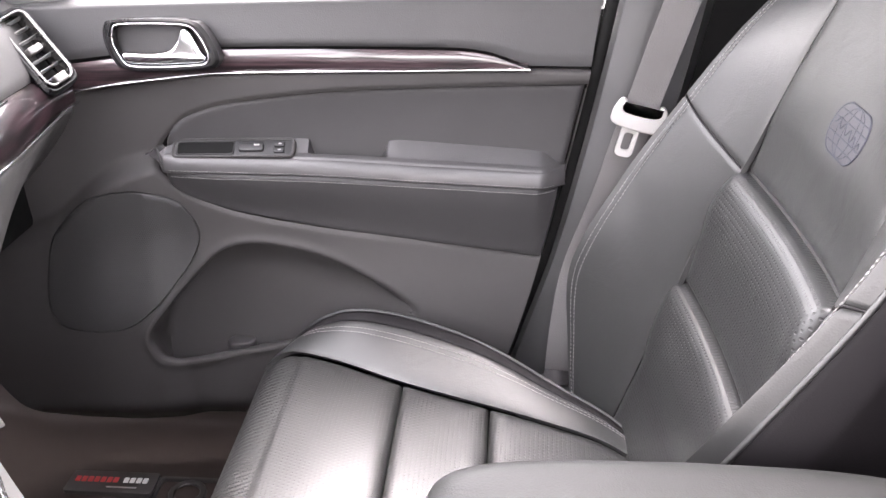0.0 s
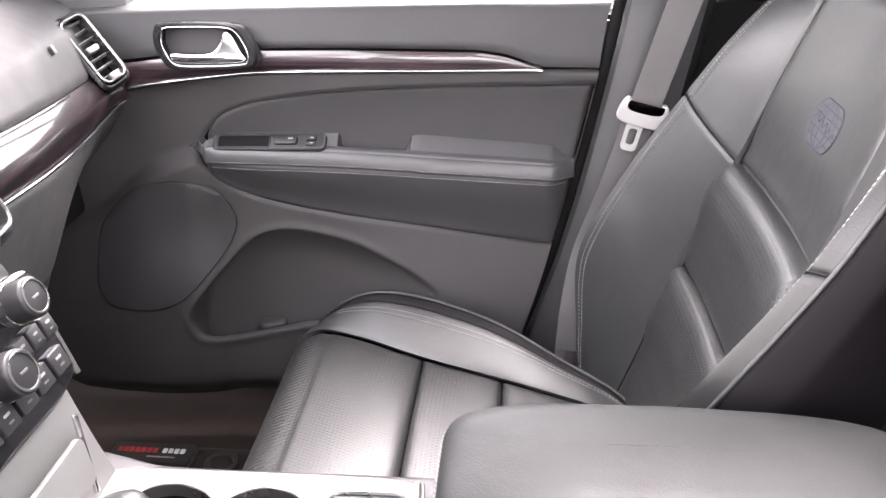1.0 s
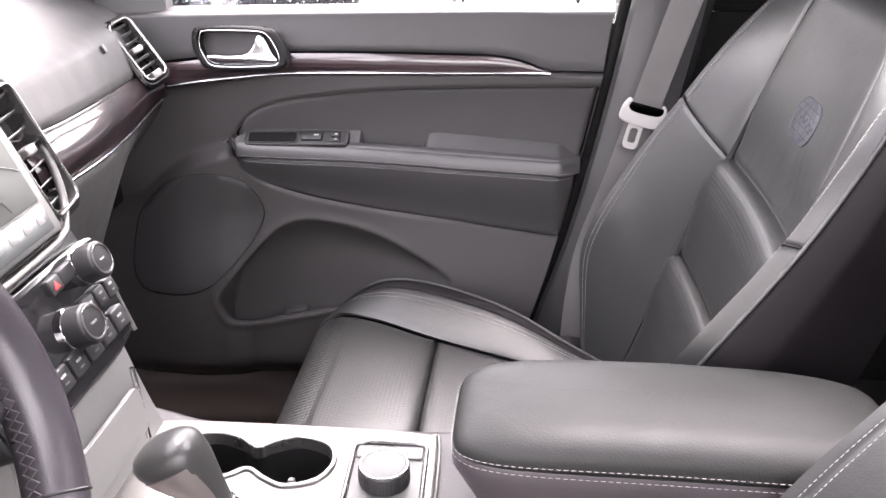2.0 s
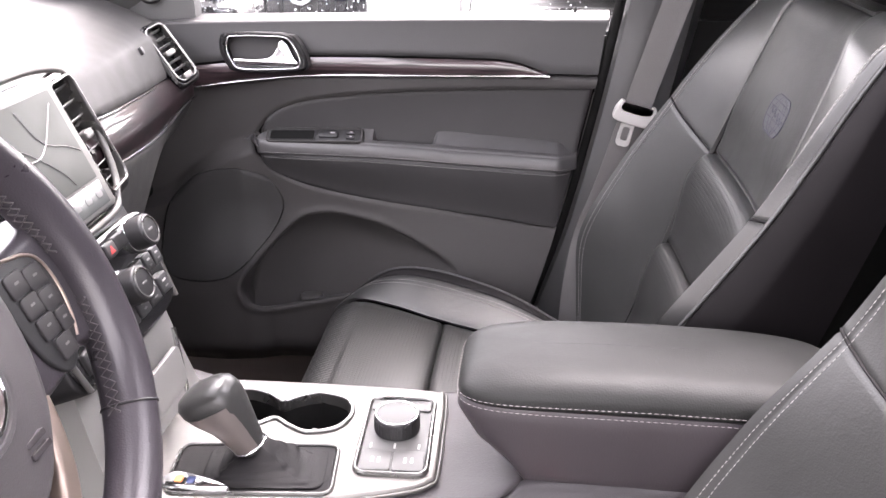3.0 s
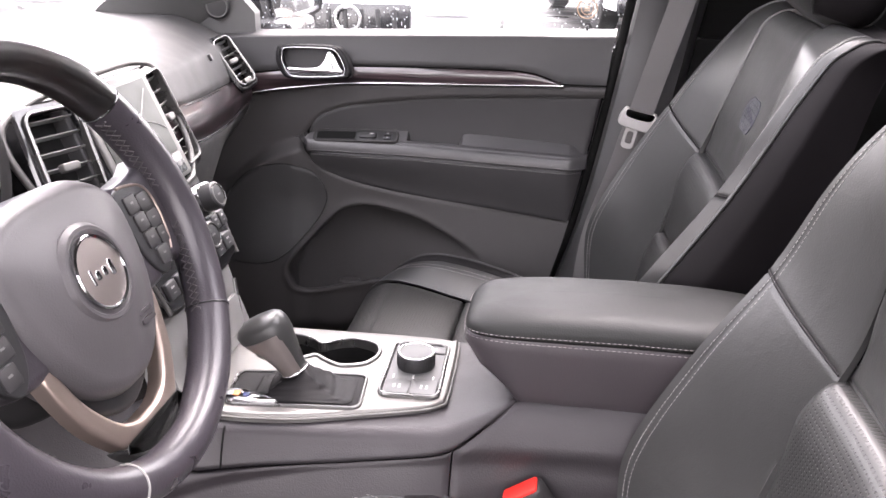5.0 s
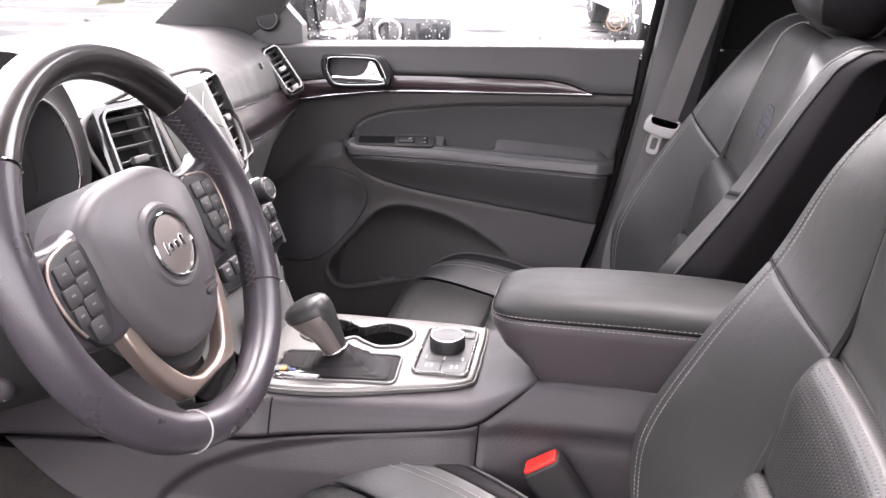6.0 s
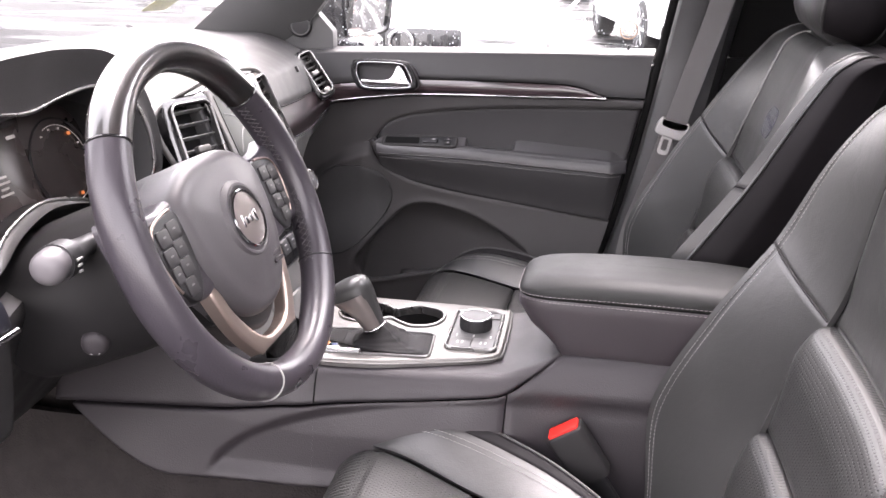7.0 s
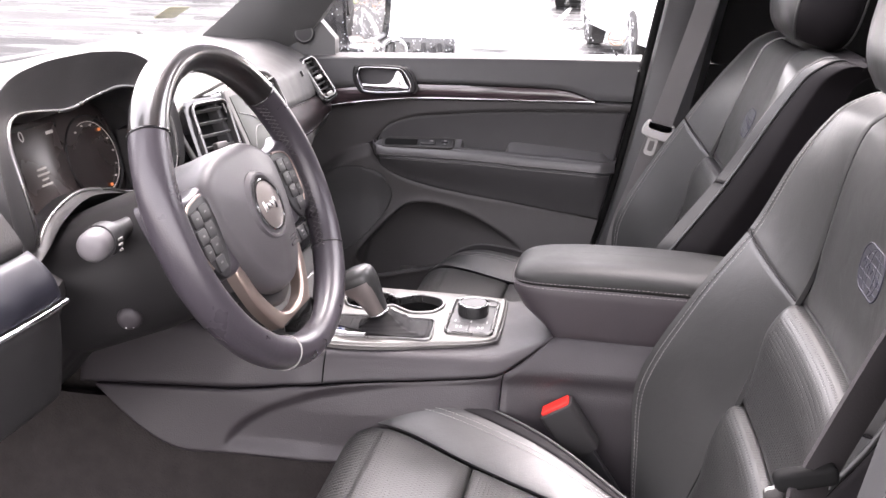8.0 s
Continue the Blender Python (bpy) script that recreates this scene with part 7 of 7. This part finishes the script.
def parked_car(name, label, loc, turn, paint, length=4.7, width=1.9, height=1.72, group="parked cars"):
    """A sport utility car in its own metres: nose to -y, wheels on z = 0."""
    car = thing(name, label, "car", (0, 0, 0), group=group)
    prof = [(-0.5, 0.42, 0.78), (-0.495, 0.75, 0.9), (-0.46, 0.95, 0.95), (-0.36, 1.02, 0.98), (-0.24, 1.08, 1.0), (-0.1, 1.1, 1.0), (0.3, 1.12, 1.0), (0.46, 1.1, 0.96), (0.5, 0.9, 0.9), (0.5, 0.45, 0.85)]
    rings = []
    for f, z, w in prof:
        hw = width / 2 * w
        rings.append([(-hw, f * length, 0.32), (-hw * 1.0, f * length, z * 0.55), (-hw * 0.97, f * length, z - 0.1), (-hw * 0.86, f * length, z), (0, f * length, z + 0.03), (hw * 0.86, f * length, z), (hw * 0.97, f * length, z - 0.1), (hw, f * length, z * 0.55), (hw, f * length, 0.32)])
    loft("body", rings, paint, car, "painted body", sharp=50)
    cab = []
    for f, z, w in ((-0.24, 1.07, 0.93), (-0.1, height - 0.1, 0.78), (0.0, height, 0.75), (0.3, height - 0.02, 0.74), (0.42, height - 0.15, 0.76), (0.48, 1.1, 0.9)):
        hw = width / 2 * w
        cab.append([(-width / 2 * 0.93, f * length, 1.06), (-hw, f * length, z), (0, f * length, z + 0.02), (hw, f * length, z), (width / 2 * 0.93, f * length, 1.06)])
    loft("cabin", cab, BLACK_PAINT, car, "dark glass cabin", sharp=30)
    box("roof", (-width * 0.36, -0.06 * length, height - 0.02), (width * 0.36, 0.36 * length, height + 0.03), paint, car, bevel=0.03)
    fy = -0.5 * length
    g = box("grille", (-0.4, fy - 0.03, 0.5), (0.4, fy + 0.05, 0.88), BLACK_PAINT, car, "black grille", bevel=0.03)
    for k in range(7):
        box("grille_bar", (-0.35 + 0.105 * k, fy - 0.04, 0.55), (-0.32 + 0.105 * k, fy - 0.02, 0.84), DARK, g, bevel=0.006)
    BFc = Frame((0, fy - 0.045, 0.78), (1, 0, 0), (0, 0, 1))
    ring_plate("badge", BFc, circle(0.09, 28), circle(0.065, 28), 0, 0.02, CHROME, g, "round badge", bevel=0.006)
    box("bumper", (-width * 0.47, fy - 0.05, 0.3), (width * 0.47, fy + 0.1, 0.48), BLACK_PAINT, car, "dark bumper", bevel=0.04)
    for sg in (1, -1):
        box("headlight", (min(sg * 0.46, sg * 0.8), fy - 0.02, 0.8), (max(sg * 0.46, sg * 0.8), fy + 0.2, 0.9), LAMP, car, "clear headlight", bevel=0.03)
        for wy in (-0.31, 0.29):
            WFr = Frame((sg * (width / 2 - 0.06), wy * length, 0.36), (0, sg, 0), (0, 0, 1))
            ty = slab("wheel", WFr, circle(0.36, 36), -0.18, 0.05, TYRE, car, "wheel", bevel=0.04, steps=4)
            ring_plate("rim", WFr, circle(0.26, 36), circle(0.06, 36), 0.03, 0.055, DARK, ty, bevel=0.005)
            for k in range(7):
                a = 2 * math.pi * k / 7
                sf = Frame(WFr(0, 0, 0.05), WFr.a * math.cos(a) + WFr.b * math.sin(a), WFr.b * math.cos(a) - WFr.a * math.sin(a))
                slab("wheel_spoke", sf, rounded(0.23, 0.05, 0.01) + np.array((0.13, 0)), -0.01, 0.012, RIM, ty, bevel=0.004)
    car.matrix_basis = pose(*loc, 0, 0, turn)
    return car


parked_car("parked_car", "white sport utility car with black grille in the wet lot", (-1.4, 6.95, 0), 3, WHITE_PAINT)
parked_car("parked_car", "white sport utility car seen along its flank in the wet lot", (0.88, 12.12, 0), 13.4, WHITE_PAINT)
DARKCAR = surface("dark_grey_paint", (0.03, 0.03, 0.035), 0.3, coat=0.8)
TEAL = surface("teal_paint", (0.05, 0.3, 0.36), 0.3, coat=0.8)
for x, y, r, p, lab in ((-2.7, 23.2, 4, DARKCAR, "dark pickup-sized car across the lot"), (-0.5, 23.4, -3, DARKCAR, "dark pickup-sized car across the lot"), (-4.4, 20.7, 12, TEAL, "teal car across the lot")):
    parked_car("parked_car", lab, (x, y, 0), r, p, height=1.85)


def facade(name, label, lo, hi, storeys, bays, mat):
    b = thing(name, label, "building", ((lo[0] + hi[0]) / 2, lo[1], 0))
    box("wall", (lo[0], lo[1], 0), (hi[0], hi[1], hi[2]), mat, b, bevel=0)
    box("roof", (lo[0] - 0.3, lo[1] - 0.3, hi[2]), (hi[0] + 0.3, hi[1] + 0.3, hi[2] + 0.4), DARK, b, bevel=0)
    for s in range(storeys):
        for k in range(bays):
            w = (hi[0] - lo[0]) / bays
            z0 = 0.8 + s * hi[2] / storeys
            box("window", (lo[0] + w * (k + 0.15), lo[1] - 0.06, z0), (lo[0] + w * (k + 0.85), lo[1] + 0.05, z0 + hi[2] / storeys * 0.6), GLOSS, b, bevel=0)
    return b


facade("showroom", "grey glass-fronted building beyond the lot", (-45, 40, 0), (-14, 52, 7), 2, 9, surface("grey_cladding", (0.35, 0.35, 0.36), 0.6))
facade("low_building", "pale low building beyond the lot", (-12, 48, 0), (20, 60, 5), 1, 8, surface("pale_plaster", (0.55, 0.5, 0.45), 0.7))
GRASS = surface("lawn", (0.07, 0.1, 0.04), 0.9, grain=1, grain_size=0.05, wear=0.4, wear_size=0.5)
tagged(box("lawn", (-12, 30, 0.0), (-2, 33, 0.12), GRASS, None, bevel=0.03), "narrow strip of lawn with a kerb", "lawn", "", "structure")

# lawn and shops behind the car, seen in the door mirror
tagged(box("lawn", (30, -20, 0.0), (36, 40, 0.15), GRASS, None, bevel=0.03), "strip of lawn along the lot's far edge", "lawn", "", "structure")
shop = facade("shop_building", "tan brick shop building behind the lawn", (-18, 0, 0), (18, 10, 6.5), 2, 9, surface("tan_brick", (0.4, 0.22, 0.14), 0.8, wear=0.3, wear_size=0.8))
shop.matrix_basis = pose(46, 8, 0, 0, 0, -90)

# door mirror outside the passenger window
mirror = thing("door_mirror", "black door mirror reflecting the lot outside the passenger window", "door mirror", (-0.42, 0.98, 1.2))
MM = Frame((-0.447, 1.0, 1.31), (0.54, 0.84, 0.0), (0.03, 0.0, 1.0))
m_o = spline([(-0.07, 0.09), (0.06, 0.1), (0.075, 0.06), (0.068, -0.05), (0.045, -0.08), (-0.045, -0.09), (-0.068, -0.07), (-0.075, 0.0)], 48, True)
slab("shell", MM, ccw(m_o) * 1.12, -0.09, 0.0, BLACK_PAINT, mirror, "black shell", bevel=0.01)
slab("mirror_glass", MM, m_o, 0.0, 0.003, surface("mirror_silver", (0.9, 0.9, 0.9), 0.01, metal=1.0, wear=0.0, rough_vary=0.0), mirror, "mirror glass", bevel=0.001)
ring_plate("rim", MM, ccw(m_o) * 1.14, ccw(m_o) * 0.985, -0.02, 0.012, BLACK_PAINT, mirror, "black rim", bevel=0.004)
box("mirror_arm", (-0.5, 0.83, 1.185), (-0.40, 1.0, 1.225), BLACK_PAINT, mirror, bevel=0.015)
